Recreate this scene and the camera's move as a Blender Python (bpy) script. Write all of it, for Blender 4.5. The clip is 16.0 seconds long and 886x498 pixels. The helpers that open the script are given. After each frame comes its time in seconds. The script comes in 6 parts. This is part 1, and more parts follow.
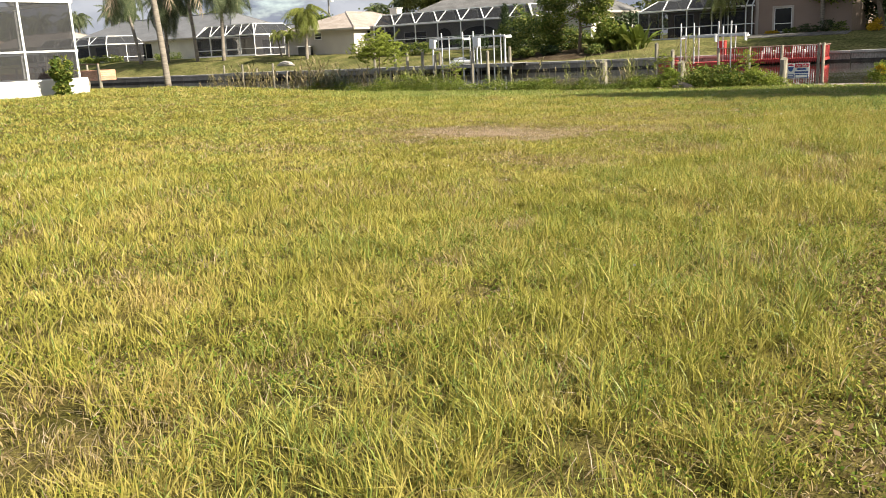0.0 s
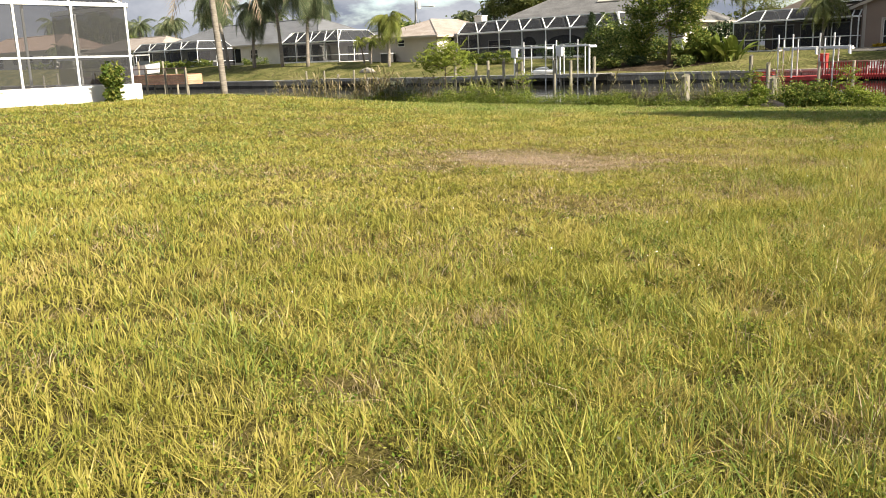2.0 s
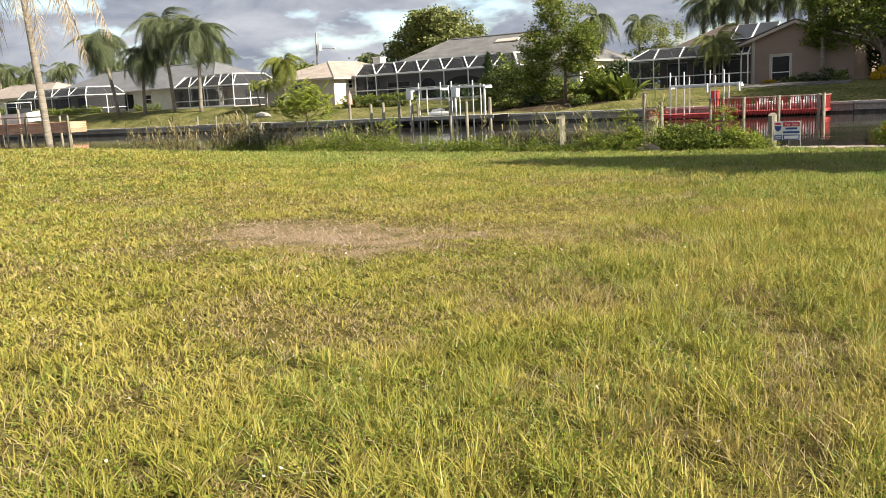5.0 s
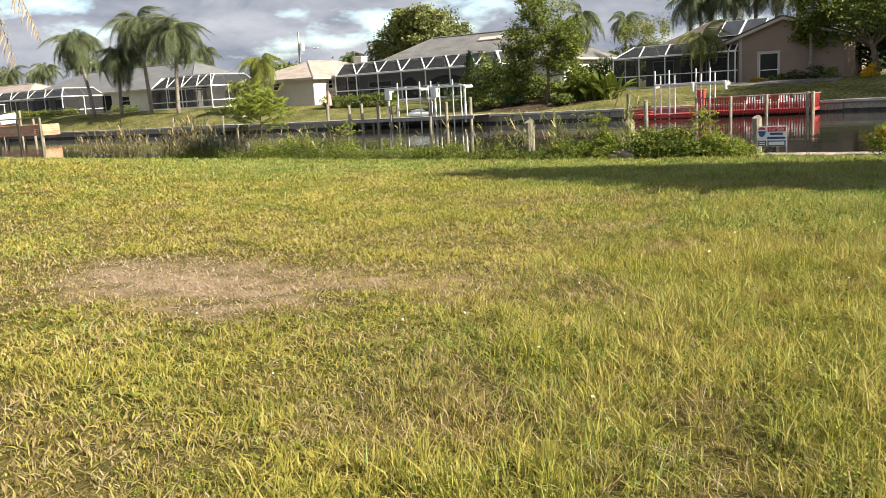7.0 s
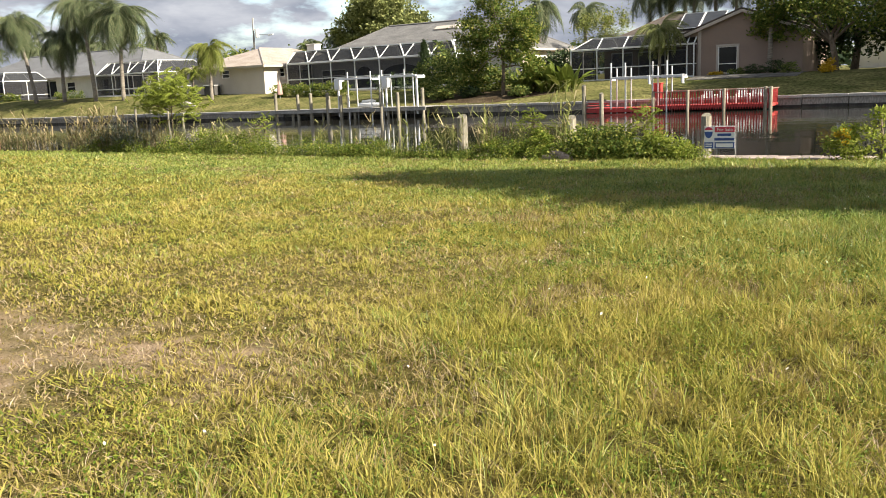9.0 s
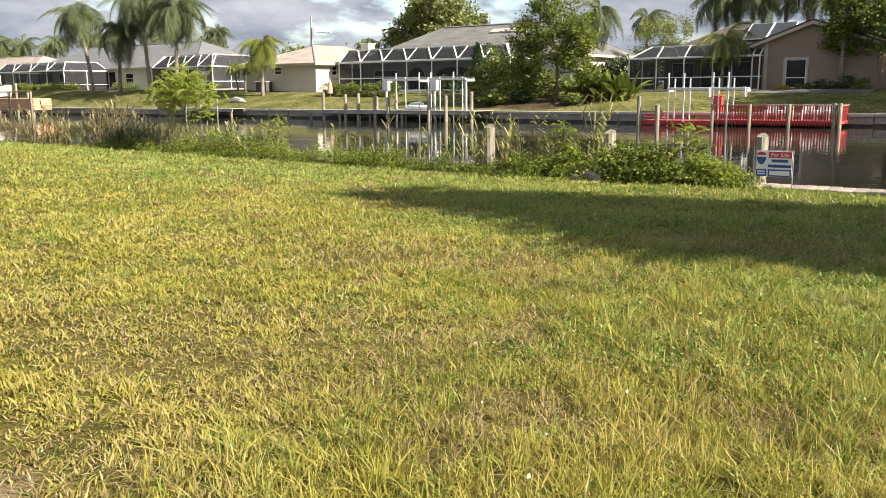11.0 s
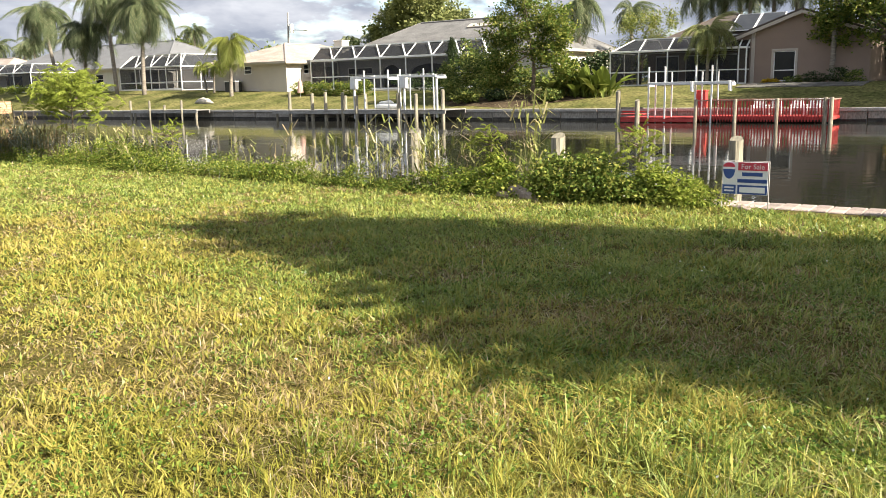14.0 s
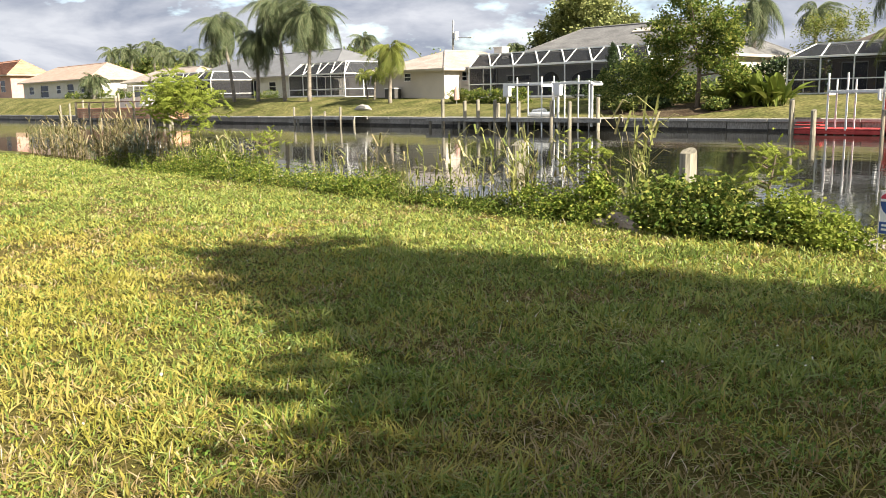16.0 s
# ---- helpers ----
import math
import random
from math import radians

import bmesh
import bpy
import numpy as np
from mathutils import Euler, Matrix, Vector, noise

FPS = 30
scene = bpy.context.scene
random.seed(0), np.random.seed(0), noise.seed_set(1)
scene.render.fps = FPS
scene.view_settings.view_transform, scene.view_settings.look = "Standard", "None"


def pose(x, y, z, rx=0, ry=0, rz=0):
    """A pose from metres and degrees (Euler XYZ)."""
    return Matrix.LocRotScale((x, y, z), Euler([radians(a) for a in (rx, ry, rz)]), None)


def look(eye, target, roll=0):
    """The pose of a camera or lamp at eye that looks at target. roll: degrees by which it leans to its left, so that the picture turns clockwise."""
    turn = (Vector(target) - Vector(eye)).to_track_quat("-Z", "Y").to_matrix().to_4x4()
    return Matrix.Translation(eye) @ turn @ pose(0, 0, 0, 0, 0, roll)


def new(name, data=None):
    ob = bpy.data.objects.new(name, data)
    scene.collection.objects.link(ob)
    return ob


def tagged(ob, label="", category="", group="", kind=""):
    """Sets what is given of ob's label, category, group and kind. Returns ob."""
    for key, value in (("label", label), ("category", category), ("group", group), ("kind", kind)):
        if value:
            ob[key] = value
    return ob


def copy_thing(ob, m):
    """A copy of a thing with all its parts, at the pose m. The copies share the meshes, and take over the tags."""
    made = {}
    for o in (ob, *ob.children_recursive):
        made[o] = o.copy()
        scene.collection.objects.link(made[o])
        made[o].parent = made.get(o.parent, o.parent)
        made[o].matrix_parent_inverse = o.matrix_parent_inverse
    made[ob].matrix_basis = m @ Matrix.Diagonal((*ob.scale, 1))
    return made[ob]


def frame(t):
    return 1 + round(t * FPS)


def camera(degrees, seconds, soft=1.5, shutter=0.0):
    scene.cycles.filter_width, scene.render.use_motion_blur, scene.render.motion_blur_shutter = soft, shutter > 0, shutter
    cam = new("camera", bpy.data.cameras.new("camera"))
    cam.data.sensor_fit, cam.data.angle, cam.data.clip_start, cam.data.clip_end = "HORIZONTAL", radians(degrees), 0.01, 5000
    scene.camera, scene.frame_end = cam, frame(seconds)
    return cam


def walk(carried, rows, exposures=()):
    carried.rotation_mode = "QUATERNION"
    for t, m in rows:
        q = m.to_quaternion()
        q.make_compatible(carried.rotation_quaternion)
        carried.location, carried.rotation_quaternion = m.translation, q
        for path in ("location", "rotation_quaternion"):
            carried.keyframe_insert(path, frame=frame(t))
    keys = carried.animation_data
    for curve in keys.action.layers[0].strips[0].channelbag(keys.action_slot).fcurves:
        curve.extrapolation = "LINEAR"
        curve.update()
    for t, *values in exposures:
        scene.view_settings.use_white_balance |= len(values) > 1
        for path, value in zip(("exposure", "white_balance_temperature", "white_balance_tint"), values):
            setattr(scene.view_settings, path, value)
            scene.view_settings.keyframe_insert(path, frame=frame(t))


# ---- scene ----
cam = camera(55.0, 16.0, soft=0.9)
PATH = [
    (0, (1.548, -1.156, 1.414), (0.456, 0.456, 0.957), -2.9),
    (0.5, (1.408, -0.663, 1.417), (0.33, 0.966, 0.986), -2.2),
    (1, (1.311, -0.062, 1.385), (0.23, 1.569, 0.971), -2.4),
    (1.5, (1.216, 0.387, 1.429), (-0.006, 1.911, 1.004), -1.0),
    (2, (1.11, 0.886, 1.452), (-0.143, 2.384, 1.02), -2.1),
    (2.5, (1.11, 1.382, 1.494), (-0.209, 2.833, 1.103), -2.3),
    (3, (1.045, 1.922, 1.504), (-0.04, 3.555, 1.113), -2.4),
    (3.5, (0.988, 2.507, 1.475), (-0.108, 4.135, 1.09), -2.3),
    (6, (0.684, 5.059, 1.461), (-0.422, 6.692, 1.129), -3.6),
    (6.5, (0.582, 5.58, 1.492), (-0.487, 7.234, 1.143), -3.0),
    (7, (0.498, 6.09, 1.527), (-0.6, 7.724, 1.174), -3.3),
    (7.5, (0.496, 6.666, 1.523), (-0.643, 8.273, 1.174), -2.7),
    (8, (0.396, 7.217, 1.504), (-0.629, 8.896, 1.14), -2.6),
    (8.5, (0.343, 7.798, 1.495), (-0.641, 9.502, 1.134), -3.0),
    (9, (0.257, 8.328, 1.528), (-0.771, 10.001, 1.148), -2.6),
    (11.5, (-0.161, 10.859, 1.585), (-1.299, 12.462, 1.217), -0.5),
    (12, (-0.281, 11.404, 1.603), (-1.363, 13.045, 1.235), -1.8),
    (12.5, (-0.367, 12.021, 1.595), (-1.441, 13.669, 1.233), -2.3),
    (13, (-0.497, 12.561, 1.579), (-1.499, 14.255, 1.222), -1.8),
    (13.5, (-0.573, 13.143, 1.553), (-1.606, 14.817, 1.194), -1.4),
    (14, (-0.639, 13.713, 1.544), (-1.764, 15.324, 1.168), -1.3),
    (14.5, (-0.712, 14.245, 1.545), (-1.852, 15.839, 1.148), -2.0),
    (15, (-0.747, 14.793, 1.544), (-2.002, 16.297, 1.138), -0.7),
    (15.5, (-0.878, 15.321, 1.525), (-2.233, 16.741, 1.136), -0.9),
    (16, (-0.923, 15.896, 1.504), (-2.344, 17.259, 1.153), -1.1),
]
walk(cam, [(t, look(e, g, r)) for t, e, g, r in PATH],
     exposures=[(0, 1.2), (2.5, 1.16), (7, 1.2), (9, 1.25), (11.5, 1.34), (12.5, 1.43), (14, 1.56), (15, 1.66), (15.5, 1.64), (16, 1.48)])

# ---- light ----
SUN_EL, SUN_AZ = 34.0, 2.0        # degrees: height, and turn from +X towards +Y
sun_way = Vector((math.cos(radians(SUN_EL)) * math.cos(radians(SUN_AZ)), math.cos(radians(SUN_EL)) * math.sin(radians(SUN_AZ)), math.sin(radians(SUN_EL))))
sun = new("sun", bpy.data.lights.new("sun", "SUN"))
sun.data.energy, sun.data.angle, sun.data.color = 5.3, radians(0.6), (1.0, 0.91, 0.76)
sun.matrix_world = look(sun_way * 80, (0, 0, 0))

world = bpy.data.worlds.new("sky")
scene.world = world
world.use_nodes = True
wn, wl = world.node_tree.nodes, world.node_tree.links
wn.clear()
w_out = wn.new("ShaderNodeOutputWorld")
w_bg = wn.new("ShaderNodeBackground")
w_sky = wn.new("ShaderNodeTexSky")
w_sky.sky_type, w_sky.sun_disc = "NISHITA", False
w_sky.sun_elevation, w_sky.sun_rotation = radians(SUN_EL), radians(90 - SUN_AZ)
w_co = wn.new("ShaderNodeTexCoord")
w_map = wn.new("ShaderNodeMapping")
w_map.inputs["Scale"].default_value = (1.0, 1.0, 2.6)
w_noise = wn.new("ShaderNodeTexNoise")
w_noise.inputs["Scale"].default_value, w_noise.inputs["Detail"].default_value, w_noise.inputs["Roughness"].default_value = 4.6, 10, 0.55
w_ramp = wn.new("ShaderNodeValToRGB")
w_ramp.color_ramp.elements[0].position, w_ramp.color_ramp.elements[0].color = 0.37, (0.0, 0.0, 0.0, 1)
w_ramp.color_ramp.elements[1].position, w_ramp.color_ramp.elements[1].color = 0.44, (1, 1, 1, 1)
w_shade = wn.new("ShaderNodeTexNoise")
w_shade.inputs["Scale"].default_value, w_shade.inputs["Detail"].default_value, w_shade.inputs["Roughness"].default_value, w_shade.inputs["Distortion"].default_value = 7.4, 9, 0.55, 0.3
w_tone = wn.new("ShaderNodeValToRGB")
w_tone.color_ramp.elements[0].position, w_tone.color_ramp.elements[0].color = 0.40, (1.5, 1.66, 2.04, 1)
w_tone.color_ramp.elements[1].position, w_tone.color_ramp.elements[1].color = 0.63, (3.0, 3.08, 3.32, 1)
# clouds grow whiter towards the zenith
w_part, w_lift, w_white = wn.new("ShaderNodeSeparateXYZ"), wn.new("ShaderNodeMapRange"), wn.new("ShaderNodeVectorMath")
w_lift.inputs["From Min"].default_value, w_lift.inputs["From Max"].default_value = 0.12, 0.75
w_lift.inputs["To Min"].default_value, w_lift.inputs["To Max"].default_value = 0.92, 1.02
w_white.operation = "SCALE"
w_mix = wn.new("ShaderNodeMix")
w_mix.data_type = "RGBA"
w_bg.inputs["Strength"].default_value = 0.105
wl.new(w_co.outputs["Generated"], w_part.inputs["Vector"])
wl.new(w_part.outputs["Z"], w_lift.inputs["Value"])
wl.new(w_tone.outputs["Color"], w_white.inputs[0])
wl.new(w_lift.outputs["Result"], w_white.inputs["Scale"])
wl.new(w_co.outputs["Generated"], w_map.inputs["Vector"])
wl.new(w_map.outputs["Vector"], w_noise.inputs["Vector"])
wl.new(w_map.outputs["Vector"], w_shade.inputs["Vector"])
wl.new(w_noise.outputs["Fac"], w_ramp.inputs["Fac"])
wl.new(w_shade.outputs["Fac"], w_tone.inputs["Fac"])
wl.new(w_ramp.outputs["Color"], w_mix.inputs["Factor"])
wl.new(w_sky.outputs["Color"], w_mix.inputs["A"])
wl.new(w_white.outputs["Vector"], w_mix.inputs["B"])
wl.new(w_mix.outputs["Result"], w_bg.inputs["Color"])
wl.new(w_bg.outputs["Background"], w_out.inputs["Surface"])


# ---- materials ----
def surface(name, c1, c2, scale=1.5, rough=0.8, bump=0.2, fine=40.0, metal=0.0, grime=0.25, vary=0.08, stretch=(1, 1, 1)):
    """Two colours mixed by coarse noise, fine grain over it, a little bump; pieces differ slightly one from another."""
    m = bpy.data.materials.new(name)
    m.use_nodes = True
    n, l = m.node_tree.nodes, m.node_tree.links
    p = n["Principled BSDF"]
    co, mp = n.new("ShaderNodeTexCoord"), n.new("ShaderNodeMapping")
    mp.inputs["Scale"].default_value = stretch
    big, small = n.new("ShaderNodeTexNoise"), n.new("ShaderNodeTexNoise")
    big.inputs["Scale"].default_value, big.inputs["Detail"].default_value = scale, 6
    small.inputs["Scale"].default_value, small.inputs["Detail"].default_value = fine, 5
    ramp = n.new("ShaderNodeValToRGB")
    ramp.color_ramp.elements[0].position, ramp.color_ramp.elements[1].position = 0.35, 0.65
    ramp.color_ramp.elements[0].color, ramp.color_ramp.elements[1].color = (*c1, 1), (*c2, 1)
    speck = n.new("ShaderNodeMapRange")
    speck.inputs["From Min"].default_value, speck.inputs["From Max"].default_value = 0.3, 0.7
    speck.inputs["To Min"].default_value, speck.inputs["To Max"].default_value = 1 - grime, 1 + grime
    info, each = n.new("ShaderNodeObjectInfo"), n.new("ShaderNodeMapRange")
    each.inputs["To Min"].default_value, each.inputs["To Max"].default_value = 1 - vary, 1 + vary
    times, hsv = n.new("ShaderNodeMath"), n.new("ShaderNodeHueSaturation")
    times.operation = "MULTIPLY"
    bp = n.new("ShaderNodeBump")
    bp.inputs["Strength"].default_value, bp.inputs["Distance"].default_value = bump, 0.02
    l.new(co.outputs["Object"], mp.inputs["Vector"])
    for tex in (big, small):
        l.new(mp.outputs["Vector"], tex.inputs["Vector"])
    l.new(big.outputs["Fac"], ramp.inputs["Fac"])
    l.new(small.outputs["Fac"], speck.inputs["Value"])
    l.new(info.outputs["Random"], each.inputs["Value"])
    l.new(speck.outputs["Result"], times.inputs[0])
    l.new(each.outputs["Result"], times.inputs[1])
    l.new(times.outputs["Value"], hsv.inputs["Value"])
    l.new(ramp.outputs["Color"], hsv.inputs["Color"])
    l.new(hsv.outputs["Color"], p.inputs["Base Color"])
    l.new(small.outputs["Fac"], bp.inputs["Height"])
    l.new(bp.outputs["Normal"], p.inputs["Normal"])
    p.inputs["Roughness"].default_value, p.inputs["Metallic"].default_value = rough, metal
    return m


def foliage(name, stops, rough=0.5, through_light=0.35, patch=0.0, patch_scale=0.5, rust=None, own=1.0, gloss=0.15):
    """Leaves: colour by the leaf (its own random number), a share of light passing through; patch shifts it by place."""
    m = bpy.data.materials.new(name)
    m.use_nodes = True
    n, l = m.node_tree.nodes, m.node_tree.links
    p, out = n["Principled BSDF"], n["Material Output"]
    geo, ramp = n.new("ShaderNodeNewGeometry"), n.new("ShaderNodeValToRGB")
    e = ramp.color_ramp.elements
    for i, (pos, col) in enumerate(stops):
        k = e[i] if i < 2 else e.new(pos)
        k.position, k.color = pos, (*col, 1)
    fac = geo.outputs["Random Per Island"]
    if patch:
        co, tex, mix = n.new("ShaderNodeTexCoord"), n.new("ShaderNodeTexNoise"), n.new("ShaderNodeMath")
        tex.inputs["Scale"].default_value, tex.inputs["Detail"].default_value = patch_scale, 8
        mul = n.new("ShaderNodeMath")
        mul.operation, mix.operation, mix.use_clamp = "MULTIPLY_ADD", "ADD", True
        mul.inputs[1].default_value, mul.inputs[2].default_value = patch, 0.5 - 0.5 * own - patch / 2
        each = n.new("ShaderNodeMath")
        each.operation = "MULTIPLY"
        each.inputs[1].default_value = own
        l.new(fac, each.inputs[0])
        fac = each.outputs["Value"]
        l.new(co.outputs["Object"], tex.inputs["Vector"])
        l.new(tex.outputs["Fac"], mul.inputs[0])
        l.new(mul.outputs["Value"], mix.inputs[0])
        l.new(fac, mix.inputs[1])
        fac = mix.outputs["Value"]
    tr, mx = n.new("ShaderNodeBsdfTranslucent"), n.new("ShaderNodeMixShader")
    mx.inputs["Fac"].default_value = through_light
    l.new(fac, ramp.inputs["Fac"])
    col = ramp.outputs["Color"]
    if rust:
        at_, spots, cut, dye = n.new("ShaderNodeTexCoord"), n.new("ShaderNodeTexNoise"), n.new("ShaderNodeMapRange"), n.new("ShaderNodeMix")
        spots.inputs["Scale"].default_value, spots.inputs["Detail"].default_value = 1.7, 6
        cut.inputs["From Min"].default_value, cut.inputs["From Max"].default_value, cut.inputs["To Max"].default_value = 0.50, 0.70, 0.32
        dye.data_type = "RGBA"
        dye.inputs["B"].default_value = (*rust, 1)
        l.new(at_.outputs["Object"], spots.inputs["Vector"])
        l.new(spots.outputs["Fac"], cut.inputs["Value"])
        l.new(cut.outputs["Result"], dye.inputs["Factor"])
        l.new(col, dye.inputs["A"])
        col = dye.outputs["Result"]
    l.new(col, p.inputs["Base Color"])
    l.new(col, tr.inputs["Color"])
    l.new(p.outputs["BSDF"], mx.inputs[1])
    l.new(tr.outputs["BSDF"], mx.inputs[2])
    l.new(mx.outputs["Shader"], out.inputs["Surface"])
    p.inputs["Roughness"].default_value = rough
    p.inputs["Specular IOR Level"].default_value = gloss
    return m


def mesh_screen(name, colour, clear):
    m = bpy.data.materials.new(name)
    m.use_nodes = True
    n, l = m.node_tree.nodes, m.node_tree.links
    p, out = n["Principled BSDF"], n["Material Output"]
    p.inputs["Base Color"].default_value, p.inputs["Roughness"].default_value = (*colour, 1), 0.7
    tr, mx = n.new("ShaderNodeBsdfTransparent"), n.new("ShaderNodeMixShader")
    mx.inputs["Fac"].default_value = clear
    l.new(p.outputs["BSDF"], mx.inputs[1])
    l.new(tr.outputs["BSDF"], mx.inputs[2])
    l.new(mx.outputs["Shader"], out.inputs["Surface"])
    return m


M = {}
M["soil"] = surface("soil", (0.062, 0.058, 0.015), (0.120, 0.098, 0.034), 2.5, 0.95, 1.0, 45, grime=0.4)
M["lawn"] = surface("lawn", (0.075, 0.082, 0.026), (0.165, 0.150, 0.060), 0.45, 0.95, 1.0, 5, grime=0.6)
M["mulch"] = surface("mulch", (0.055, 0.04, 0.026), (0.11, 0.085, 0.055), 0.8, 0.95, 1.0, 8, grime=0.5)
for k in ("soil", "lawn", "mulch"):
    M[k].node_tree.nodes["Principled BSDF"].inputs["Specular IOR Level"].default_value = 0.02
# pinkish sand comes through the soil on the worn patch
n_, l_ = M["soil"].node_tree.nodes, M["soil"].node_tree.links
co_, blur_, fray_, add_, dye_ = (n_.new("ShaderNode" + k) for k in ("TexCoord", "TexNoise", "MapRange", "Math", "Mix"))
blur_.inputs["Scale"].default_value, blur_.inputs["Detail"].default_value = 2.6, 9
add_.operation = "MULTIPLY_ADD"
add_.inputs[1].default_value = 2.6
ovals = []
for cx, cy, rx, ry in ((-5.5, 10.9, 1.9, 1.0), (-3.8, 11.5, 1.2, 0.5)):
    mp_, len_ = n_.new("ShaderNodeMapping"), n_.new("ShaderNodeVectorMath")
    mp_.inputs["Location"].default_value, mp_.inputs["Scale"].default_value = (-cx / rx, -cy / ry, 0), (1 / rx, 1 / ry, 0)
    len_.operation = "LENGTH"
    l_.new(co_.outputs["Object"], mp_.inputs["Vector"])
    l_.new(mp_.outputs["Vector"], len_.inputs[0])
    ovals.append(len_.outputs["Value"])
low_ = n_.new("ShaderNodeMath")
low_.operation = "MINIMUM"
l_.new(ovals[0], low_.inputs[0])
l_.new(ovals[1], low_.inputs[1])
fray_.inputs["From Min"].default_value, fray_.inputs["From Max"].default_value = 2.35, 1.55
dye_.data_type = "RGBA"
dye_.inputs["B"].default_value = (0.27, 0.20, 0.13, 1)
l_.new(co_.outputs["Object"], blur_.inputs["Vector"])
l_.new(blur_.outputs["Fac"], add_.inputs[0])
l_.new(low_.outputs["Value"], add_.inputs[2])
l_.new(add_.outputs["Value"], fray_.inputs["Value"])
l_.new(fray_.outputs["Result"], dye_.inputs["Factor"])
hsv_ = [q for q in n_ if q.bl_idname == "ShaderNodeHueSaturation"][0]
l_.new(hsv_.outputs["Color"], dye_.inputs["A"])
l_.new(dye_.outputs["Result"], n_["Principled BSDF"].inputs["Base Color"])
M["white_frame"] = surface("white_frame", (0.74, 0.74, 0.72), (0.8, 0.8, 0.78), 2, 0.4, 0.05, 30, grime=0.06)
M["white_wall"] = surface("white_wall", (0.60, 0.58, 0.53), (0.68, 0.66, 0.61), 0.9, 0.85, 0.3, 60, grime=0.06)
M["knee_white"] = surface("knee_white", (0.78, 0.76, 0.71), (0.84, 0.82, 0.78), 0.9, 0.85, 0.3, 60, grime=0.06)
M["cream_wall"] = surface("cream_wall", (0.62, 0.57, 0.48), (0.70, 0.65, 0.56), 0.5, 0.9, 0.3, 40, grime=0.08)
M["beige_wall"] = surface("beige_wall", (0.50, 0.45, 0.40), (0.57, 0.52, 0.46), 0.5, 0.9, 0.3, 40, grime=0.08)
M["brown_wall"] = surface("brown_wall", (0.235, 0.175, 0.14), (0.28, 0.21, 0.165), 0.5, 0.9, 0.3, 40, grime=0.08)
M["gray_wall"] = surface("gray_wall", (0.36, 0.37, 0.38), (0.43, 0.44, 0.45), 0.5, 0.9, 0.3, 40, grime=0.08)
M["trim"] = surface("trim", (0.44, 0.39, 0.33), (0.50, 0.45, 0.39), 1.0, 0.7, 0.1, 40, grime=0.06)
M["shingle_gray"] = surface("shingle_gray", (0.12, 0.117, 0.113), (0.18, 0.176, 0.17), 0.8, 0.9, 0.8, 7, grime=0.35, stretch=(1, 1, 4))
M["shingle_slate"] = surface("shingle_slate", (0.12, 0.123, 0.128), (0.155, 0.158, 0.165), 0.6, 0.9, 0.6, 7, grime=0.22, stretch=(1, 1, 4))
M["tile_tan"] = surface("tile_tan", (0.286, 0.237, 0.198), (0.374, 0.319, 0.275), 0.8, 0.85, 0.8, 6, grime=0.3, stretch=(1, 1, 4))
M["tile_pink"] = surface("tile_pink", (0.365, 0.250, 0.189), (0.446, 0.324, 0.257), 0.8, 0.85, 0.8, 6, grime=0.3, stretch=(1, 1, 4))
M["tile_orange"] = surface("tile_orange", (0.36, 0.17, 0.10), (0.47, 0.27, 0.18), 0.5, 0.8, 0.9, 3, grime=0.4, stretch=(1, 1, 5))
M["brown_shingle"] = surface("brown_shingle", (0.075, 0.058, 0.048), (0.11, 0.088, 0.072), 0.7, 0.9, 0.7, 7, grime=0.3, stretch=(1, 1, 4))
M["dark_glass"] = surface("dark_glass", (0.012, 0.014, 0.016), (0.025, 0.028, 0.03), 0.6, 0.08, 0.02, 10, grime=0.1)
M["dark_glass"].node_tree.nodes["Principled BSDF"].inputs["Specular IOR Level"].default_value = 0.2
M["solar"] = surface("solar", (0.02, 0.022, 0.026), (0.04, 0.042, 0.045), 2, 0.4, 0.1, 20)
# dark casing colour; on the lanai it paints in the shade under the roof
M["lanai_shade_and_casing"] = surface("lanai_shade_and_casing", (0.05, 0.048, 0.045), (0.09, 0.085, 0.08), 0.7, 0.9, 0.1, 20)
M["concrete"] = surface("concrete", (0.33, 0.31, 0.28), (0.47, 0.45, 0.41), 0.9, 0.9, 0.5, 25, grime=0.25)
M["wall_wet"] = surface("wall_wet", (0.20, 0.185, 0.16), (0.34, 0.32, 0.28), 0.7, 0.85, 0.6, 14, grime=0.4, stretch=(1, 1, 0.4))
M["wet_foot"] = surface("wet_foot", (0.018, 0.016, 0.013), (0.05, 0.045, 0.035), 2, 0.6, 0.6, 14, grime=0.4)
M["paver"] = surface("paver", (0.24, 0.185, 0.16), (0.34, 0.28, 0.245), 3, 0.9, 0.5, 40, grime=0.25, vary=0.2)
M["patio"] = surface("patio", (0.075, 0.07, 0.06), (0.17, 0.16, 0.145), 1.2, 0.95, 0.8, 14, grime=0.5, vary=0.25)
M["red_paint"] = surface("red_paint", (0.36, 0.030, 0.028), (0.48, 0.06, 0.05), 2.5, 0.6, 0.3, 30, grime=0.25, vary=0.15)
M["old_wood"] = surface("old_wood", (0.20, 0.165, 0.12), (0.33, 0.29, 0.22), 2.0, 0.9, 0.7, 18, grime=0.35, vary=0.15, stretch=(1, 1, 0.25))
M["rail_wood"] = surface("rail_wood", (0.22, 0.12, 0.085), (0.32, 0.20, 0.15), 2.0, 0.85, 0.5, 18, grime=0.3, vary=0.15)
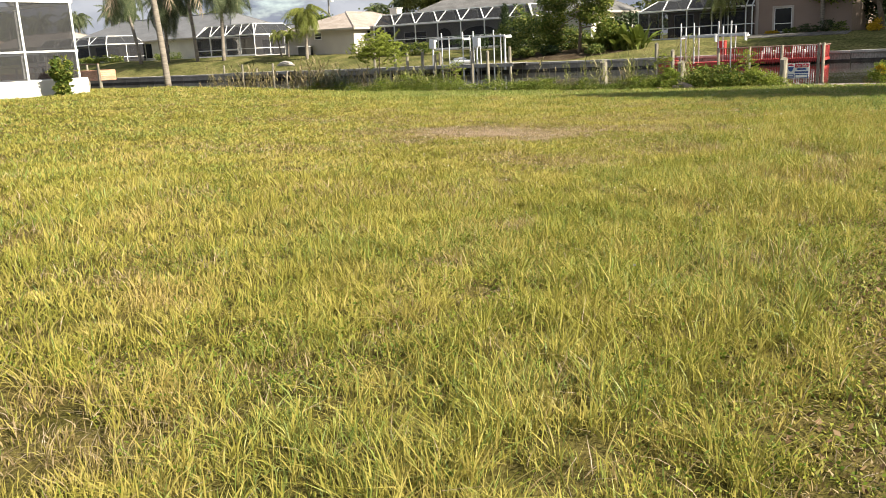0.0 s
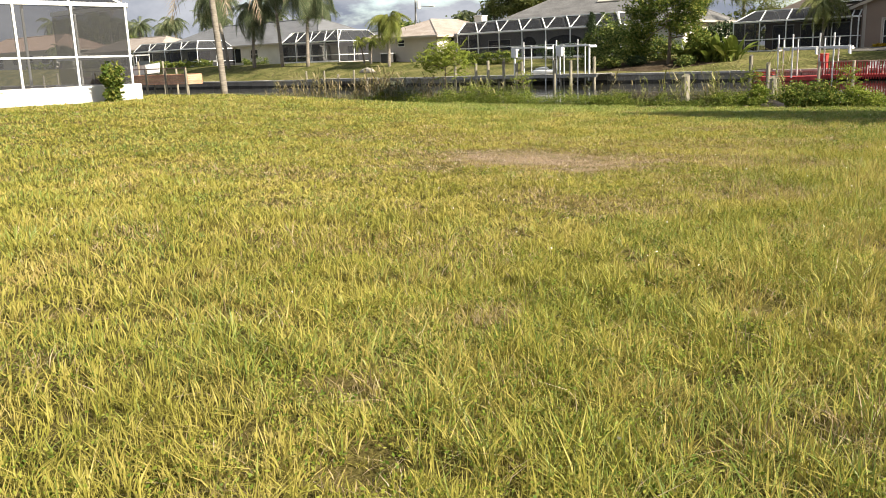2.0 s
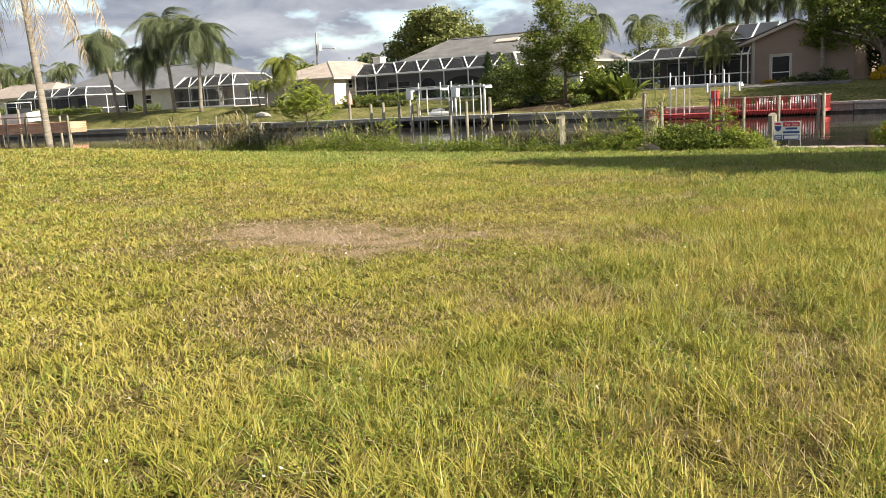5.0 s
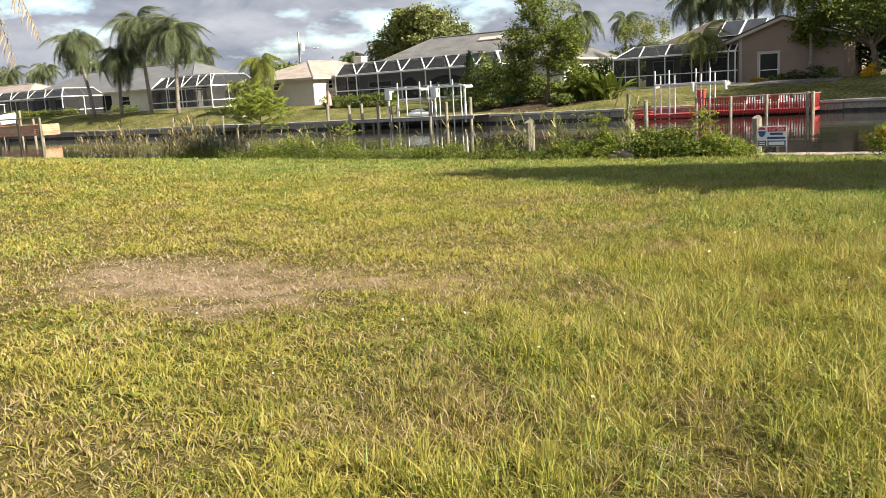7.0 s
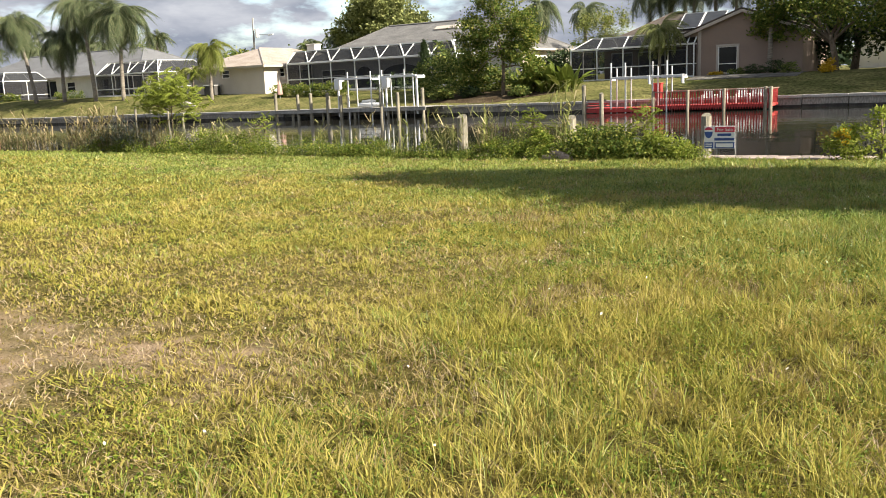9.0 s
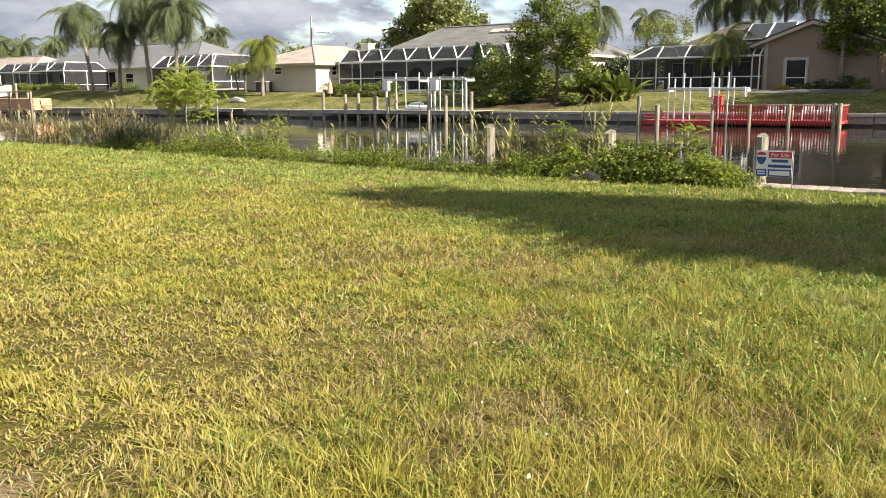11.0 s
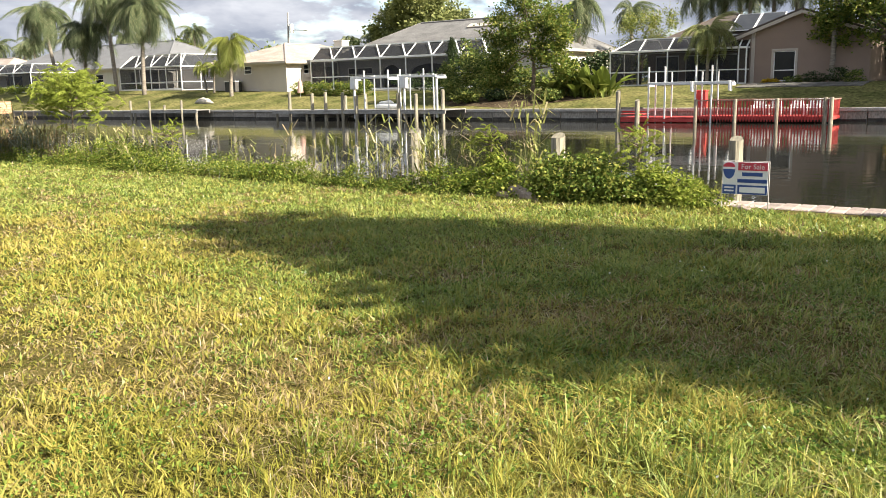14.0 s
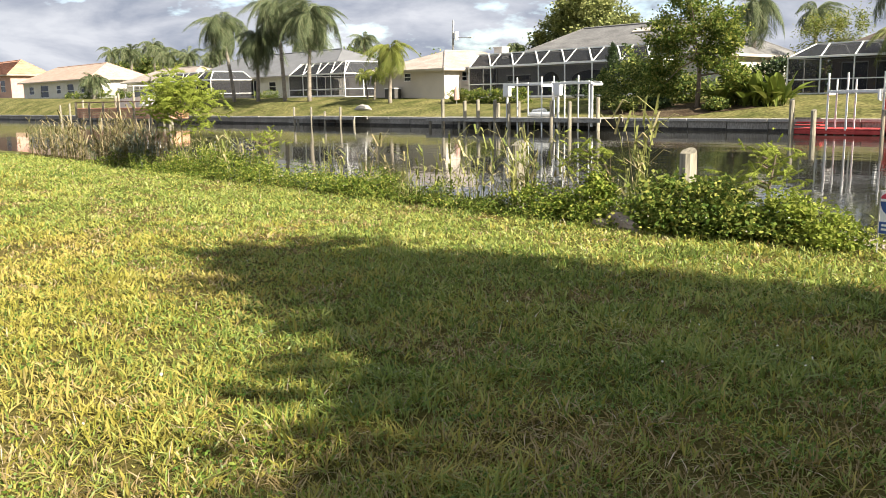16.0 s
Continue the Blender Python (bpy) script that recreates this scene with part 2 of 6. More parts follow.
M["dock_orange"] = surface("dock_orange", (0.459, 0.230, 0.135), (0.600, 0.338, 0.216), 1.2, 0.85, 0.5, 12, grime=0.3, vary=0.2, stretch=(0.3, 1, 1))
M["gray_deck"] = surface("gray_deck", (0.22, 0.21, 0.19), (0.34, 0.33, 0.30), 1.2, 0.85, 0.4, 14, grime=0.3, vary=0.2)
M["pile_wood"] = surface("pile_wood", (0.19, 0.17, 0.125), (0.29, 0.265, 0.20), 2.5, 0.9, 0.8, 16, grime=0.35, vary=0.12, stretch=(1, 1, 0.2))
M["trunk_palm"] = surface("trunk_palm", (0.17, 0.145, 0.115), (0.26, 0.23, 0.19), 2.0, 0.95, 0.9, 9, grime=0.3, stretch=(0.5, 0.5, 3))
M["bark"] = surface("bark", (0.12, 0.09, 0.06), (0.21, 0.165, 0.12), 3, 0.95, 0.9, 20, grime=0.4, stretch=(1, 1, 0.3))
M["metal_pole"] = surface("metal_pole", (0.30, 0.29, 0.28), (0.40, 0.39, 0.37), 2, 0.7, 0.2, 30)
M["white_plastic"] = surface("white_plastic", (0.72, 0.72, 0.70), (0.8, 0.8, 0.78), 3, 0.45, 0.05, 40, grime=0.05)
M["pale_blue"] = surface("pale_blue", (0.24, 0.27, 0.31), (0.34, 0.37, 0.41), 3, 0.5, 0.2, 20, grime=0.15)
M["salmon"] = surface("salmon", (0.42, 0.25, 0.21), (0.48, 0.31, 0.26), 2, 0.8, 0.2, 20, grime=0.1)
M["stone"] = surface("stone", (0.40, 0.36, 0.32), (0.58, 0.54, 0.49), 5, 0.9, 0.8, 25, grime=0.3, vary=0.2)
M["screen_dark"] = mesh_screen("screen_dark", (0.026, 0.026, 0.028), 0.33)
M["screen_far"] = mesh_screen("screen_far", (0.022, 0.022, 0.026), 0.36)
M["screen_top"] = mesh_screen("screen_top", (0.024, 0.026, 0.03), 0.22)
M["sign_white"] = surface("sign_white", (0.74, 0.75, 0.78), (0.8, 0.8, 0.82), 4, 0.4, 0.02, 40, grime=0.03)
M["sign_red"] = surface("sign_red", (0.50, 0.035, 0.075), (0.56, 0.05, 0.09), 4, 0.4, 0.02, 40, grime=0.04)
M["sign_blue"] = surface("sign_blue", (0.022, 0.06, 0.24), (0.03, 0.08, 0.28), 4, 0.4, 0.02, 40, grime=0.04)
M["grass"] = foliage("grass", [(0.0, (0.138, 0.158, 0.026)), (1.0, (0.437, 0.351, 0.155)), (0.35, (0.289, 0.275, 0.050)), (0.75, (0.424, 0.362, 0.094))], 0.5, 0.30, 1.4, 0.9, rust=(0.386, 0.251, 0.113), own=0.5, gloss=0.2)
M["grass_green"] = foliage("grass_green", [(0.0, (0.066, 0.114, 0.021)), (1.0, (0.512, 0.436, 0.226)), (0.45, (0.214, 0.277, 0.059)), (0.85, (0.379, 0.386, 0.106))], 0.45, 0.30, 1.2, 1.1, own=0.6, gloss=0.3)
M["grass_brown"] = foliage("grass_brown", [(0.0, (0.15, 0.115, 0.035)), (1.0, (0.46, 0.37, 0.23)), (0.5, (0.30, 0.225, 0.095))], 0.7, 0.28, 1.0, 1.5, own=0.8)
M["straw"] = foliage("straw", [(0.0, (0.20, 0.14, 0.07)), (1.0, (0.56, 0.46, 0.35)), (0.5, (0.36, 0.275, 0.165))], 0.7, 0.2)
M["weed"] = foliage("weed", [(0.0, (0.071, 0.122, 0.014)), (1.0, (0.306, 0.306, 0.056)), (0.5, (0.153, 0.204, 0.025))], 0.55, 0.3)
M["weed_green"] = foliage("weed_green", [(0.0, (0.047, 0.103, 0.013)), (1.0, (0.243, 0.300, 0.056)), (0.5, (0.112, 0.187, 0.026))], 0.42, 0.24, gloss=0.3)
M["leaf_mid"] = foliage("leaf_mid", [(0.0, (0.043, 0.080, 0.020)), (1.0, (0.362, 0.362, 0.102)), (0.6, (0.131, 0.174, 0.041))], 0.6, 0.3)
M["leaf_dark"] = foliage("leaf_dark", [(0.0, (0.018, 0.036, 0.015)), (1.0, (0.083, 0.112, 0.042)), (0.5, (0.039, 0.063, 0.022))], 0.5, 0.2)
M["leaf_bright"] = foliage("leaf_bright", [(0.0, (0.119, 0.174, 0.022)), (1.0, (0.376, 0.396, 0.089)), (0.5, (0.228, 0.277, 0.042))], 0.7, 0.42)
M["leaf_bush"] = foliage("leaf_bush", [(0.0, (0.054, 0.102, 0.017)), (1.0, (0.336, 0.330, 0.078)), (0.6, (0.150, 0.192, 0.036))], 0.7, 0.35)
M["leaf_palm"] = foliage("leaf_palm", [(0.0, (0.040, 0.062, 0.028)), (1.0, (0.27, 0.28, 0.155)), (0.5, (0.115, 0.145, 0.068))], 0.5, 0.25)
M["leaf_lime"] = foliage("leaf_lime", [(0.0, (0.11, 0.15, 0.03)), (1.0, (0.32, 0.31, 0.08)), (0.5, (0.19, 0.22, 0.05))], 0.45, 0.35)
M["leaf_olive"] = foliage("leaf_olive", [(0.0, (0.085, 0.105, 0.035)), (1.0, (0.36, 0.37, 0.15)), (0.55, (0.20, 0.225, 0.075))], 0.6, 0.3)
M["leaf_dead"] = foliage("leaf_dead", [(0.0, (0.22, 0.17, 0.11)), (1.0, (0.50, 0.42, 0.31))], 0.8, 0.2)
M["litter"] = foliage("litter", [(0.0, (0.07, 0.045, 0.022)), (1.0, (0.26, 0.18, 0.10)), (0.5, (0.15, 0.095, 0.05))], 0.8, 0.1)
M["leaf_sun"] = foliage("leaf_sun", [(0.0, (0.075, 0.13, 0.016)), (1.0, (0.36, 0.37, 0.075)), (0.55, (0.18, 0.24, 0.035))], 0.6, 0.36)
M["leaf_yellow"] = foliage("leaf_yellow", [(0.0, (0.42, 0.28, 0.02)), (1.0, (0.70, 0.48, 0.04))], 0.5, 0.3)
M["reed"] = foliage("reed", [(0.0, (0.15, 0.19, 0.045)), (1.0, (0.50, 0.42, 0.25)), (0.6, (0.29, 0.29, 0.10))], 0.6, 0.3)
M["reed_dry"] = foliage("reed_dry", [(0.0, (0.14, 0.14, 0.05)), (1.0, (0.46, 0.37, 0.23)), (0.6, (0.29, 0.24, 0.12))], 0.6, 0.3)
M["reed_gray"] = foliage("reed_gray", [(0.0, (0.09, 0.12, 0.075)), (1.0, (0.26, 0.27, 0.18))], 0.6, 0.25)
M["petal"] = foliage("petal", [(0.0, (0.75, 0.72, 0.66)), (1.0, (0.85, 0.82, 0.72))], 0.6, 0.2)
M["shell"] = foliage("shell", [(0.0, (0.22, 0.165, 0.115)), (1.0, (0.36, 0.29, 0.225))], 0.9, 0.0)

water_m = bpy.data.materials.new("canal_water")
water_m.use_nodes = True
n_, l_ = water_m.node_tree.nodes, water_m.node_tree.links
p_ = n_["Principled BSDF"]
p_.inputs["Base Color"].default_value, p_.inputs["Roughness"].default_value, p_.inputs["IOR"].default_value = (0.022, 0.022, 0.018, 1), 0.035, 1.33
co_, mp_, w1_, w2_, add_, bp_ = (n_.new("ShaderNode" + k) for k in ("TexCoord", "Mapping", "TexNoise", "TexNoise", "Math", "Bump"))
mp_.inputs["Scale"].default_value = (0.55, 1.3, 1)
w1_.inputs["Scale"].default_value, w1_.inputs["Detail"].default_value = 0.35, 2
w2_.inputs["Scale"].default_value, w2_.inputs["Detail"].default_value = 3.2, 3
add_.operation = "MULTIPLY_ADD"
add_.inputs[1].default_value = 0.22
bp_.inputs["Strength"].default_value, bp_.inputs["Distance"].default_value = 0.22, 0.06
l_.new(co_.outputs["Object"], mp_.inputs["Vector"])
l_.new(mp_.outputs["Vector"], w1_.inputs["Vector"])
l_.new(mp_.outputs["Vector"], w2_.inputs["Vector"])
l_.new(w2_.outputs["Fac"], add_.inputs[0])
l_.new(w1_.outputs["Fac"], add_.inputs[2])
l_.new(add_.outputs["Value"], bp_.inputs["Height"])
l_.new(bp_.outputs["Normal"], p_.inputs["Normal"])
M["water"] = water_m


# ---- geometry helpers ----
class Geo:
    """Collects vertices and faces of one mesh."""

    def __init__(self):
        self.v, self.f = [], []

    def add(self, verts, faces):
        k = len(self.v)
        self.v += [tuple(p) for p in verts]
        self.f += [tuple(i + k for i in f) for f in faces]
        return self

    def box(self, c, s, turn=0.0, b=0.0, m=None):
        """A box of centre c and size s, with its edges cut by b."""
        hx, hy, hz = s[0] / 2, s[1] / 2, s[2] / 2
        b = min(b, hx * 0.9, hy * 0.9, hz * 0.9)
        bm = bmesh.new()
        bmesh.ops.create_cube(bm, size=1, matrix=Matrix.Diagonal((*s, 1)))
        if b > 0:
            bmesh.ops.bevel(bm, geom=bm.edges[:], offset=b, segments=1, affect="EDGES")
        mat4 = m if m is not None else Matrix.Translation(c) @ Matrix.Rotation(turn, 4, "Z")
        bm.verts.index_update()
        self.add([mat4 @ q.co for q in bm.verts], [[q.index for q in f.verts] for f in bm.faces])
        bm.free()
        return self

    def beam(self, p, q, w, h, b=0.0):
        """A square bar from p to q."""
        p, q = Vector(p), Vector(q)
        d = q - p
        rot = d.to_track_quat("X", "Z").to_matrix().to_4x4()
        return self.box(None, (d.length, w, h), b=b, m=Matrix.Translation((p + q) / 2) @ rot)

    def tube(self, pts, radii, n=8, caps=True):
        pts = [Vector(p) for p in pts]
        rings = []
        for i, p in enumerate(pts):
            d = (pts[min(i + 1, len(pts) - 1)] - pts[max(i - 1, 0)]).normalized()
            s = d.cross(Vector((0.31, 0.94, 0.13))).normalized()
            u = d.cross(s)
            rings.append([p + (s * math.cos(a) + u * math.sin(a)) * radii[i] for a in (2 * math.pi * k / n for k in range(n))])
        verts = [p for r in rings for p in r]
        faces = [(i * n + k, i * n + (k + 1) % n, (i + 1) * n + (k + 1) % n, (i + 1) * n + k) for i in range(len(pts) - 1) for k in range(n)]
        if caps:
            faces += [tuple(range(n))[::-1], tuple(range((len(pts) - 1) * n, len(pts) * n))]
        return self.add(verts, faces)

    def slab(self, corners, thick):
        """A flat plate on the given corners, thickened against its normal."""
        c = [Vector(p) for p in corners]
        nrm = (c[1] - c[0]).cross(c[2] - c[0]).normalized() * thick
        k = len(c)
        return self.add(c + [p - nrm for p in c], [tuple(range(k)), tuple(range(k, 2 * k))[::-1]] + [(i, i + k, (i + 1) % k + k, (i + 1) % k) for i in range(k)])

    def mesh(self, name, material, smooth=False):
        me = bpy.data.meshes.new(name)
        me.from_pydata(self.v, [], self.f)
        me.materials.append(material)
        if smooth:
            me.polygons.foreach_set("use_smooth", [True] * len(me.polygons))
        me.update()
        return me


def array_mesh(name, co, counts, index, material, smooth=False):
    """A mesh from numpy arrays: places, corner counts of the faces, corner indices."""
    me = bpy.data.meshes.new(name)
    me.vertices.add(len(co))
    me.vertices.foreach_set("co", np.ascontiguousarray(co, dtype=np.float32).ravel())
    me.loops.add(len(index))
    me.loops.foreach_set("vertex_index", np.ascontiguousarray(index, dtype=np.int32))
    me.polygons.add(len(counts))
    starts = np.concatenate([[0], np.cumsum(counts)[:-1]]).astype(np.int32)
    me.polygons.foreach_set("loop_start", starts)
    me.materials.append(material)
    if smooth:
        me.polygons.foreach_set("use_smooth", np.ones(len(counts), dtype=bool))
    me.update(calc_edges=True)
    return me


def thing(name, at, label, category, group="", turn=0.0, kind=""):
    ob = new(name)
    ob.empty_display_size = 0.2
    ob.matrix_basis = Matrix.Translation(at) @ Matrix.Rotation(turn, 4, "Z")
    return tagged(ob, label, category, group, kind)


def part(name, geo, material, parent, label="", smooth=False, at=(0, 0, 0), turn=0.0):
    me = geo if isinstance(geo, bpy.types.Mesh) else geo.mesh(name, material, smooth)
    ob = new(name, me)
    ob.parent = parent
    ob.matrix_basis = Matrix.Translation(at) @ Matrix.Rotation(turn, 4, "Z")
    return tagged(ob, label)


def single(name, geo, material, label, category, group="", kind="", smooth=False, at=(0, 0, 0)):
    me = geo if isinstance(geo, bpy.types.Mesh) else geo.mesh(name, material, smooth)
    ob = new(name, me)
    ob.location = at
    return tagged(ob, label, category, group, kind)


def smooth01(a, b, x):
    t = min(1.0, max(0.0, (x - a) / (b - a)))
    return t * t * (3 - 2 * t)


rng = np.random.default_rng(7)


def leaf_arrays(centres, length, width, up=0.3, droop=0.0):
    """Folded pointed leaves, one at each centre, turned at random."""
    n = len(centres)
    d = rng.normal(size=(n, 3))
    d[:, 2] = d[:, 2] * 0.6 + up
    d /= np.linalg.norm(d, axis=1)[:, None]
    s = np.cross(d, rng.normal(size=(n, 3)))
    s /= np.linalg.norm(s, axis=1)[:, None] + 1e-9
    u = np.cross(d, s)
    ln = (length * rng.uniform(0.6, 1.3, n))[:, None]
    wd = (width * rng.uniform(0.6, 1.3, n))[:, None]
    c = np.asarray(centres)
    tip = c + d * ln
    tip[:, 2] -= droop * ln[:, 0]
    mid = c + d * ln * 0.5 + u * wd * 0.25
    co = np.stack([c, mid + s * wd * 0.5 - u * wd * 0.25, tip, mid - s * wd * 0.5 - u * wd * 0.25], 1).reshape(-1, 3)
    return co


def leaf_mesh(name, centres, length, width, material, up=0.3, droop=0.0):
    co = leaf_arrays(centres, length, width, up, droop)
    n = len(co) // 4
    return array_mesh(name, co, np.full(n, 4), np.arange(4 * n), material)


def crown_points(blobs, per, clump=0.45):
    """Leaf places: each blob (centre, radii) gets clumps on and inside its surface, each clump a cloud of leaves."""
    out = []
    for (cx, cy, cz), (rx, ry, rz) in blobs:
        k = max(8, int(per[0]))
        d = rng.normal(size=(k, 3))
        d /= np.linalg.norm(d, axis=1)[:, None]
        d *= rng.uniform(0.55, 1.08, k)[:, None]
        cc = np.array([cx, cy, cz]) + d * np.array([rx, ry, rz])
        g = rng.normal(size=(k, int(per[1]), 3)) * np.array([rx, ry, rz * 0.7]) * clump * 0.5 * rng.uniform(0.5, 1.2, (k, 1, 1))
        out.append((cc[:, None, :] + g).reshape(-1, 3))
    return np.concatenate(out)


def blade_mesh(name, x, y, z, h, w, lean, material, bend=0.5):
    """Grass blades of two joints, rooted at x, y, z."""
    n = len(x)
    a, r = rng.uniform(0, 2 * np.pi, n), rng.uniform(0, 2 * np.pi, n)
    dx, dy = np.cos(a) * lean, np.sin(a) * lean
    sx, sy = np.cos(r) * w / 2, np.sin(r) * w / 2
    co = np.empty((n, 4, 3), dtype=np.float32)
    for i, (up, out, wide) in enumerate(((0, 0, 0), (0.5, 0.36, -1), (0.5, 0.36, 1), (1.0, 1.0 + bend * 0.4, 0))):
        co[:, i, 0] = x + dx * h * out + sx * wide
        co[:, i, 1] = y + dy * h * out + sy * wide
        co[:, i, 2] = z + h * up / np.sqrt(1 + 0.8 * lean * lean * up)
    base = (np.arange(n) * 4)[:, None]
    index = (base + np.array([0, 2, 1, 1, 2, 3])).ravel()
    return array_mesh(name, co.reshape(-1, 3), np.full(2 * n, 3), index, material)


# ---- ground, canal, seawalls ----
WATER, BANK, FAR = -0.65, 25.5, 60.45      # water level; the near wall's outer face; the far wall's face


def lot(x, y):
    """Height of the vacant lot's soil."""
    rise = 0.58 * smooth01(9, 22, -x) * (1 - 0.8 * smooth01(17, 24, y))
    return 0.03 - 0.13 * smooth01(17.5, 24.0, y) + rise + 0.012 * math.sin(x * 1.7 + y * 0.6) * math.sin(y * 1.3)


def far_lawn(x, y):
    s = smooth01(40, 80, -x)
    cap = 1.25 + 0.55 * s + 0.012 * max(0.0, -x - 95)
    return 0.03 + (cap - 0.03) * smooth01(-2.0, 11 - 2.5 * s, y - FAR) * smooth01(0, 2.5, y - FAR)


def ground_sheet():
    xs = [-1500, -700, -400, -250] + list(range(-180, -32, 6)) + [-32 + 0.5 * i for i in range(82)] + [10, 14, 20, 30, 45, 70, 120, 300, 800, 1500]
    ys = [-1500, -500, -150, -60, -30, -15, -8] + [-4 + 0.5 * i for i in range(57)] + [24.4, 24.8, 25.2, 25.3, 25.34, FAR + 0.30, FAR + 0.34]
    ys += [FAR + 0.7 + 0.7 * i for i in range(20)] + [78, 90, 110, 150, 250, 500, 1500]
    co, faces, mats = [], [], []
    for y in ys:
        for x in xs:
            z = -2.2 if 25.32 < y < FAR + 0.32 else lot(x, y) if y < 26 else far_lawn(x, y)
            co.append((x, y, z))
    w = len(xs)
    for j in range(len(ys) - 1):
        for i in range(w - 1):
            faces.append((j * w + i, j * w + i + 1, (j + 1) * w + i + 1, (j + 1) * w + i))
            mats.append(0 if xs[i] > -30 and ys[j] < 26 else 1)
    me = bpy.data.meshes.new("ground")
    me.from_pydata(co, [], faces)
    me.materials.append(M["soil"])
    me.materials.append(M["lawn"])
    me.polygons.foreach_set("material_index", mats)
    me.polygons.foreach_set("use_smooth", [True] * len(mats))
    me.update()
    return tagged(new("ground", me), "grassy vacant lot and mown lawns sloping to a canal", "ground", "", "structure")


ground_sheet()
single("water", Geo().add([(-900, BANK - 0.12, WATER), (500, BANK - 0.12, WATER), (500, FAR + 0.2, WATER), (-900, FAR + 0.2, WATER)], [(0, 1, 2, 3)]),
       M["water"], "still dark brown canal water reflecting houses and sky", "water", "", "structure")

near_wall = thing("seawall_near", (0, 25.2, 0), "weathered concrete seawall with a cap of pinkish blocks", "seawall", "", 0, "structure")
part("wall_face", Geo().box((-100, 0.2, -1.15), (420, 0.16, 1.9), b=0.01), M["wall_wet"], near_wall)
part("cap_beam", Geo().box((-110, 0.03, -0.24), (400, 0.54, 0.16), b=0.015), M["concrete"], near_wall)
block = Geo().box((0, 0, 0), (0.192, 0.54, 0.075), b=0.012).mesh("cap_block", M["paver"])
for i in range(75):
    part("cap_block", block, None, near_wall, at=(-9 + i * 0.2, 0.03 + random.uniform(-0.008, 0.008), -0.123 + random.uniform(-0.004, 0.004)), turn=random.uniform(-0.01, 0.01))

far_wall = thing("seawall_far", (0, FAR, 0), "long gray concrete panel seawall, dark and wet at the waterline", "seawall", "", 0, "structure")
panel = Geo().box((0, 0.08, -0.85), (2.36, 0.16, 1.5), b=0.02).mesh("wall_panel", M["wall_wet"])
cap = Geo().box((0, 0.12, -0.03), (2.385, 0.46, 0.17), b=0.02).mesh("wall_cap", M["concrete"])
foot = Geo().box((0, -0.005, -0.66), (2.35, 0.03, 0.34), b=0.01).mesh("tide_band", M["wet_foot"])
for i in range(74):
    x = -160 + i * 2.4
    part("wall_panel", panel, None, far_wall, at=(x, random.uniform(-0.015, 0.015), 0))
    part("wall_cap", cap, None, far_wall, at=(x, random.uniform(-0.01, 0.01), random.uniform(-0.012, 0.012)))
    part("tide_band", foot, None, far_wall, at=(x, random.uniform(-0.012, 0.0), random.uniform(-0.03, 0.03)))


# ---- houses across the canal ----
def wall_geo(length, z0, z1, openings, thick=0.22):
    """A wall along +X from 0, facing -Y, with square openings (x0, x1, low, high)."""
    xs = sorted({0.0, length, *[v for o in openings for v in o[:2]]})
    zs = sorted({z0, z1, *[v for o in openings for v in o[2:]]})
    nx, nz = len(xs), len(zs)
    solid = lambda i, k: 0 <= i < nx - 1 and 0 <= k < nz - 1 and not any(o[0] < (xs[i] + xs[i + 1]) / 2 < o[1] and o[2] < (zs[k] + zs[k + 1]) / 2 < o[3] for o in openings)
    at = lambda i, k, s: (k * nx + i) * 2 + s
    faces = []
    for i in range(nx - 1):
        for k in range(nz - 1):
            if not solid(i, k):
                continue
            faces.append((at(i, k, 0), at(i + 1, k, 0), at(i + 1, k + 1, 0), at(i, k + 1, 0)))
            faces.append((at(i, k + 1, 1), at(i + 1, k + 1, 1), at(i + 1, k, 1), at(i, k, 1)))
            for di, dk, p, q in ((-1, 0, (i, k + 1), (i, k)), (1, 0, (i + 1, k), (i + 1, k + 1)), (0, -1, (i, k), (i + 1, k)), (0, 1, (i + 1, k + 1), (i, k + 1))):
                if not solid(i + di, k + dk):
                    faces.append((at(*q, 0), at(*p, 0), at(*p, 1), at(*q, 1)))
    return Geo().add([(x, y, z) for z in zs for x in xs for y in (0, thick)], faces)


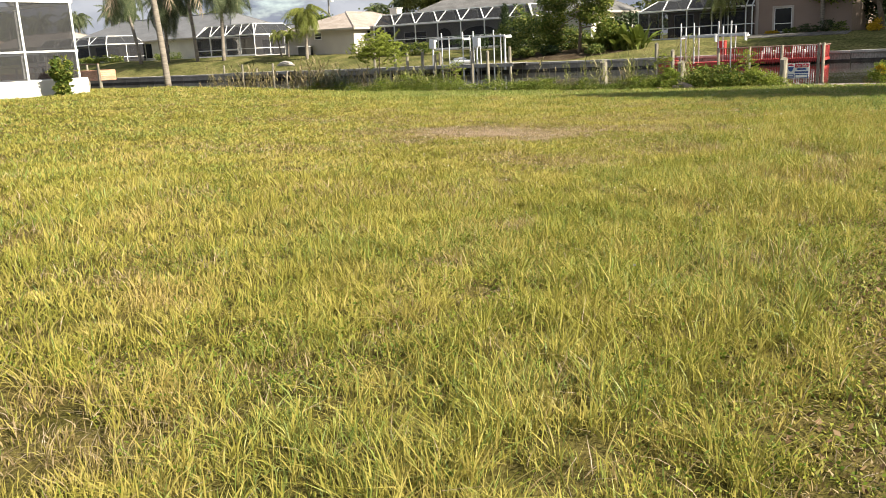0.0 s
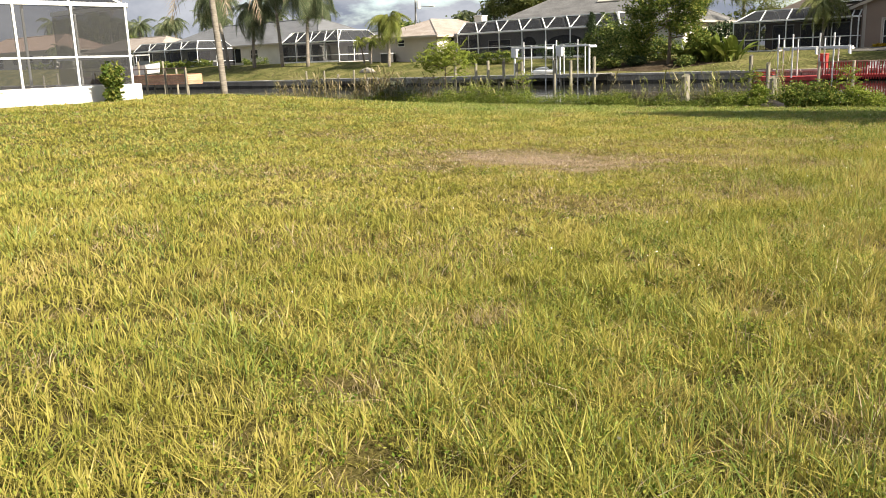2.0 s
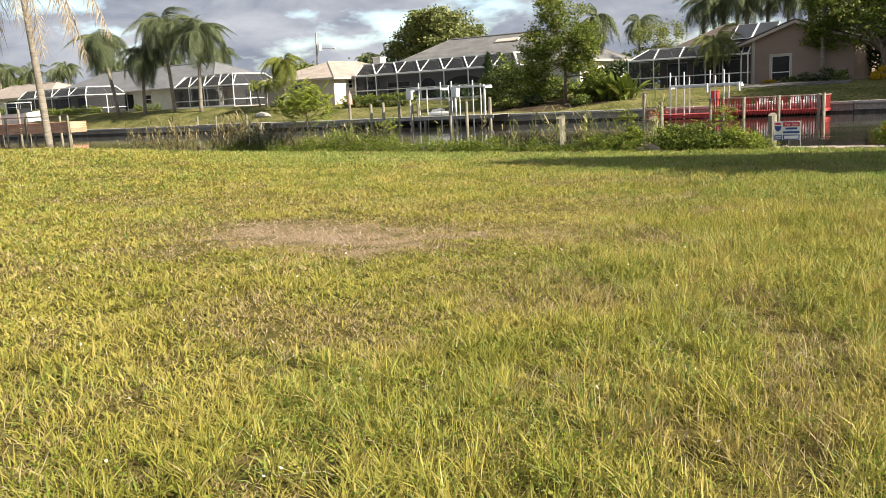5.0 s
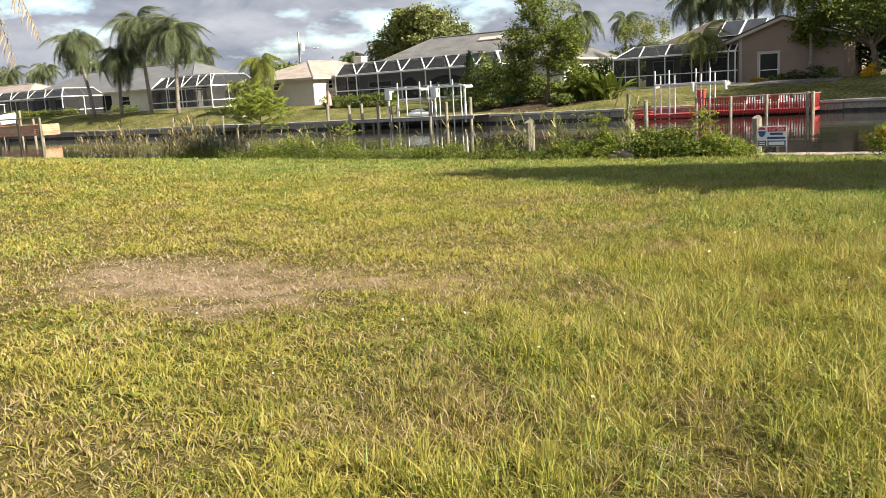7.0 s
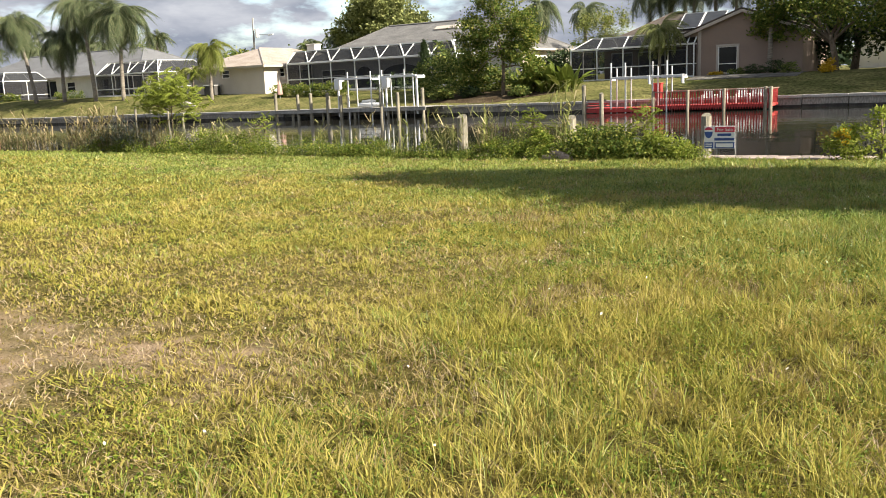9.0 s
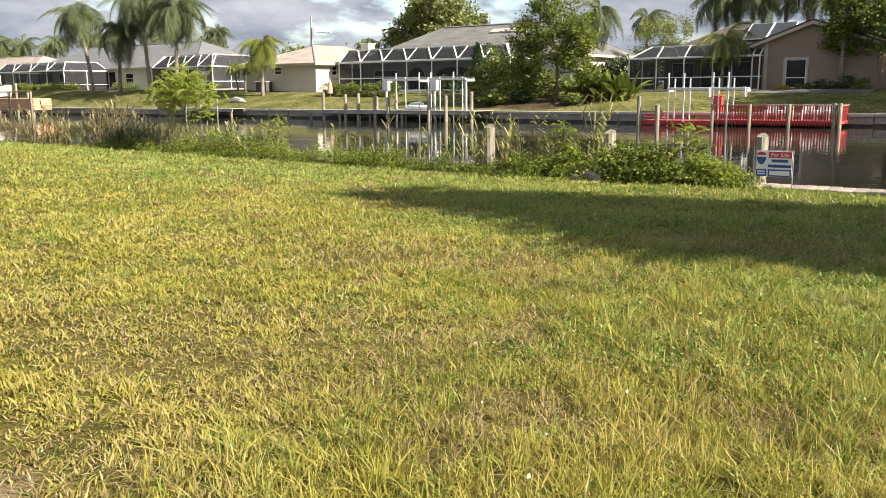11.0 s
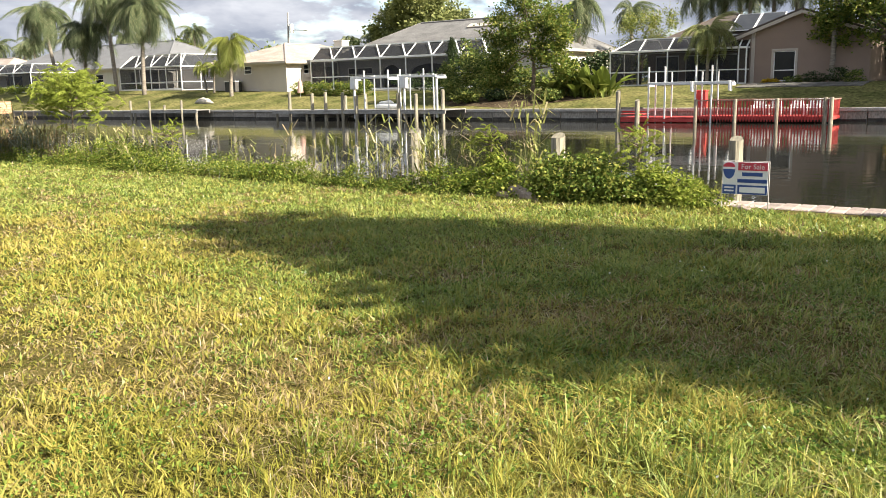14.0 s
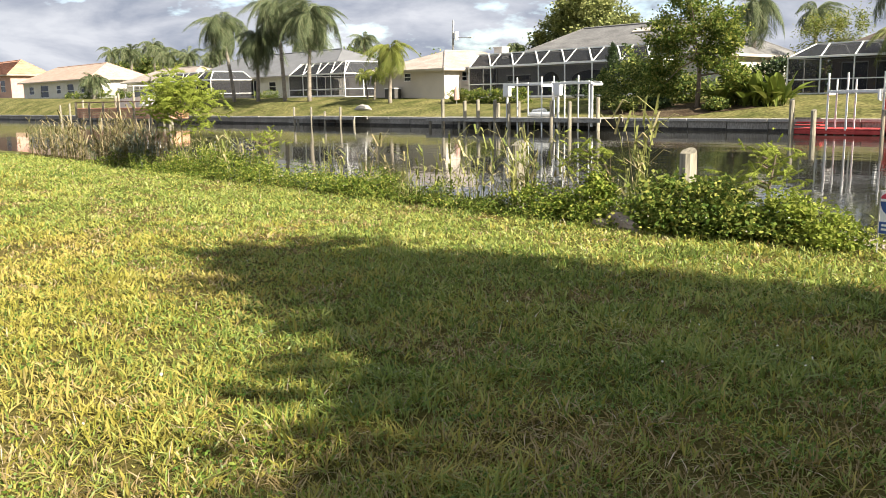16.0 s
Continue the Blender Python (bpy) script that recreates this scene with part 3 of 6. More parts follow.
def window(parent, x0, x1, z0, z1, y=0.0, turn=0.0, at=(0, 0, 0), band=0.0, rail=0.5):
    """A window in a wall that faces -Y: frame, pane, meeting rail, and a raised band where the wall has one."""
    w, h, cx, cz = x1 - x0, z1 - z0, (x0 + x1) / 2, (z0 + z1) / 2
    g = Geo()
    for c, s in (((x0 + 0.03, 0.06, cz), (0.06, 0.07, h)), ((x1 - 0.03, 0.06, cz), (0.06, 0.07, h)), ((cx, 0.06, z0 + 0.03), (w - 0.12, 0.07, 0.06)),
                 ((cx, 0.06, z1 - 0.03), (w - 0.12, 0.07, 0.06)), ((cx, 0.06, z0 + h * rail), (w - 0.12, 0.06, 0.06))):
        g.box(c, s)
    win = part("window", g, M["white_frame"], parent, "white framed window with dark glass", at=at, turn=turn)
    part("pane", Geo().box((cx, 0.08, z0 + h * rail / 2), (w - 0.1, 0.015, h * rail - 0.04)), M["dark_glass"], win)
    part("pane", Geo().box((cx, 0.095, z0 + h * (1 + rail) / 2), (w - 0.1, 0.015, h * (1 - rail) - 0.04)), M["dark_glass"], win)
    if band:
        b = Geo()
        for c, s in (((x0 - band / 2, -0.02, cz), (band, 0.05, h + 2 * band)), ((x1 + band / 2, -0.02, cz), (band, 0.05, h + 2 * band)),
                     ((cx, -0.02, z1 + band / 2), (w, 0.05, band)), ((cx, -0.02, z0 - band / 2), (w, 0.05, band))):
            b.box(c, s, b=0.01)
        part("window_band", b, M["trim"], win)
    return win


def hip_roof(parent, x0, x1, y0, y1, eave, top, material, over=0.55, along="x", name="roof"):
    a, b, c, d = x0 - over, x1 + over, y0 - over, y1 + over
    if along == "x":
        r = (d - c) / 2
        p, q = (a + r, (c + d) / 2, top), (b - r, (c + d) / 2, top)
        sides = [[(a, c, eave), (b, c, eave), q, p], [(b, d, eave), (a, d, eave), p, q], [(a, d, eave), (a, c, eave), p], [(b, c, eave), (b, d, eave), q]]
    else:
        r = (b - a) / 2
        p, q = ((a + b) / 2, c + r, top), ((a + b) / 2, d - r, top)
        sides = [[(b, c, eave), (b, d, eave), q, p], [(a, d, eave), (a, c, eave), p, q], [(a, c, eave), (b, c, eave), p], [(b, d, eave), (a, d, eave), q]]
    roof = part(name, Geo(), material, parent)
    for s in sides:
        part("roof_slope", Geo().slab(s, 0.12), material, roof)
    part("ridge_cap", Geo().tube([p, q], [0.11, 0.11], 6), material, roof)
    for e, f in ((sides[0][0], p), (sides[1][1], p if along == "x" else q), (sides[0][1] if along == "x" else sides[3][0], q), (sides[1][0], q if along == "x" else q)):
        part("hip_cap", Geo().tube([e, f], [0.09, 0.09], 6), material, roof)
    fas = Geo()
    z = eave - 0.11
    for e, f in (((a, c, z), (b, c, z)), ((b, c, z), (b, d, z)), ((b, d, z), (a, d, z)), ((a, d, z), (a, c, z))):
        fas.beam(e, f, 0.05, 0.2)
    part("fascia", fas, M["trim"], roof)
    part("soffit", Geo().box(((a + b) / 2, (c + d) / 2, eave - 0.17), (b - a - 0.1, d - c - 0.1, 0.03)), M["trim"], roof)
    return roof


def cage(x0, x1, y0, y1, base, beam, top, posts, label, rails=(), thick=0.09, ends="both", inset=1.3, screen="screen_far", frame_mat="white_frame", hip="both", braced=True):
    """A pool cage: front posts and beam, mansard rafters over a flat middle, screen panels between."""
    t = thing("pool_cage", (x0, y0, base), label, "pool cage", "pool cages")
    d, h, hh = y1 - y0, beam - base, top - base
    fm = M[frame_mat]
    xs = [p - x0 for p in posts]
    ln = x1 - x0
    tops = list(xs)
    tops[0] += inset
    if hip == "both":
        tops[-1] -= inset
    for x, a in zip(xs, tops):
        part("post", Geo().box((x, 0, h / 2), (thick, thick, h), b=0.008), fm, t)
        raft = Geo() if braced and 0 < x < ln else Geo().beam((x, 0, h), (a, inset, hh), thick, thick)
        part("rafter", raft.beam((a, inset, hh), (a, d - inset, hh), thick, thick).beam((a, d - inset, hh), (x, d, h), thick, thick), fm, t)
    if braced:
        for p, q in zip(xs, xs[1:]):
            k = min(0.28 * (q - p), 0.8)
            part("hip_rafter", Geo().beam((p, 0, h), (p + k, inset, hh), thick, thick), fm, t)
            part("hip_rafter", Geo().beam((q, 0, h), (q - k, inset, hh), thick, thick), fm, t)
    for x, a in ((xs[0], tops[0]), (xs[-1], tops[-1])):
        part("roof_screen", Geo().add([(x, 0, h), (a, inset, hh), (a, d - inset, hh), (x, d, h)], [(0, 1, 2, 3)]), M["screen_top"], t)
    part("front_beam", Geo().beam((0, 0, h), (ln, 0, h), thick * 1.3, thick * 1.6, b=0.01), fm, t)
    part("back_beam", Geo().beam((0, d, h), (ln, d, h), thick, thick), fm, t)
    part("kick_rail", Geo().beam((0, 0, 0.06), (ln, 0, 0.06), thick, 0.12), fm, t)
    for y in (inset, d - inset):
        part("purlin", Geo().beam((tops[0], y, hh), (tops[-1], y, hh), thick, thick), fm, t)
    for z in rails:
        part("chair_rail", Geo().beam((0, -0.002, z - base), (ln, -0.002, z - base), thick * 0.8, thick * 0.8), fm, t)
    for x in ((0, ln) if ends == "both" else (0,) if ends == "left" else (ln,)):
        n = max(2, int(d / 2.2))
        for k in range(1, n + 1):
            part("post", Geo().box((x, d * k / n, h / 2), (thick, thick, h), b=0.008), fm, t)
        part("side_beam", Geo().beam((x, 0, h), (x, d, h), thick, thick * 1.3), fm, t)
        for z in rails:
            part("chair_rail", Geo().beam((x, 0, z - base), (x, d, z - base), thick * 0.8, thick * 0.8), fm, t)
        part("screen_panel", Geo().add([(x, 0, 0.1), (x, d, 0.1), (x, d, h), (x, 0, h)], [(0, 1, 2, 3)]), M[screen], t)
    for a, b, p, q in zip(xs, xs[1:], tops, tops[1:]):
        part("screen_panel", Geo().add([(a, 0, 0.1), (b, 0, 0.1), (b, 0, h), (a, 0, h)], [(0, 1, 2, 3)]), M[screen], t)
        part("roof_screen", Geo().add([(a, 0, h), (b, 0, h), (q, inset, hh), (p, inset, hh), (q, d - inset, hh), (p, d - inset, hh), (b, d, h), (a, d, h)],
                                      [(0, 1, 2, 3), (3, 2, 4, 5), (5, 4, 6, 7)]), M["screen_top"], t)
    part("pool_deck", Geo().box((ln / 2, d / 2, -0.55), (ln + 0.5, d + 0.5, 1.1), b=0.02), M["concrete"], t, "pale concrete pool deck")
    return t


def plain_body(parent, w, d, z0, z1, material, front_open=(), right_open=()):
    """Four walls of a house, corner at the parent's origin: front faces -Y, right faces +X."""
    part("wall_front", wall_geo(w, z0, z1, list(front_open)), material, parent)
    part("wall_right", wall_geo(d - 0.44, z0, z1, list(right_open)), material, parent, at=(w, 0.22, 0), turn=math.pi / 2)
    part("wall_back", Geo().box((w / 2, d - 0.11, (z0 + z1) / 2), (w, 0.22, z1 - z0)), material, parent)
    part("wall_left", Geo().box((0.11, d / 2, (z0 + z1) / 2), (0.22, d - 0.44, z1 - z0)), material, parent)
    part("floor_slab", Geo().box((w / 2, d / 2, z0 + 0.5), (w - 0.5, d - 0.5, 1.0)), M["concrete"], parent)


# brown gabled house on the right
hr = thing("house", (-17.65, 73, 0), "single-storey house with brown stucco gable and shingle roof", "house", "houses across the canal")
W, D = 8.1, 13.0
part("wall_front", wall_geo(W, 0.4, 4.15, [(2.36, 3.72, 1.38, 3.3)]), M["brown_wall"], hr)
part("gable_wall", Geo().add([(0, 0, 4.15), (W, 0, 4.15), (W / 2, 0, 5.66), (0, 0.22, 4.15), (W, 0.22, 4.15), (W / 2, 0.22, 5.66)],
                             [(0, 1, 2), (5, 4, 3), (0, 2, 5, 3), (1, 4, 5, 2), (0, 3, 4, 1)]), M["brown_wall"], hr)
for x in (0.11, W - 0.11):
    part("wall_side", Geo().box((x, D / 2, 2.28), (0.22, D - 0.44, 3.74)), M["brown_wall"], hr)
part("corner_trim", Geo().box((1.02, -0.02, 2.5), (0.24, 0.05, 4.2), b=0.01), M["trim"], hr, "pale stucco corner strip")
window(hr, 2.36, 3.72, 1.38, 3.3, band=0.14, rail=0.36)
roof = part("roof", Geo(), M["brown_shingle"], hr)
part("roof_slope", Geo().slab([(-0.5, -0.35, 4.12), (W / 2, -0.35, 5.80), (W / 2, D, 5.80), (-0.5, D, 4.12)][::-1], 0.14), M["brown_shingle"], roof)
part("roof_slope", Geo().slab([(W + 0.5, -0.35, 4.12), (W + 0.5, D, 4.12), (W / 2, D, 5.80), (W / 2, -0.35, 5.80)][::-1], 0.14), M["brown_shingle"], roof)
part("rake_board", Geo().beam((-0.5, -0.36, 4.03), (W / 2, -0.36, 5.71), 0.05, 0.2).beam((W / 2, -0.36, 5.71), (W + 0.5, -0.36, 4.03), 0.05, 0.2), M["trim"], roof, "pale painted rake boards")
wing = thing("house_wing", (-25.6, 77.4, 0), "low brown stucco house wing behind a pool cage", "house", "houses across the canal")
plain_body(wing, 7.9, 8.6, 0.4, 3.85, M["brown_wall"], [(0.6, 2.4, 1.35, 3.4), (2.9, 7.3, 1.35, 3.5)])
for a, b in ((0.6, 2.4), (2.9, 5.1), (5.1, 7.3)):
    window(wing, a, b, 1.35, 3.4, rail=0.97)
hip_roof(wing, 0, 9.6, 0, 8.6, 3.9, 6.45, M["brown_shingle"])
sp = thing("solar_panel", (-19.9, 78.6, 5.0), "dark pool-heating solar panels with pale edges on the roof", "solar panel")
for k in range(2):
    o = Vector((k * 1.75, 0, 0))
    q = [Vector(v) + o for v in ((0, 0, 0.05), (1.65, 0, 0.05), (1.65, 2.4, 1.33), (0, 2.4, 1.33))]
    part("collector", Geo().slab(q, 0.05), M["solar"], sp)
    e = Geo()
    for i in range(4):
        e.beam(q[i], q[(i + 1) % 4], 0.05, 0.06)
    part("panel_edge", e, M["white_frame"], sp)
cage(-26.45, -16.85, 72.3, 77.3, 1.22, 3.62, 4.5, [-26.45, -24.3, -22.2, -20.1, -18.75, -17.35, -16.85],
     "white-framed screened pool cage over a raised deck", rails=(2.2,), thick=0.085, hip="left", braced=False)

# grey house with arches
h2 = thing("house", (-54.4, 74.6, 0), "gray stucco house with arched lanai and gray shingle hip roof", "house", "houses across the canal")
w2 = 22.5
part("wall_front", wall_geo(w2, 0.4, 4.2, [(5.1, 7.0, 1.4, 3.5), (8.2, 12.4, 1.4, 3.5), (14.0, 17.6, 1.4, 3.4), (1.0, 3.9, 2.2, 3.35)]), M["gray_wall"], h2)
for a, b in ((5.1, 7.0), (8.2, 12.4)):
    g, c, r = Geo(), (a + b) / 2, (b - a) / 2
    n = 12
    for s in (-1, 1):
        rim = [(c + s * r * math.cos(k * math.pi / 2 / n), 0.1, 2.75 + 0.75 * math.sin(k * math.pi / 2 / n)) for k in range(n + 1)]
        crn = (c + s * r, 0.1, 3.52)
        for k in range(n):
            tri = [rim[k], rim[k + 1], crn]
            g.add([(p[0], y, p[2]) for y in (-0.004, 0.2) for p in tri], [(0, 1, 2), (5, 4, 3), (0, 3, 4, 1)])
    part("arch", g, M["gray_wall"], h2)
# back and ceiling coloured near black in place of the porch's shade
part("lanai_back", Geo().box((w2 / 2, 2.6, 2.4), (w2 - 0.5, 0.2, 3.2)), M["lanai_shade_and_casing"], h2)
part("lanai_ceiling", Geo().box((w2 / 2, 1.4, 4.1), (w2 - 0.5, 2.4, 0.1)), M["lanai_shade_and_casing"], h2)
part("lanai_floor", Geo().box((w2 / 2, 1.4, 0.9), (w2 - 0.5, 2.4, 1.0)), M["concrete"], h2)
part("wall_right", Geo().box((w2 - 0.11, 5.6, 2.3), (0.22, 10.7, 3.8)), M["cream_wall"], h2)
part("wall_left", Geo().box((0.11, 5.6, 2.3), (0.22, 10.7, 3.8)), M["white_wall"], h2)
window(h2, 1.0, 3.9, 2.2, 3.35, rail=0.5)
window(h2, 14.0, 17.6, 1.4, 3.4, rail=0.97)
hip_roof(h2, 0, w2, 0, 11.0, 4.25, 7.35, M["shingle_gray"], along="x")
part("skylight", Geo().box((12.6, 3.2, 6.55), (2.6, 0.7, 0.12), b=0.02, m=Matrix.Translation((13.0, 4.1, 6.72)) @ Matrix.Rotation(0.47, 4, "X")), M["trim"], h2, "pale ridge vent")
ch = thing("chimney", (-55.6, 76.4, 4.4), "white rendered chimney stack", "chimney")
part("shaft", Geo().box((0, 0, 0.75), (1.0, 1.0, 1.5), b=0.03), M["white_wall"], ch)
part("cap", Geo().box((0, 0, 1.56), (1.15, 1.15, 0.12), b=0.03), M["white_wall"], ch)
cage(-54.4, -36.0, 70.8, 74.35, 1.4, 4.0, 5.1, [-54.4, -51.8, -49.2, -46.5, -43.8, -41.15, -38.5, -36.0],
     "large white-framed mansard pool cage with dark screens", rails=(2.55,), thick=0.10, inset=0.55)

# beige house with pale tile hip roof
h3 = thing("house", (-65.3, 68.9, 0), "beige stucco house with pale tile hip roof", "house", "houses across the canal")
plain_body(h3, 9.7, 14.5, 0.4, 3.95, M["beige_wall"], [(4.3, 5.3, 3.0, 3.75)], [(2.0, 2.7, 2.9, 3.75), (4.6, 6.4, 1.7, 3.6)])
window(h3, 4.3, 5.3, 3.0, 3.75)
window(h3, 2.0, 2.7, 2.9, 3.75, at=(9.7, 0.22, 0), turn=math.pi / 2)
window(h3, 4.6, 6.4, 1.7, 3.6, at=(9.7, 0.22, 0), turn=math.pi / 2)
hip_roof(h3, 0, 9.7, 0, 14.5, 4.02, 5.85, M["tile_tan"], along="y")
acu = thing("air_conditioner", (-61.75, 68.2, far_lawn(-61.7, 68.2)), "dark air-conditioning unit with pale lid beside the wall", "air conditioner")
part("casing", Geo().box((0, 0, 0.45), (1.4, 0.8, 0.9), b=0.03), M["lanai_shade_and_casing"], acu)
part("lid", Geo().box((0, 0, 0.94), (1.5, 0.9, 0.08), b=0.02), M["white_plastic"], acu)

# long house with slate-grey roof
h4 = thing("house", (-116.0, 75.5, 0), "white stucco house with slate-gray hip roof", "house", "houses across the canal")
ho4 = [(2.0, 6.0, 2.1, 4.1), (7.5, 13.0, 2.1, 4.1), (15.0, 20.0, 2.1, 4.1), (22.0, 23.6, 2.6, 3.8), (28.8, 29.8, 2.2, 3.9), (31.5, 34.0, 1.9, 4.0)]
plain_body(h4, 35.5, 12.5, 0.8, 4.4, M["white_wall"], ho4)
for a, b, c, d in ho4:
    window(h4, a, b, c, d, rail=0.97 if b - a > 3 else 0.5)
hip_roof(h4, 0, 35.5, 0, 12.5, 4.45, 7.6, M["shingle_slate"])
lanai = thing("house_wing", (-80.4, 77.5, 0), "white stucco house wing behind a pool cage", "house", "houses across the canal")
plain_body(lanai, 13.0, 7.0, 0.8, 4.0, M["white_wall"], [(3.0, 5.0, 1.9, 3.7), (7.0, 10.5, 1.9, 3.8)])
window(lanai, 3.0, 5.0, 1.9, 3.7)
window(lanai, 7.0, 10.5, 1.9, 3.8, rail=0.97)
hip_roof(lanai, 0, 13.0, 0, 7.0, 4.05, 5.3, M["shingle_slate"])
cage(-79.8, -70.0, 69.0, 76.2, 1.8, 4.05, 5.3, [-79.8, -77.2, -74.7, -72.3, -70.0],
     "white-framed screened pool cage with sloping roof panels", rails=(2.55,), thick=0.09, inset=1.2)
cage(-112.4, -97.0, 69.2, 75.2, 1.8, 4.15, 5.2, [-112.4, -108.4, -104.5, -100.7, -97.0],
     "long screened pool cage with white frame", rails=(2.5,), thick=0.09, inset=0.9)

# houses far down the canal
h5 = thing("house", (-178, 74, 0), "white house with pink tile hip roof", "house", "houses across the canal")
ho5 = [(3, 5.5, 3.4, 4.9), (9, 13, 2.8, 5.0), (17, 19, 3.4, 4.9), (22, 25, 2.8, 5.0), (28, 30.5, 3.4, 4.9)]
plain_body(h5, 33.0, 10.0, 1.2, 5.6, M["white_wall"], ho5)
for a, b, c, d in ho5:
    window(h5, a, b, c, d)
hip_roof(h5, 0, 33.0, 0, 10.0, 5.7, 8.5, M["tile_pink"], over=0.8)
h8 = thing("house", (-143, 79, 0), "low white house with tan tile roof", "house", "houses across the canal")
plain_body(h8, 22.0, 9.0, 1.2, 4.8, M["white_wall"], [(3, 6, 3.0, 4.4), (10, 14, 2.4, 4.5), (17, 20, 3.0, 4.4)])
for a, b, c, d in ((3, 6, 3.0, 4.4), (10, 14, 2.4, 4.5), (17, 20, 3.0, 4.4)):
    window(h8, a, b, c, d)
hip_roof(h8, 0, 22.0, 0, 9.0, 4.9, 7.0, M["tile_tan"], over=0.7)
h6 = thing("house", (-240, 80, 0), "house with bright orange barrel-tile roof", "house", "houses across the canal")
plain_body(h6, 36.0, 8.0, 2.0, 8.0, M["salmon"], [(29, 32, 4.5, 7.0), (18, 21, 4.5, 7.0)])
window(h6, 29, 32, 4.5, 7.0)
window(h6, 18, 21, 4.5, 7.0)
hip_roof(h6, 0, 36.0, 0, 8.0, 8.2, 11.6, M["tile_orange"], over=0.9)
for k in range(11):
    part("tile_course", Geo().beam((-0.9 + 0.41 * k, -0.9 + 0.41 * k, 8.3 + 0.285 * k), (36.9 - 0.41 * k, -0.9 + 0.41 * k, 8.3 + 0.285 * k), 0.12, 0.14), M["tile_orange"], h6)


# ---- docks and boat lifts ----
def piling(at, top, r, label, group, material="pile_wood", bottom=-1.9, category="piling"):
    x, y = at
    g = Geo().tube([(0, 0, bottom), (0.01, 0, (bottom + top) / 2), (0, 0.01, top - 0.015), (0, 0, top)], [r * 1.06, r, r * 0.99, r * 0.95], 12)
    return single("piling", g, M[material], label, category, group, smooth=False, at=(x, y, 0))


for x, z, y in ((-44.78, 1.36, 58.2), (-42.5, 1.2, 58.1), (-41.25, 1.27, 58.1), (-40.75, 1.0, 59.6), (-39.6, 1.24, 58.0), (-39.0, 1.1, 59.7), (-38.3, 1.02, 57.9),
                (-34.76, 1.15, 57.9), (-33.2, 1.07, 57.7), (-31.54, 1.3, 58.3)):
    piling((x, y), z, 0.12, "gray weathered round wooden piling in the water", "dock pilings")
for x, y, z in ((-19.75, 58.2, 1.05), (-18.4, 57.6, 0.55)):
    piling((x, y), z, 0.13, "gray weathered round wooden piling in the water", "dock pilings")
for x, y, z in ((-64.4, 59.0, 0.88), (-61.7, 58.9, 0.87), (-59.9, 59.0, 0.5), (-57.6, 58.9, 0.86)):
    piling((x, y), z, 0.10, "gray weathered round wooden piling in the water", "dock pilings")
for x, y, z in ((-113.0, 58.0, 1.6), (-119.5, 59.2, 1.4), (-101.0, 55.0, 1.9), (-92.0, 55.0, 2.2), (-85.0, 57.8, 1.7)):
    piling((x, y), z, 0.13, "gray weathered round wooden piling in the water", "dock pilings")


def dock(name, x0, x1, y0, y1, z, label, material, board=0.28, along="y", skirt=0.0, category="dock"):
    t = thing(name, (x0, y0, z), label, category)
    w, d = x1 - x0, y1 - y0
    n = int((w if along == "y" else d) / board)
    s = (w if along == "y" else d) / n
    bd = Geo().box((0, 0, 0), (s - 0.02, d, 0.05) if along == "y" else (w, s - 0.02, 0.05), b=0.006).mesh("board", M[material])
    for i in range(n):
        part("board", bd, None, t, at=((i + 0.5) * s, d / 2, -0.025) if along == "y" else (w / 2, (i + 0.5) * s, -0.025))
    part("joist", Geo().beam((0, 0.06, -0.16), (w, 0.06, -0.16), 0.08, 0.2), M[material], t)
    part("joist", Geo().beam((0, d - 0.06, -0.16), (w, d - 0.06, -0.16), 0.08, 0.2), M[material], t)
    for k in range(int(skirt / 0.2)):
        part("skirt_board", Geo().box((w / 2, -0.03, -0.16 - 0.2 * k), (w, 0.04, 0.18), b=0.005), M[material], t)
        part("skirt_board", Geo().box((w + 0.03, d / 2, -0.16 - 0.2 * k), (0.04, d, 0.18), b=0.005), M[material], t)
    for x in np.linspace(0.3, w - 0.3, max(2, int(w / 2.5))):
        part("leg", Geo().tube([(x, 0.2, -2.2), (x, 0.2, -0.06)], [0.1, 0.1], 8), M["pile_wood"], t)
    return t


dock("dock", -64.3, -55.8, 58.9, 60.3, 0.12, "pale gray plank dock along the seawall", "gray_deck")
dock("dock", -46.3, -31.1, 57.9, 60.3, 0.1, "gray weathered plank dock with pilings", "gray_deck", along="x")
big_dock = dock("dock", -99.0, -76.6, 53.5, 55.3, 1.05, "orange-brown wooden dock with board sides", "dock_orange", skirt=1.05)
for x in (0.1, 3.8, 7.5, 11.2, 14.9, 18.6, 22.3):
    part("corner_post", Geo().box((x, -0.1, -0.95), (0.22, 0.2, 3.1), b=0.02), M["pile_wood"], big_dock, "gray weathered square post")
part("top_rail", Geo().beam((0, -0.1, 0.62), (22.4, -0.1, 0.62), 0.14, 0.1), M["rail_wood"], big_dock)
dock("dock", -98.9, -97.2, 55.35, 60.3, 1.0, "short orange-brown gangway to a wooden dock", "dock_orange", along="x")
boat = thing("motor_boat", (-91.5, 57.6, 1.0), "white motor boat raised on a lift beside a dock", "boat")
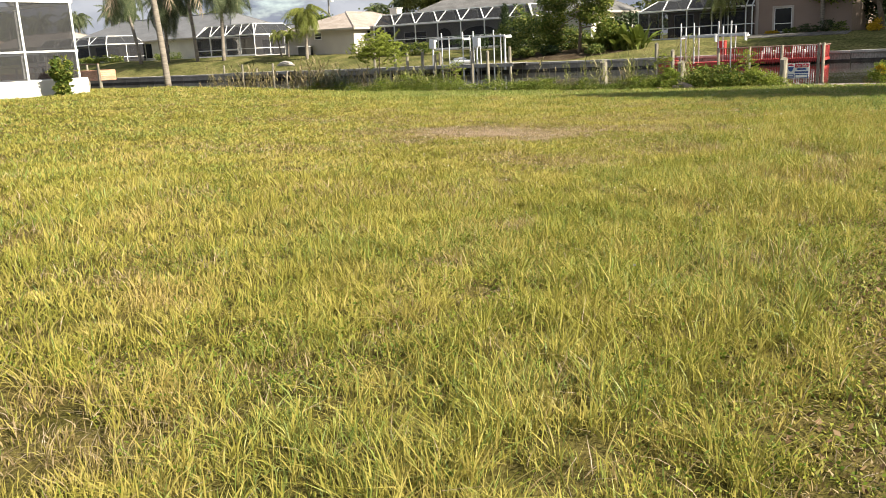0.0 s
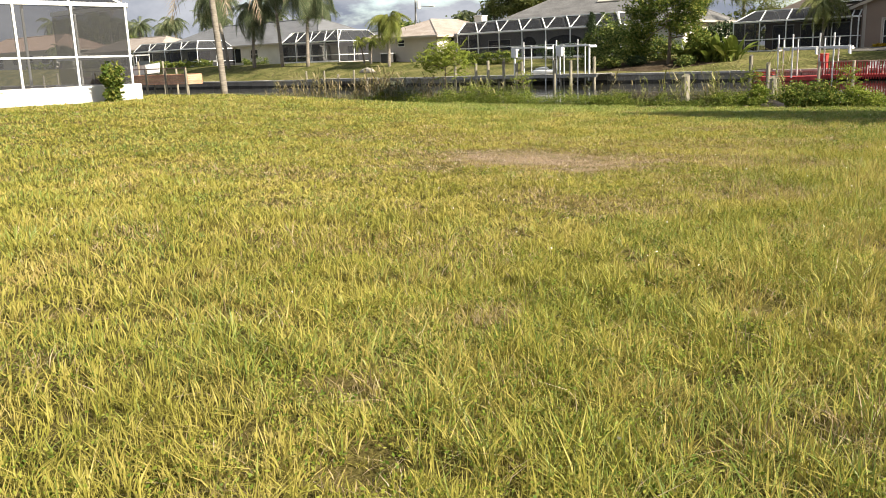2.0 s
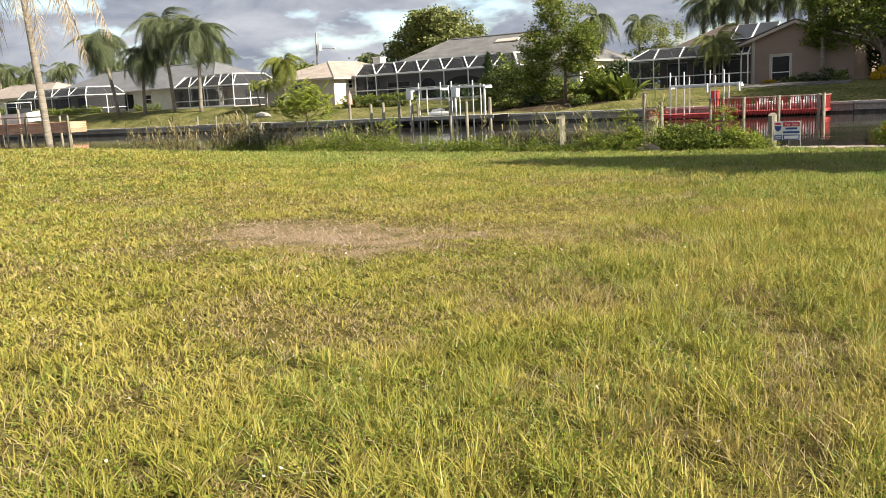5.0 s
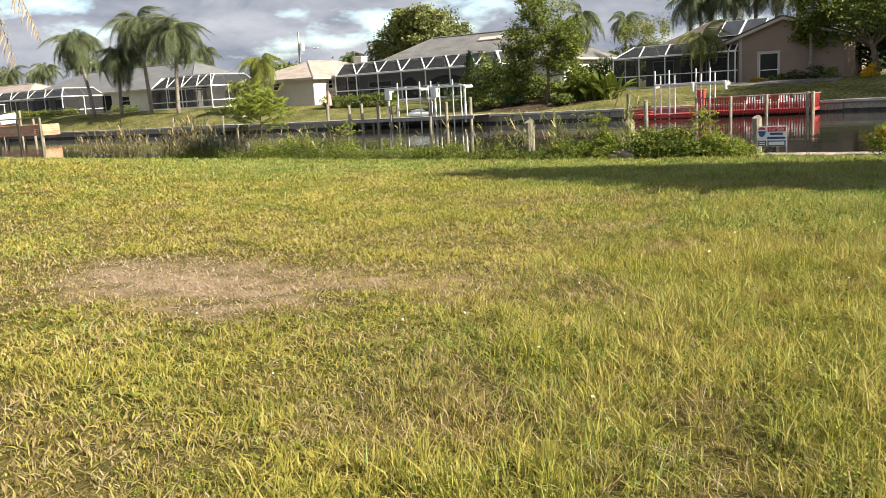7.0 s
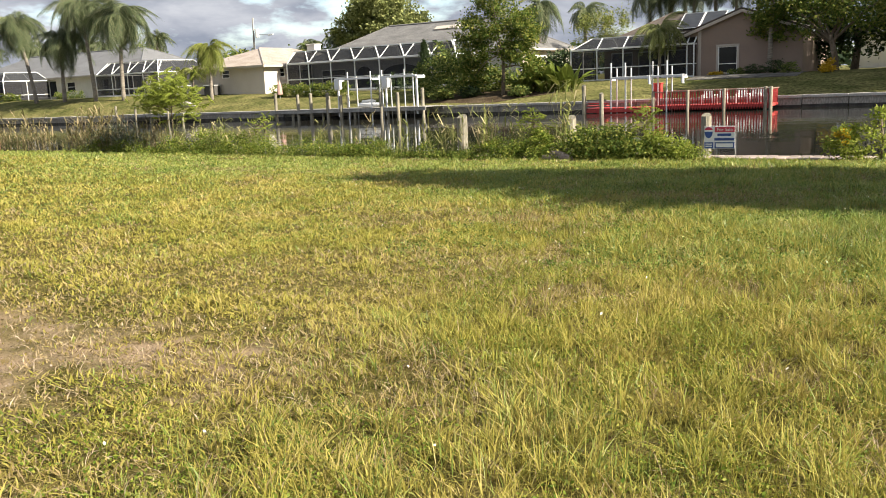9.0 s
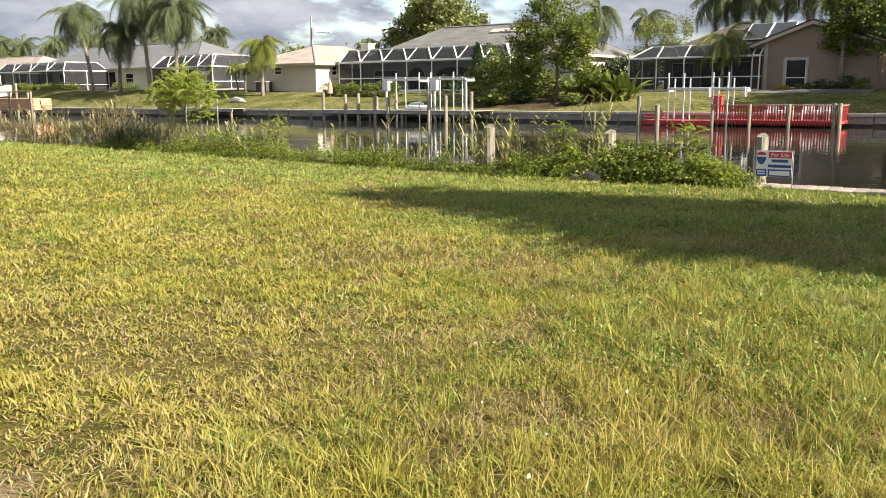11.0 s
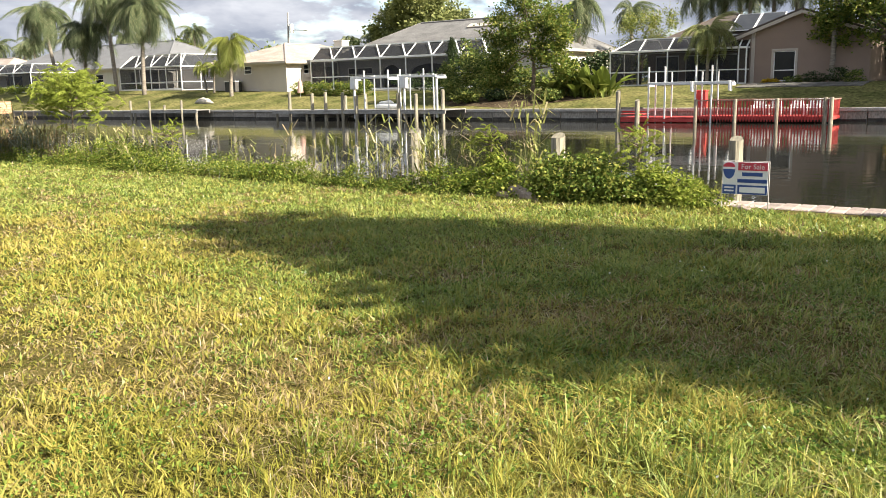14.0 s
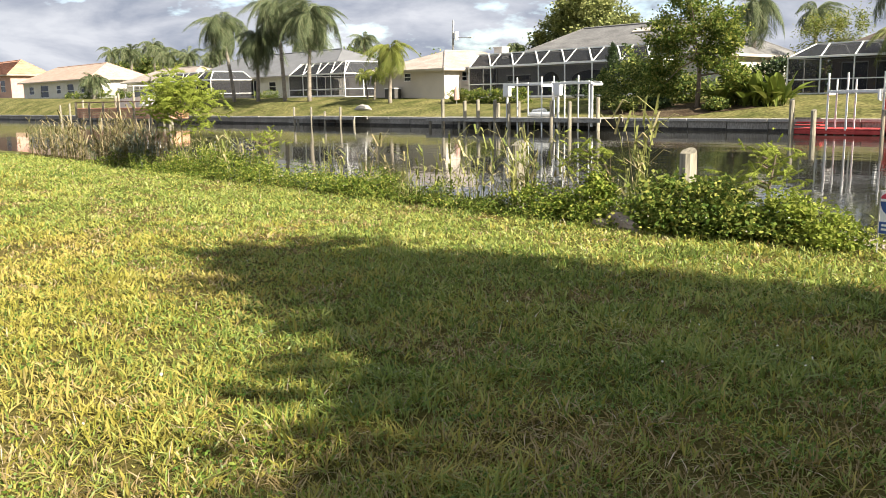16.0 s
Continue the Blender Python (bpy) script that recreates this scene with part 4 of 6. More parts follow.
part("hull", Geo().add([(x, s * w, z) for x, w, z in ((-3.0, 1.05, 0.0), (0.0, 1.15, 0.05), (2.2, 0.8, 0.15), (3.4, 0.05, 0.3), (-3.0, 1.25, 1.0), (0.0, 1.3, 1.05), (2.2, 1.0, 1.2), (3.6, 0.05, 1.4)) for s in (-1, 1)],
                       [(0, 2, 10, 8), (2, 4, 12, 10), (4, 6, 14, 12), (3, 1, 9, 11), (5, 3, 11, 13), (7, 5, 13, 15), (0, 1, 3, 2), (2, 3, 5, 4), (4, 5, 7, 6), (8, 10, 11, 9), (10, 12, 13, 11), (12, 14, 15, 13), (1, 0, 8, 9), (6, 7, 15, 14)]), M["white_plastic"], boat)
part("windshield", Geo().slab([(0.6, -0.9, 1.1), (0.6, 0.9, 1.1), (0.1, 0.8, 1.7), (0.1, -0.8, 1.7)], 0.04), M["dark_glass"], boat)
part("canopy", Geo().box((-0.8, 0, 2.35), (2.4, 1.9, 0.08), b=0.03), M["white_plastic"], boat)
for x in (-1.9, 0.3):
    for y in (-0.85, 0.85):
        part("canopy_pole", Geo().tube([(x, y, 1.0), (x, y, 2.32)], [0.03, 0.03], 6), M["white_frame"], boat)
cradle = thing("boat_lift", (-91.5, 57.6, 0), "pale boat lift posts under a raised boat", "boat lift", "boat lifts")
for x in (-2.0, 1.8):
    part("cradle_beam", Geo().box((x, 0, 0.9), (0.2, 3.2, 0.2), b=0.02), M["white_frame"], cradle)
    for y in (-1.6, 1.6):
        part("lift_post", Geo().tube([(x, y, -2.1), (x, y, 2.6)], [0.13, 0.12], 8), M["pile_wood"], cradle)


def boat_lift(x0, xs, y0, y1, top, beam_z, label, panels):
    t = thing("boat_lift", (x0, y0, 0), label, "boat lift", "boat lifts")
    for i, x in enumerate(xs):
        part("lift_post", Geo().box((x - x0, 0 if i % 2 else (y1 - y0) * 0.0, (top - 1.9) / 2), (0.08, 0.08, top + 1.9), b=0.012), M["white_frame"], t)
        part("lift_post", Geo().box((x - x0 + 0.05, y1 - y0, (top - 2.2) / 2), (0.07, 0.07, top + 1.6), b=0.012), M["white_frame"], t)
    for a, b in panels:
        part("top_beam", Geo().beam((a - x0, -0.06, beam_z), (b - x0, -0.06, beam_z), 0.12, 0.14, b=0.01), M["white_frame"], t)
        part("top_beam", Geo().beam((a - x0, y1 - y0 - 0.06, beam_z), (b - x0, y1 - y0 - 0.06, beam_z), 0.1, 0.12, b=0.01), M["white_frame"], t)
        for x in (a, b):
            part("cross_beam", Geo().beam((x - x0, 0, beam_z - 0.1), (x - x0, y1 - y0, beam_z - 0.1), 0.1, 0.14, b=0.01), M["white_frame"], t)
    return t


lift2 = boat_lift(-38.8, [-37.64, -35.62, -34.64, -32.77], 58.0, 59.0, 2.66, 2.2, "white aluminium boat lift frame over the dock", [(-38.75, -35.55), (-34.7, -31.75)])
for a in (-38.6, -34.4):
    part("motor_box", Geo().box((a + 38.8, 0.1, 1.82), (0.42, 0.45, 0.72), b=0.05), M["white_plastic"], lift2, "white motor housing")
    part("leg", Geo().box((a + 38.8, 0.1, 0.55), (0.12, 0.12, 2.1), b=0.01), M["white_frame"], lift2)
part("leg", Geo().box((6.95, 0.1, 0.9), (0.13, 0.13, 2.6), b=0.01), M["white_frame"], lift2)
ski = thing("jet_ski", (-36.4, 58.9, 0.1), "small white covered watercraft on the dock", "watercraft")
part("hull", Geo().tube([(-1.0, 0, 0.21), (-0.85, 0, 0.2), (0, 0, 0.2), (0.75, 0, 0.22), (1.1, 0, 0.34)], [0.10, 0.18, 0.2, 0.16, 0.04], 10), M["white_plastic"], ski, smooth=True)
part("seat", Geo().tube([(-0.7, 0, 0.42), (-0.15, 0, 0.46), (0.2, 0, 0.5), (0.45, 0, 0.44)], [0.09, 0.12, 0.11, 0.06], 8), M["white_plastic"], ski, smooth=True)
lift1 = boat_lift(-18.1, [-18.05, -17.15, -15.5, -14.66], 58.3, 59.2, 2.3, 1.42, "white aluminium boat lift beside a red deck", [(-18.07, -13.75)])

# red deck
deck = thing("deck", (-15.5, 58.4, 0), "red painted wooden deck with balustrade over the canal", "deck")
L, Dp, fz = 6.6, 2.1, -0.32
for i in range(24):
    part("board", Geo().box(((i + 0.5) * L / 24, Dp / 2, fz), (L / 24 - 0.012, Dp, 0.05), b=0.005), M["red_paint"], deck)
part("rim", Geo().box((L / 2, -0.03, fz - 0.07), (L, 0.05, 0.16), b=0.006), M["red_paint"], deck)
part("rim", Geo().box((L + 0.03, Dp / 2, fz - 0.07), (0.05, Dp, 0.16), b=0.006), M["red_paint"], deck)
bal = Geo().box((0, 0, 0), (0.055, 0.035, 0.80), b=0.004).mesh("baluster", M["red_paint"])
picket = Geo().box((0, 0, -0.14), (0.06, 0.035, 1.08), b=0.004).mesh("picket", M["red_paint"])
for i in range(44):
    x = 0.12 + i * (L - 0.24) / 43
    part("picket", picket, None, deck, at=(x, -0.075, fz + 0.43))
for i in range(13):
    part("baluster", bal, None, deck, at=(L, 0.15 + i * 0.15, fz + 0.43))
for i in range(30):
    part("baluster", bal, None, deck, at=(0.12 + i * (L - 0.24) / 29, Dp, fz + 0.43))
for x, z in ((0.05, 0.56), (2.08, 0.56), (4.12, 0.58), (L - 0.25, 0.62), (L + 0.03, 0.62)):
    part("deck_post", Geo().tube([(x, -0.13, -1.8), (x, -0.13, z - 0.02), (x, -0.13, z)], [0.10, 0.095, 0.08], 10), M["old_wood"], deck, "bare weathered wooden post")
part("top_rail", Geo().box((L / 2, -0.03, 0.50), (L, 0.16, 0.06), b=0.008), M["rail_wood"], deck)
part("top_rail", Geo().box((L, Dp / 2, 0.50), (0.14, Dp, 0.06), b=0.008), M["rail_wood"], deck)
part("top_rail", Geo().box((L / 2, Dp, 0.50), (L, 0.14, 0.06), b=0.008), M["rail_wood"], deck)
low = dock("dock", -19.7, -15.55, 58.3, 60.3, -0.36, "low red painted landing beside the deck", "red_paint", along="x", skirt=0.2)
part("step", Geo().box((0.7, 0.3, 0.16), (1.3, 0.5, 0.06), b=0.01).box((0.7, 0.3, 0.3), (1.3, 0.06, 0.06)), M["red_paint"], low)
part("mid_rail", Geo().beam((0.1, 0.0, 0.5), (1.35, 0.0, 0.5), 0.07, 0.09), M["old_wood"], low)
box_r = thing("dock_box", (-16.0, 60.9, 0.05), "upright red painted cabinet on the bank", "cabinet")
part("body", Geo().box((0, 0, 0.45), (0.55, 0.45, 0.9), b=0.02), M["red_paint"], box_r)
part("lid", Geo().box((0, 0, 0.93), (0.62, 0.52, 0.07), b=0.02), M["red_paint"], box_r)


def deck_chair(at, turn, label):
    t = thing("deck_chair", at, label, "chair", "white deck chairs", turn)
    for i in range(6):
        part("seat_slat", Geo().box((0, -0.25 + i * 0.1, 0.36), (0.6, 0.07, 0.03), b=0.005), M["white_plastic"], t)
        part("back_slat", Geo().box((-0.25 + i * 0.1, 0.34 + 0.03, 0.58), (0.07, 0.03, 0.45), b=0.005), M["white_plastic"], t)
    for sx in (-0.3, 0.3):
        for sy in (-0.28, 0.3):
            part("leg", Geo().box((sx, sy, 0.24), (0.05, 0.06, 0.48), b=0.005), M["white_plastic"], t)
        part("armrest", Geo().box((sx, 0, 0.5), (0.09, 0.66, 0.03), b=0.005), M["white_plastic"], t)
    return t


c0 = deck_chair((-12.6, 59.6, fz + 0.03), 0.1, "white slatted deck chair on the red deck")
for x, r in ((-11.9, -0.15), (-10.7, 0.2), (-10.0, 0.0), (-9.5, -0.1)):
    copy_thing(c0, Matrix.Translation((x, 59.6, fz + 0.03)) @ Matrix.Rotation(r, 4, "Z"))
for x in (-15.75, -13.8):
    tw = thing("towel", (x, 58.24, 1.42), "white towel hanging over the lift beam", "towel", "towels")
    rows = [[(k / 6 * 0.2 + s * 0.03, -0.09 - 0.01 * s + (0.02 + 0.015 * s) * math.sin(k * 1.5) + o, 0.09 - s * (0.5 + 0.05 * k / 6)) for k in range(7)] for o in (0, 0.012) for s in (0, 1)]
    g = Geo().add([p for r in rows for p in r], [(k, k + 7, k + 8, k + 1) for k in range(6)] + [(k + 14, k + 15, k + 22, k + 21) for k in range(6)]
                  + [(k, k + 1, k + 15, k + 14) for k in range(6)] + [(k + 7, k + 21, k + 22, k + 8) for k in range(6)] + [(0, 14, 21, 7), (6, 13, 27, 20)])
    part("cloth", g, M["white_plastic"], tw)

# utility pole
up = thing("utility_pole", (-83.0, 97, far_lawn(-83, 97)), "wooden utility pole with transformer and street light arm", "utility pole")
hz = 11.45 - far_lawn(-83, 97)
part("pole", Geo().tube([(0, 0, -0.5), (0.1, 0, hz * 0.5), (0.3, 0, hz)], [0.18, 0.15, 0.12], 8), M["metal_pole"], up)
part("transformer", Geo().tube([(0.85, 0, hz - 2.6), (0.85, 0, hz - 1.5)], [0.28, 0.28], 10), M["white_plastic"], up)
part("lamp_arm", Geo().beam((0.3, 0, hz - 2.2), (3.0, 0, hz - 2.4), 0.1, 0.1).box((3.3, 0, hz - 2.4), (0.9, 0.3, 0.16), b=0.04), M["white_frame"], up)
up2 = thing("utility_pole", (-141, 104, far_lawn(-141, 104)), "wooden utility pole with pale insulator", "utility pole")
part("pole", Geo().tube([(0, 0, -0.5), (0, 0, 6), (0.1, 0, 11)], [0.2, 0.17, 0.14], 8), M["metal_pole"], up2)
part("transformer", Geo().tube([(0.6, 0, 8.6), (0.6, 0, 9.6)], [0.26, 0.26], 8), M["white_plastic"], up2)


# ---- neighbour's pool cage beside the lot ----
lc = thing("pool_cage", (-23.14, 15.4, 0), "white aluminium pool cage with dark screens on a white knee wall", "pool cage", "pool cages")
ys = [-0.05, -1.75, -3.4, -5.0, -6.6, -8.2, -9.8]
z_k, z_m, z_t, z_r = 1.10, 1.93, 3.42, 4.5
dx = -4.6
part("knee_wall", Geo().box((-0.06, -5.0, 0.55), (0.32, 10.4, 1.1), b=0.02), M["knee_white"], lc, "white rendered knee wall")
part("knee_wall", Geo().box((dx / 2 - 0.22, 0.06, 0.55), (-dx, 0.3, 1.1), b=0.02), M["knee_white"], lc, "white rendered knee wall")
for i, y in enumerate(ys):
    part("post", Geo().box((0, y, (z_k + z_t) / 2), (0.07, 0.07, z_t - z_k), b=0.008), M["white_frame"], lc)
    part("post", Geo().box((dx + 1.3, y + 0.15, (z_k + z_t + 0.1) / 2), (0.07, 0.07, z_t - z_k + 0.1), b=0.008), M["white_frame"], lc)
    yr = y if i else y - 1.4
    part("rafter", Geo().beam((0, y, z_t), (-1.2, yr, z_r), 0.06, 0.07).beam((-1.2, yr, z_r), (dx + 2.0, yr, z_r), 0.06, 0.07).beam((dx + 2.0, yr, z_r), (dx + 1.3, y + 0.15, z_t + 0.1), 0.08, 0.1), M["white_frame"], lc)
part("top_beam", Geo().beam((0, 0.05, z_t), (0, -9.9, z_t), 0.09, 0.12, b=0.01), M["white_frame"], lc)
part("chair_rail", Geo().beam((-0.002, 0.0, z_m), (-0.002, -9.9, z_m), 0.06, 0.06, b=0.008), M["white_frame"], lc)
part("end_beam", Geo().beam((0, 0, z_t), (dx, 0, z_t), 0.1, 0.14).beam((0, 0, z_m), (dx, 0, z_m), 0.08, 0.08), M["white_frame"], lc)
for a, b in zip(ys, ys[1:]):
    for lo, hi in ((z_k, z_m), (z_m, z_t)):
        part("screen_panel", Geo().add([(0, a, lo), (0, b, lo), (0, b, hi), (0, a, hi)], [(0, 1, 2, 3)]), M["screen_dark"], lc)
    a2, b2 = (a if a < -0.1 else a - 1.4), b
    part("roof_screen", Geo().add([(0, a, z_t), (0, b, z_t), (-1.2, b2, z_r), (-1.2, a2, z_r), (dx + 2.0, b2, z_r), (dx + 2.0, a2, z_r)], [(0, 1, 2, 3), (3, 2, 4, 5)]), M["screen_top"], lc)
part("roof_screen", Geo().add([(0, 0, z_t), (-1.2, -1.45, z_r), (dx + 2, -1.45, z_r), (dx + 1.3, 0, z_t)], [(0, 1, 2, 3)]), M["screen_top"], lc)
part("screen_panel", Geo().add([(0, 0, z_k), (dx, 0, z_k), (dx, 0, z_t), (0, 0, z_t)], [(0, 1, 2, 3)]), M["screen_dark"], lc)
part("pool_deck", Geo().box((dx / 2, -5.0, 0.35), (-dx - 0.4, 10, 0.6)), M["concrete"], lc)


# ---- near pilings, sign, bits on the bank ----
for x, y, z, r in ((-10.32, 26.7, 0.71, 0.135), (-8.16, 28.4, 0.55, 0.14), (-4.81, 28.4, 0.55, 0.115)):
    piling((x, y), z, r, "sawn-off weathered wooden mooring piling standing in water", "mooring pilings")
sg = thing("for_sale_sign", (-3.6, 24.6, -0.1), "real-estate yard sign, white with red and blue bands", "sign")
SW, SH, SZ = 0.55, 0.41, 0.22
part("panel", Geo().box((0, 0, SZ + SH / 2), (SW, 0.008, SH), b=0.002), M["sign_white"], sg)
part("wire_frame", Geo().tube([(-SW / 2 - 0.012, 0.008, -0.3), (-SW / 2 - 0.012, 0.008, SZ + SH + 0.01), (SW / 2 + 0.012, 0.008, SZ + SH + 0.01), (SW / 2 + 0.012, 0.008, -0.3)], [0.008] * 4, 6), M["metal_pole"], sg)
part("red_band", Geo().box((0.09, -0.0065, SZ + SH - 0.057), (SW - 0.19, 0.003, 0.10)), M["sign_red"], sg, "red upper band")
part("blue_band", Geo().box((0.09, -0.0065, SZ + 0.062), (SW - 0.19, 0.003, 0.115)), M["sign_blue"], sg, "blue lower band")
part("blue_band", Geo().box((-0.195, -0.0065, SZ + 0.062), (0.165, 0.003, 0.115)), M["sign_blue"], sg, "blue lower band")
bln = Geo()
ring = [(math.cos(a) * 0.075, math.sin(a) * 0.075) for a in (2 * math.pi * k / 20 for k in range(20))]
bln.slab([(-0.2 + x, -0.0062, SZ + 0.325 + z * (1.0 if z > 0 else 1.75)) for x, z in ring][::-1], 0.003)
part("emblem", bln, M["sign_blue"], sg, "rounded blue emblem with red crown and white belt")
part("emblem_top", Geo().slab([(-0.2 + x * 0.98, -0.0105, SZ + 0.345 + z * 0.72) for x, z in ring if z > -0.001][::-1], 0.003), M["sign_red"], sg)
part("emblem_belt", Geo().box((-0.2, -0.0106, SZ + 0.33), (0.148, 0.003, 0.026)), M["sign_white"], sg)
for z, w in ((0.262, 0.25), (0.178, 0.36)):
    part("text_bar", Geo().box((0.085, -0.0068, SZ + z - 0.005), (w, 0.003, 0.045)), M["sign_blue"], sg)
part("text_bar", Geo().box((0.09, -0.0102, SZ + 0.062), (0.31, 0.003, 0.07)), M["sign_white"], sg)
part("text_bar", Geo().box((-0.195, -0.0102, SZ + 0.085), (0.12, 0.003, 0.02)), M["sign_white"], sg)
part("text_bar", Geo().box((-0.195, -0.0102, SZ + 0.045), (0.12, 0.003, 0.02)), M["sign_white"], sg)
txt = bpy.data.curves.new("lettering", "FONT")
txt.body, txt.size, txt.extrude, txt.align_x, txt.align_y = "For Sale", 0.088, 0.001, "CENTER", "CENTER"
txt.materials.append(M["sign_white"])
lt = new("lettering", txt)
lt.parent = sg
lt.matrix_basis = pose(0.09, -0.0092, SZ + SH - 0.06, 90, 0, 0)
tagged(lt, "white lettering on the red band")


# ---- plants: builders ----
def frond_mesh(length, arch, droop, leaflet, n, material, width=0.05):
    """A feather frond along +X: a midrib that rises and falls, with hanging leaflets on both sides."""
    co, counts, index = [], [], []
    pts = []
    for i in range(9):
        t = i / 8
        pts.append(Vector((length * (t - 0.28 * droop * t ** 3), 0, length * (arch * t - droop * t * t))))
    g = Geo().tube(pts, [(0.035 * max(1, length / 3) if length > 1 else 0.004) * (1 - 0.85 * i / 8) for i in range(9)], 4, caps=False)
    co += g.v
    for f in g.f:
        counts.append(len(f))
        index += f
    for k in range(n):
        t = 0.1 + 0.9 * (k + random.random()) / n
        i = min(7, int(t * 8))
        p = pts[i].lerp(pts[i + 1], t * 8 - i)
        d = (pts[i + 1] - pts[i]).normalized()
        for s in (-1, 1):
            ll = leaflet * math.sin(math.pi * (0.12 + 0.83 * t)) ** 0.7 * random.uniform(0.75, 1.15)
            side = Vector((0, s, 0))
            tip = p + d * ll * random.uniform(0.2, 0.8) + side * ll * random.uniform(0.15, 0.7) - Vector((0, 0, ll * random.uniform(0.4, 1.15)))
            mid = p.lerp(tip, 0.45) + Vector((0, 0, ll * 0.12))
            o = d * width * 0.5
            b = len(co)
            co += [tuple(p - o * 0.6), tuple(p + o * 0.6), tuple(mid + o), tuple(mid - o), tuple(tip)]
            counts += [4, 3]
            index += [b, b + 1, b + 2, b + 3, b + 3, b + 2, b + 4]
    return array_mesh("frond", np.array(co), np.array(counts), np.array(index), material)


FRONDS = {}


def palm(at, height, lean, length, n, r, label, leaf="leaf_palm", dead=0, leaflet=0.85, group="palms", up=(0.2, 1.3), low=-0.85, fine=64):
    key = (round(length, 1), leaf) if fine == 64 else (round(length, 1), leaf, fine)
    if key not in FRONDS:
        FRONDS[key] = [frond_mesh(length, a, d, leaflet * 1.15 * length / 3, fine, M[leaf], 0.042 * length / 2.5 * (64 / fine) ** 0.6) for a, d in (((0.25, 0.75), (0.45, 0.95), (0.1, 0.8)) if fine == 64 else ((0.55, 1.3), (0.8, 1.5), (0.3, 1.15)))]
        FRONDS[key].append(frond_mesh(length * 0.8, -0.5, 0.35, leaflet * length / 4, 64, M["leaf_dead"], 0.04))
    t = thing("palm_tree", at, label, "palm tree", group)
    top = Vector((lean[0], lean[1], height))
    pts, rad = [], []
    for i in range(15):
        k = i / 14
        pts.append(Vector((lean[0] * k ** 1.3, lean[1] * k ** 1.3, height * k)) + Vector((0, 0, -0.3 if i == 0 else 0)))
        rad.append(r * (1.25 - 0.4 * k) * (1.0 + 0.05 * (i % 2)))
    part("trunk", Geo().tube(pts, rad, 9), M["trunk_palm"], t, smooth=True)
    part("crownshaft", Geo().tube([top - Vector((0, 0, 0.1)), top + Vector((0, 0, 0.35 * length / 3)), top + Vector((0, 0, 0.7 * length / 3))], [r * 0.95, r * 0.9, r * 0.35], 8), M["leaf_lime"], t, smooth=True)
    n = int(n * (1.6 if fine == 64 else 2.0))
    for i in range(n + dead):
        f = new("frond", FRONDS[key][3 if i >= n else i % 3])
        f.parent = t
        a = i * 2.39996 + random.uniform(-0.3, 0.3)
        tilt = random.uniform(*up) * (1 - i / max(1, n)) + low * (i / max(1, n)) if i < n else -0.5
        f.matrix_basis = Matrix.Translation(top + Vector((0, 0, 0.5 * length / 3 if i < n else 0.1))) @ Matrix.Rotation(a, 4, "Z") @ Matrix.Rotation(-tilt, 4, "Y") @ Matrix.Rotation(random.uniform(-0.5, 0.5), 4, "X") @ Matrix.Scale(random.uniform(0.72, 1.12), 4)
    return t


def tree(at, blobs, per, leaf, size, label, trunk=((0, 0, 0), (0, 0, 2)), r=0.2, limbs=5, category="tree", group="trees", name="tree", clump=0.45, up=0.15):
    """A trunk with limbs that reach into the crown, and a crown of many leaves gathered in clumps."""
    t = thing(name, at, label, category, group)
    if trunk:
        g = Geo()
        a, b = Vector(trunk[0]), Vector(trunk[1])
        g.tube([a - Vector((0, 0, 0.3)), a.lerp(b, 0.5) + Vector((0.05, 0.03, 0)), b], [r * 1.3, r, r * 0.75], 8)
        for k in range(limbs):
            c, rr = blobs[k % len(blobs)]
            e = Vector(c) + Vector((random.uniform(-0.5, 0.5) * rr[0], random.uniform(-0.5, 0.5) * rr[1], random.uniform(-0.3, 0.5) * rr[2]))
            s = a.lerp(b, random.uniform(0.6, 1.0))
            m = s.lerp(e, 0.5) + Vector((0, 0, 0.1 * (e - s).length))
            g.tube([s, m, e], [r * 0.5, r * 0.33, r * 0.08], 6)
        part("trunk", g, M["bark"], t, smooth=True)
    part("crown", leaf_mesh("crown", crown_points(blobs, per, clump), size[0], size[1], M[leaf], up=up), None, t)
    return t


# ---- plants across the canal ----
for x, y, z, lx, zc, ln, n, lab in (
        (-86.2, 66.0, None, -1.9, 9.2, 3.9, 20, "tall slender palm with drooping gray-green fronds"),
        (-81.3, 66.0, None, 0.3, 7.4, 3.6, 18, "tall slender palm with drooping gray-green fronds"),
        (-76.2, 66.0, None, -0.8, 10.2, 4.0, 22, "tall slender palm with drooping gray-green fronds"),
        (-71.9, 66.0, None, 0.5, 8.9, 4.0, 22, "tall slender palm with drooping gray-green fronds"),
        (-59.6, 66.0, None, 0.1, 5.2, 2.5, 18, "young palm with bright arching fronds on the lawn")):
    z = far_lawn(x, y)
    palm((x, y, z), zc - z, (lx, 0.1), ln, n, 0.17 if ln > 2.5 else 0.14, lab, "leaf_palm" if ln > 2.5 else "leaf_lime", group="palms across the canal", fine=84, leaflet=1.0)
for x, lx in ((-64.6, -0.5), (-63.6, 0.25)):
    z = far_lawn(x, 67.5)
    palm((x, 67.5, z), 3.6 - z, (lx, 0), 1.2, 14, 0.08, "small twin-trunk palm beside a pool cage", "leaf_lime", group="palms across the canal")
palm((-19.2, 71.6, 1.0), 3.4, (0.1, 0), 2.2, 18, 0.1, "young palm in front of a pool cage", "leaf_olive", group="palms across the canal")
palm((-11.6, 72.4, 1.0), 8.0, (0.15, 0), 3.0, 18, 0.14, "dark palm beside a gabled house", "leaf_palm", group="palms across the canal")
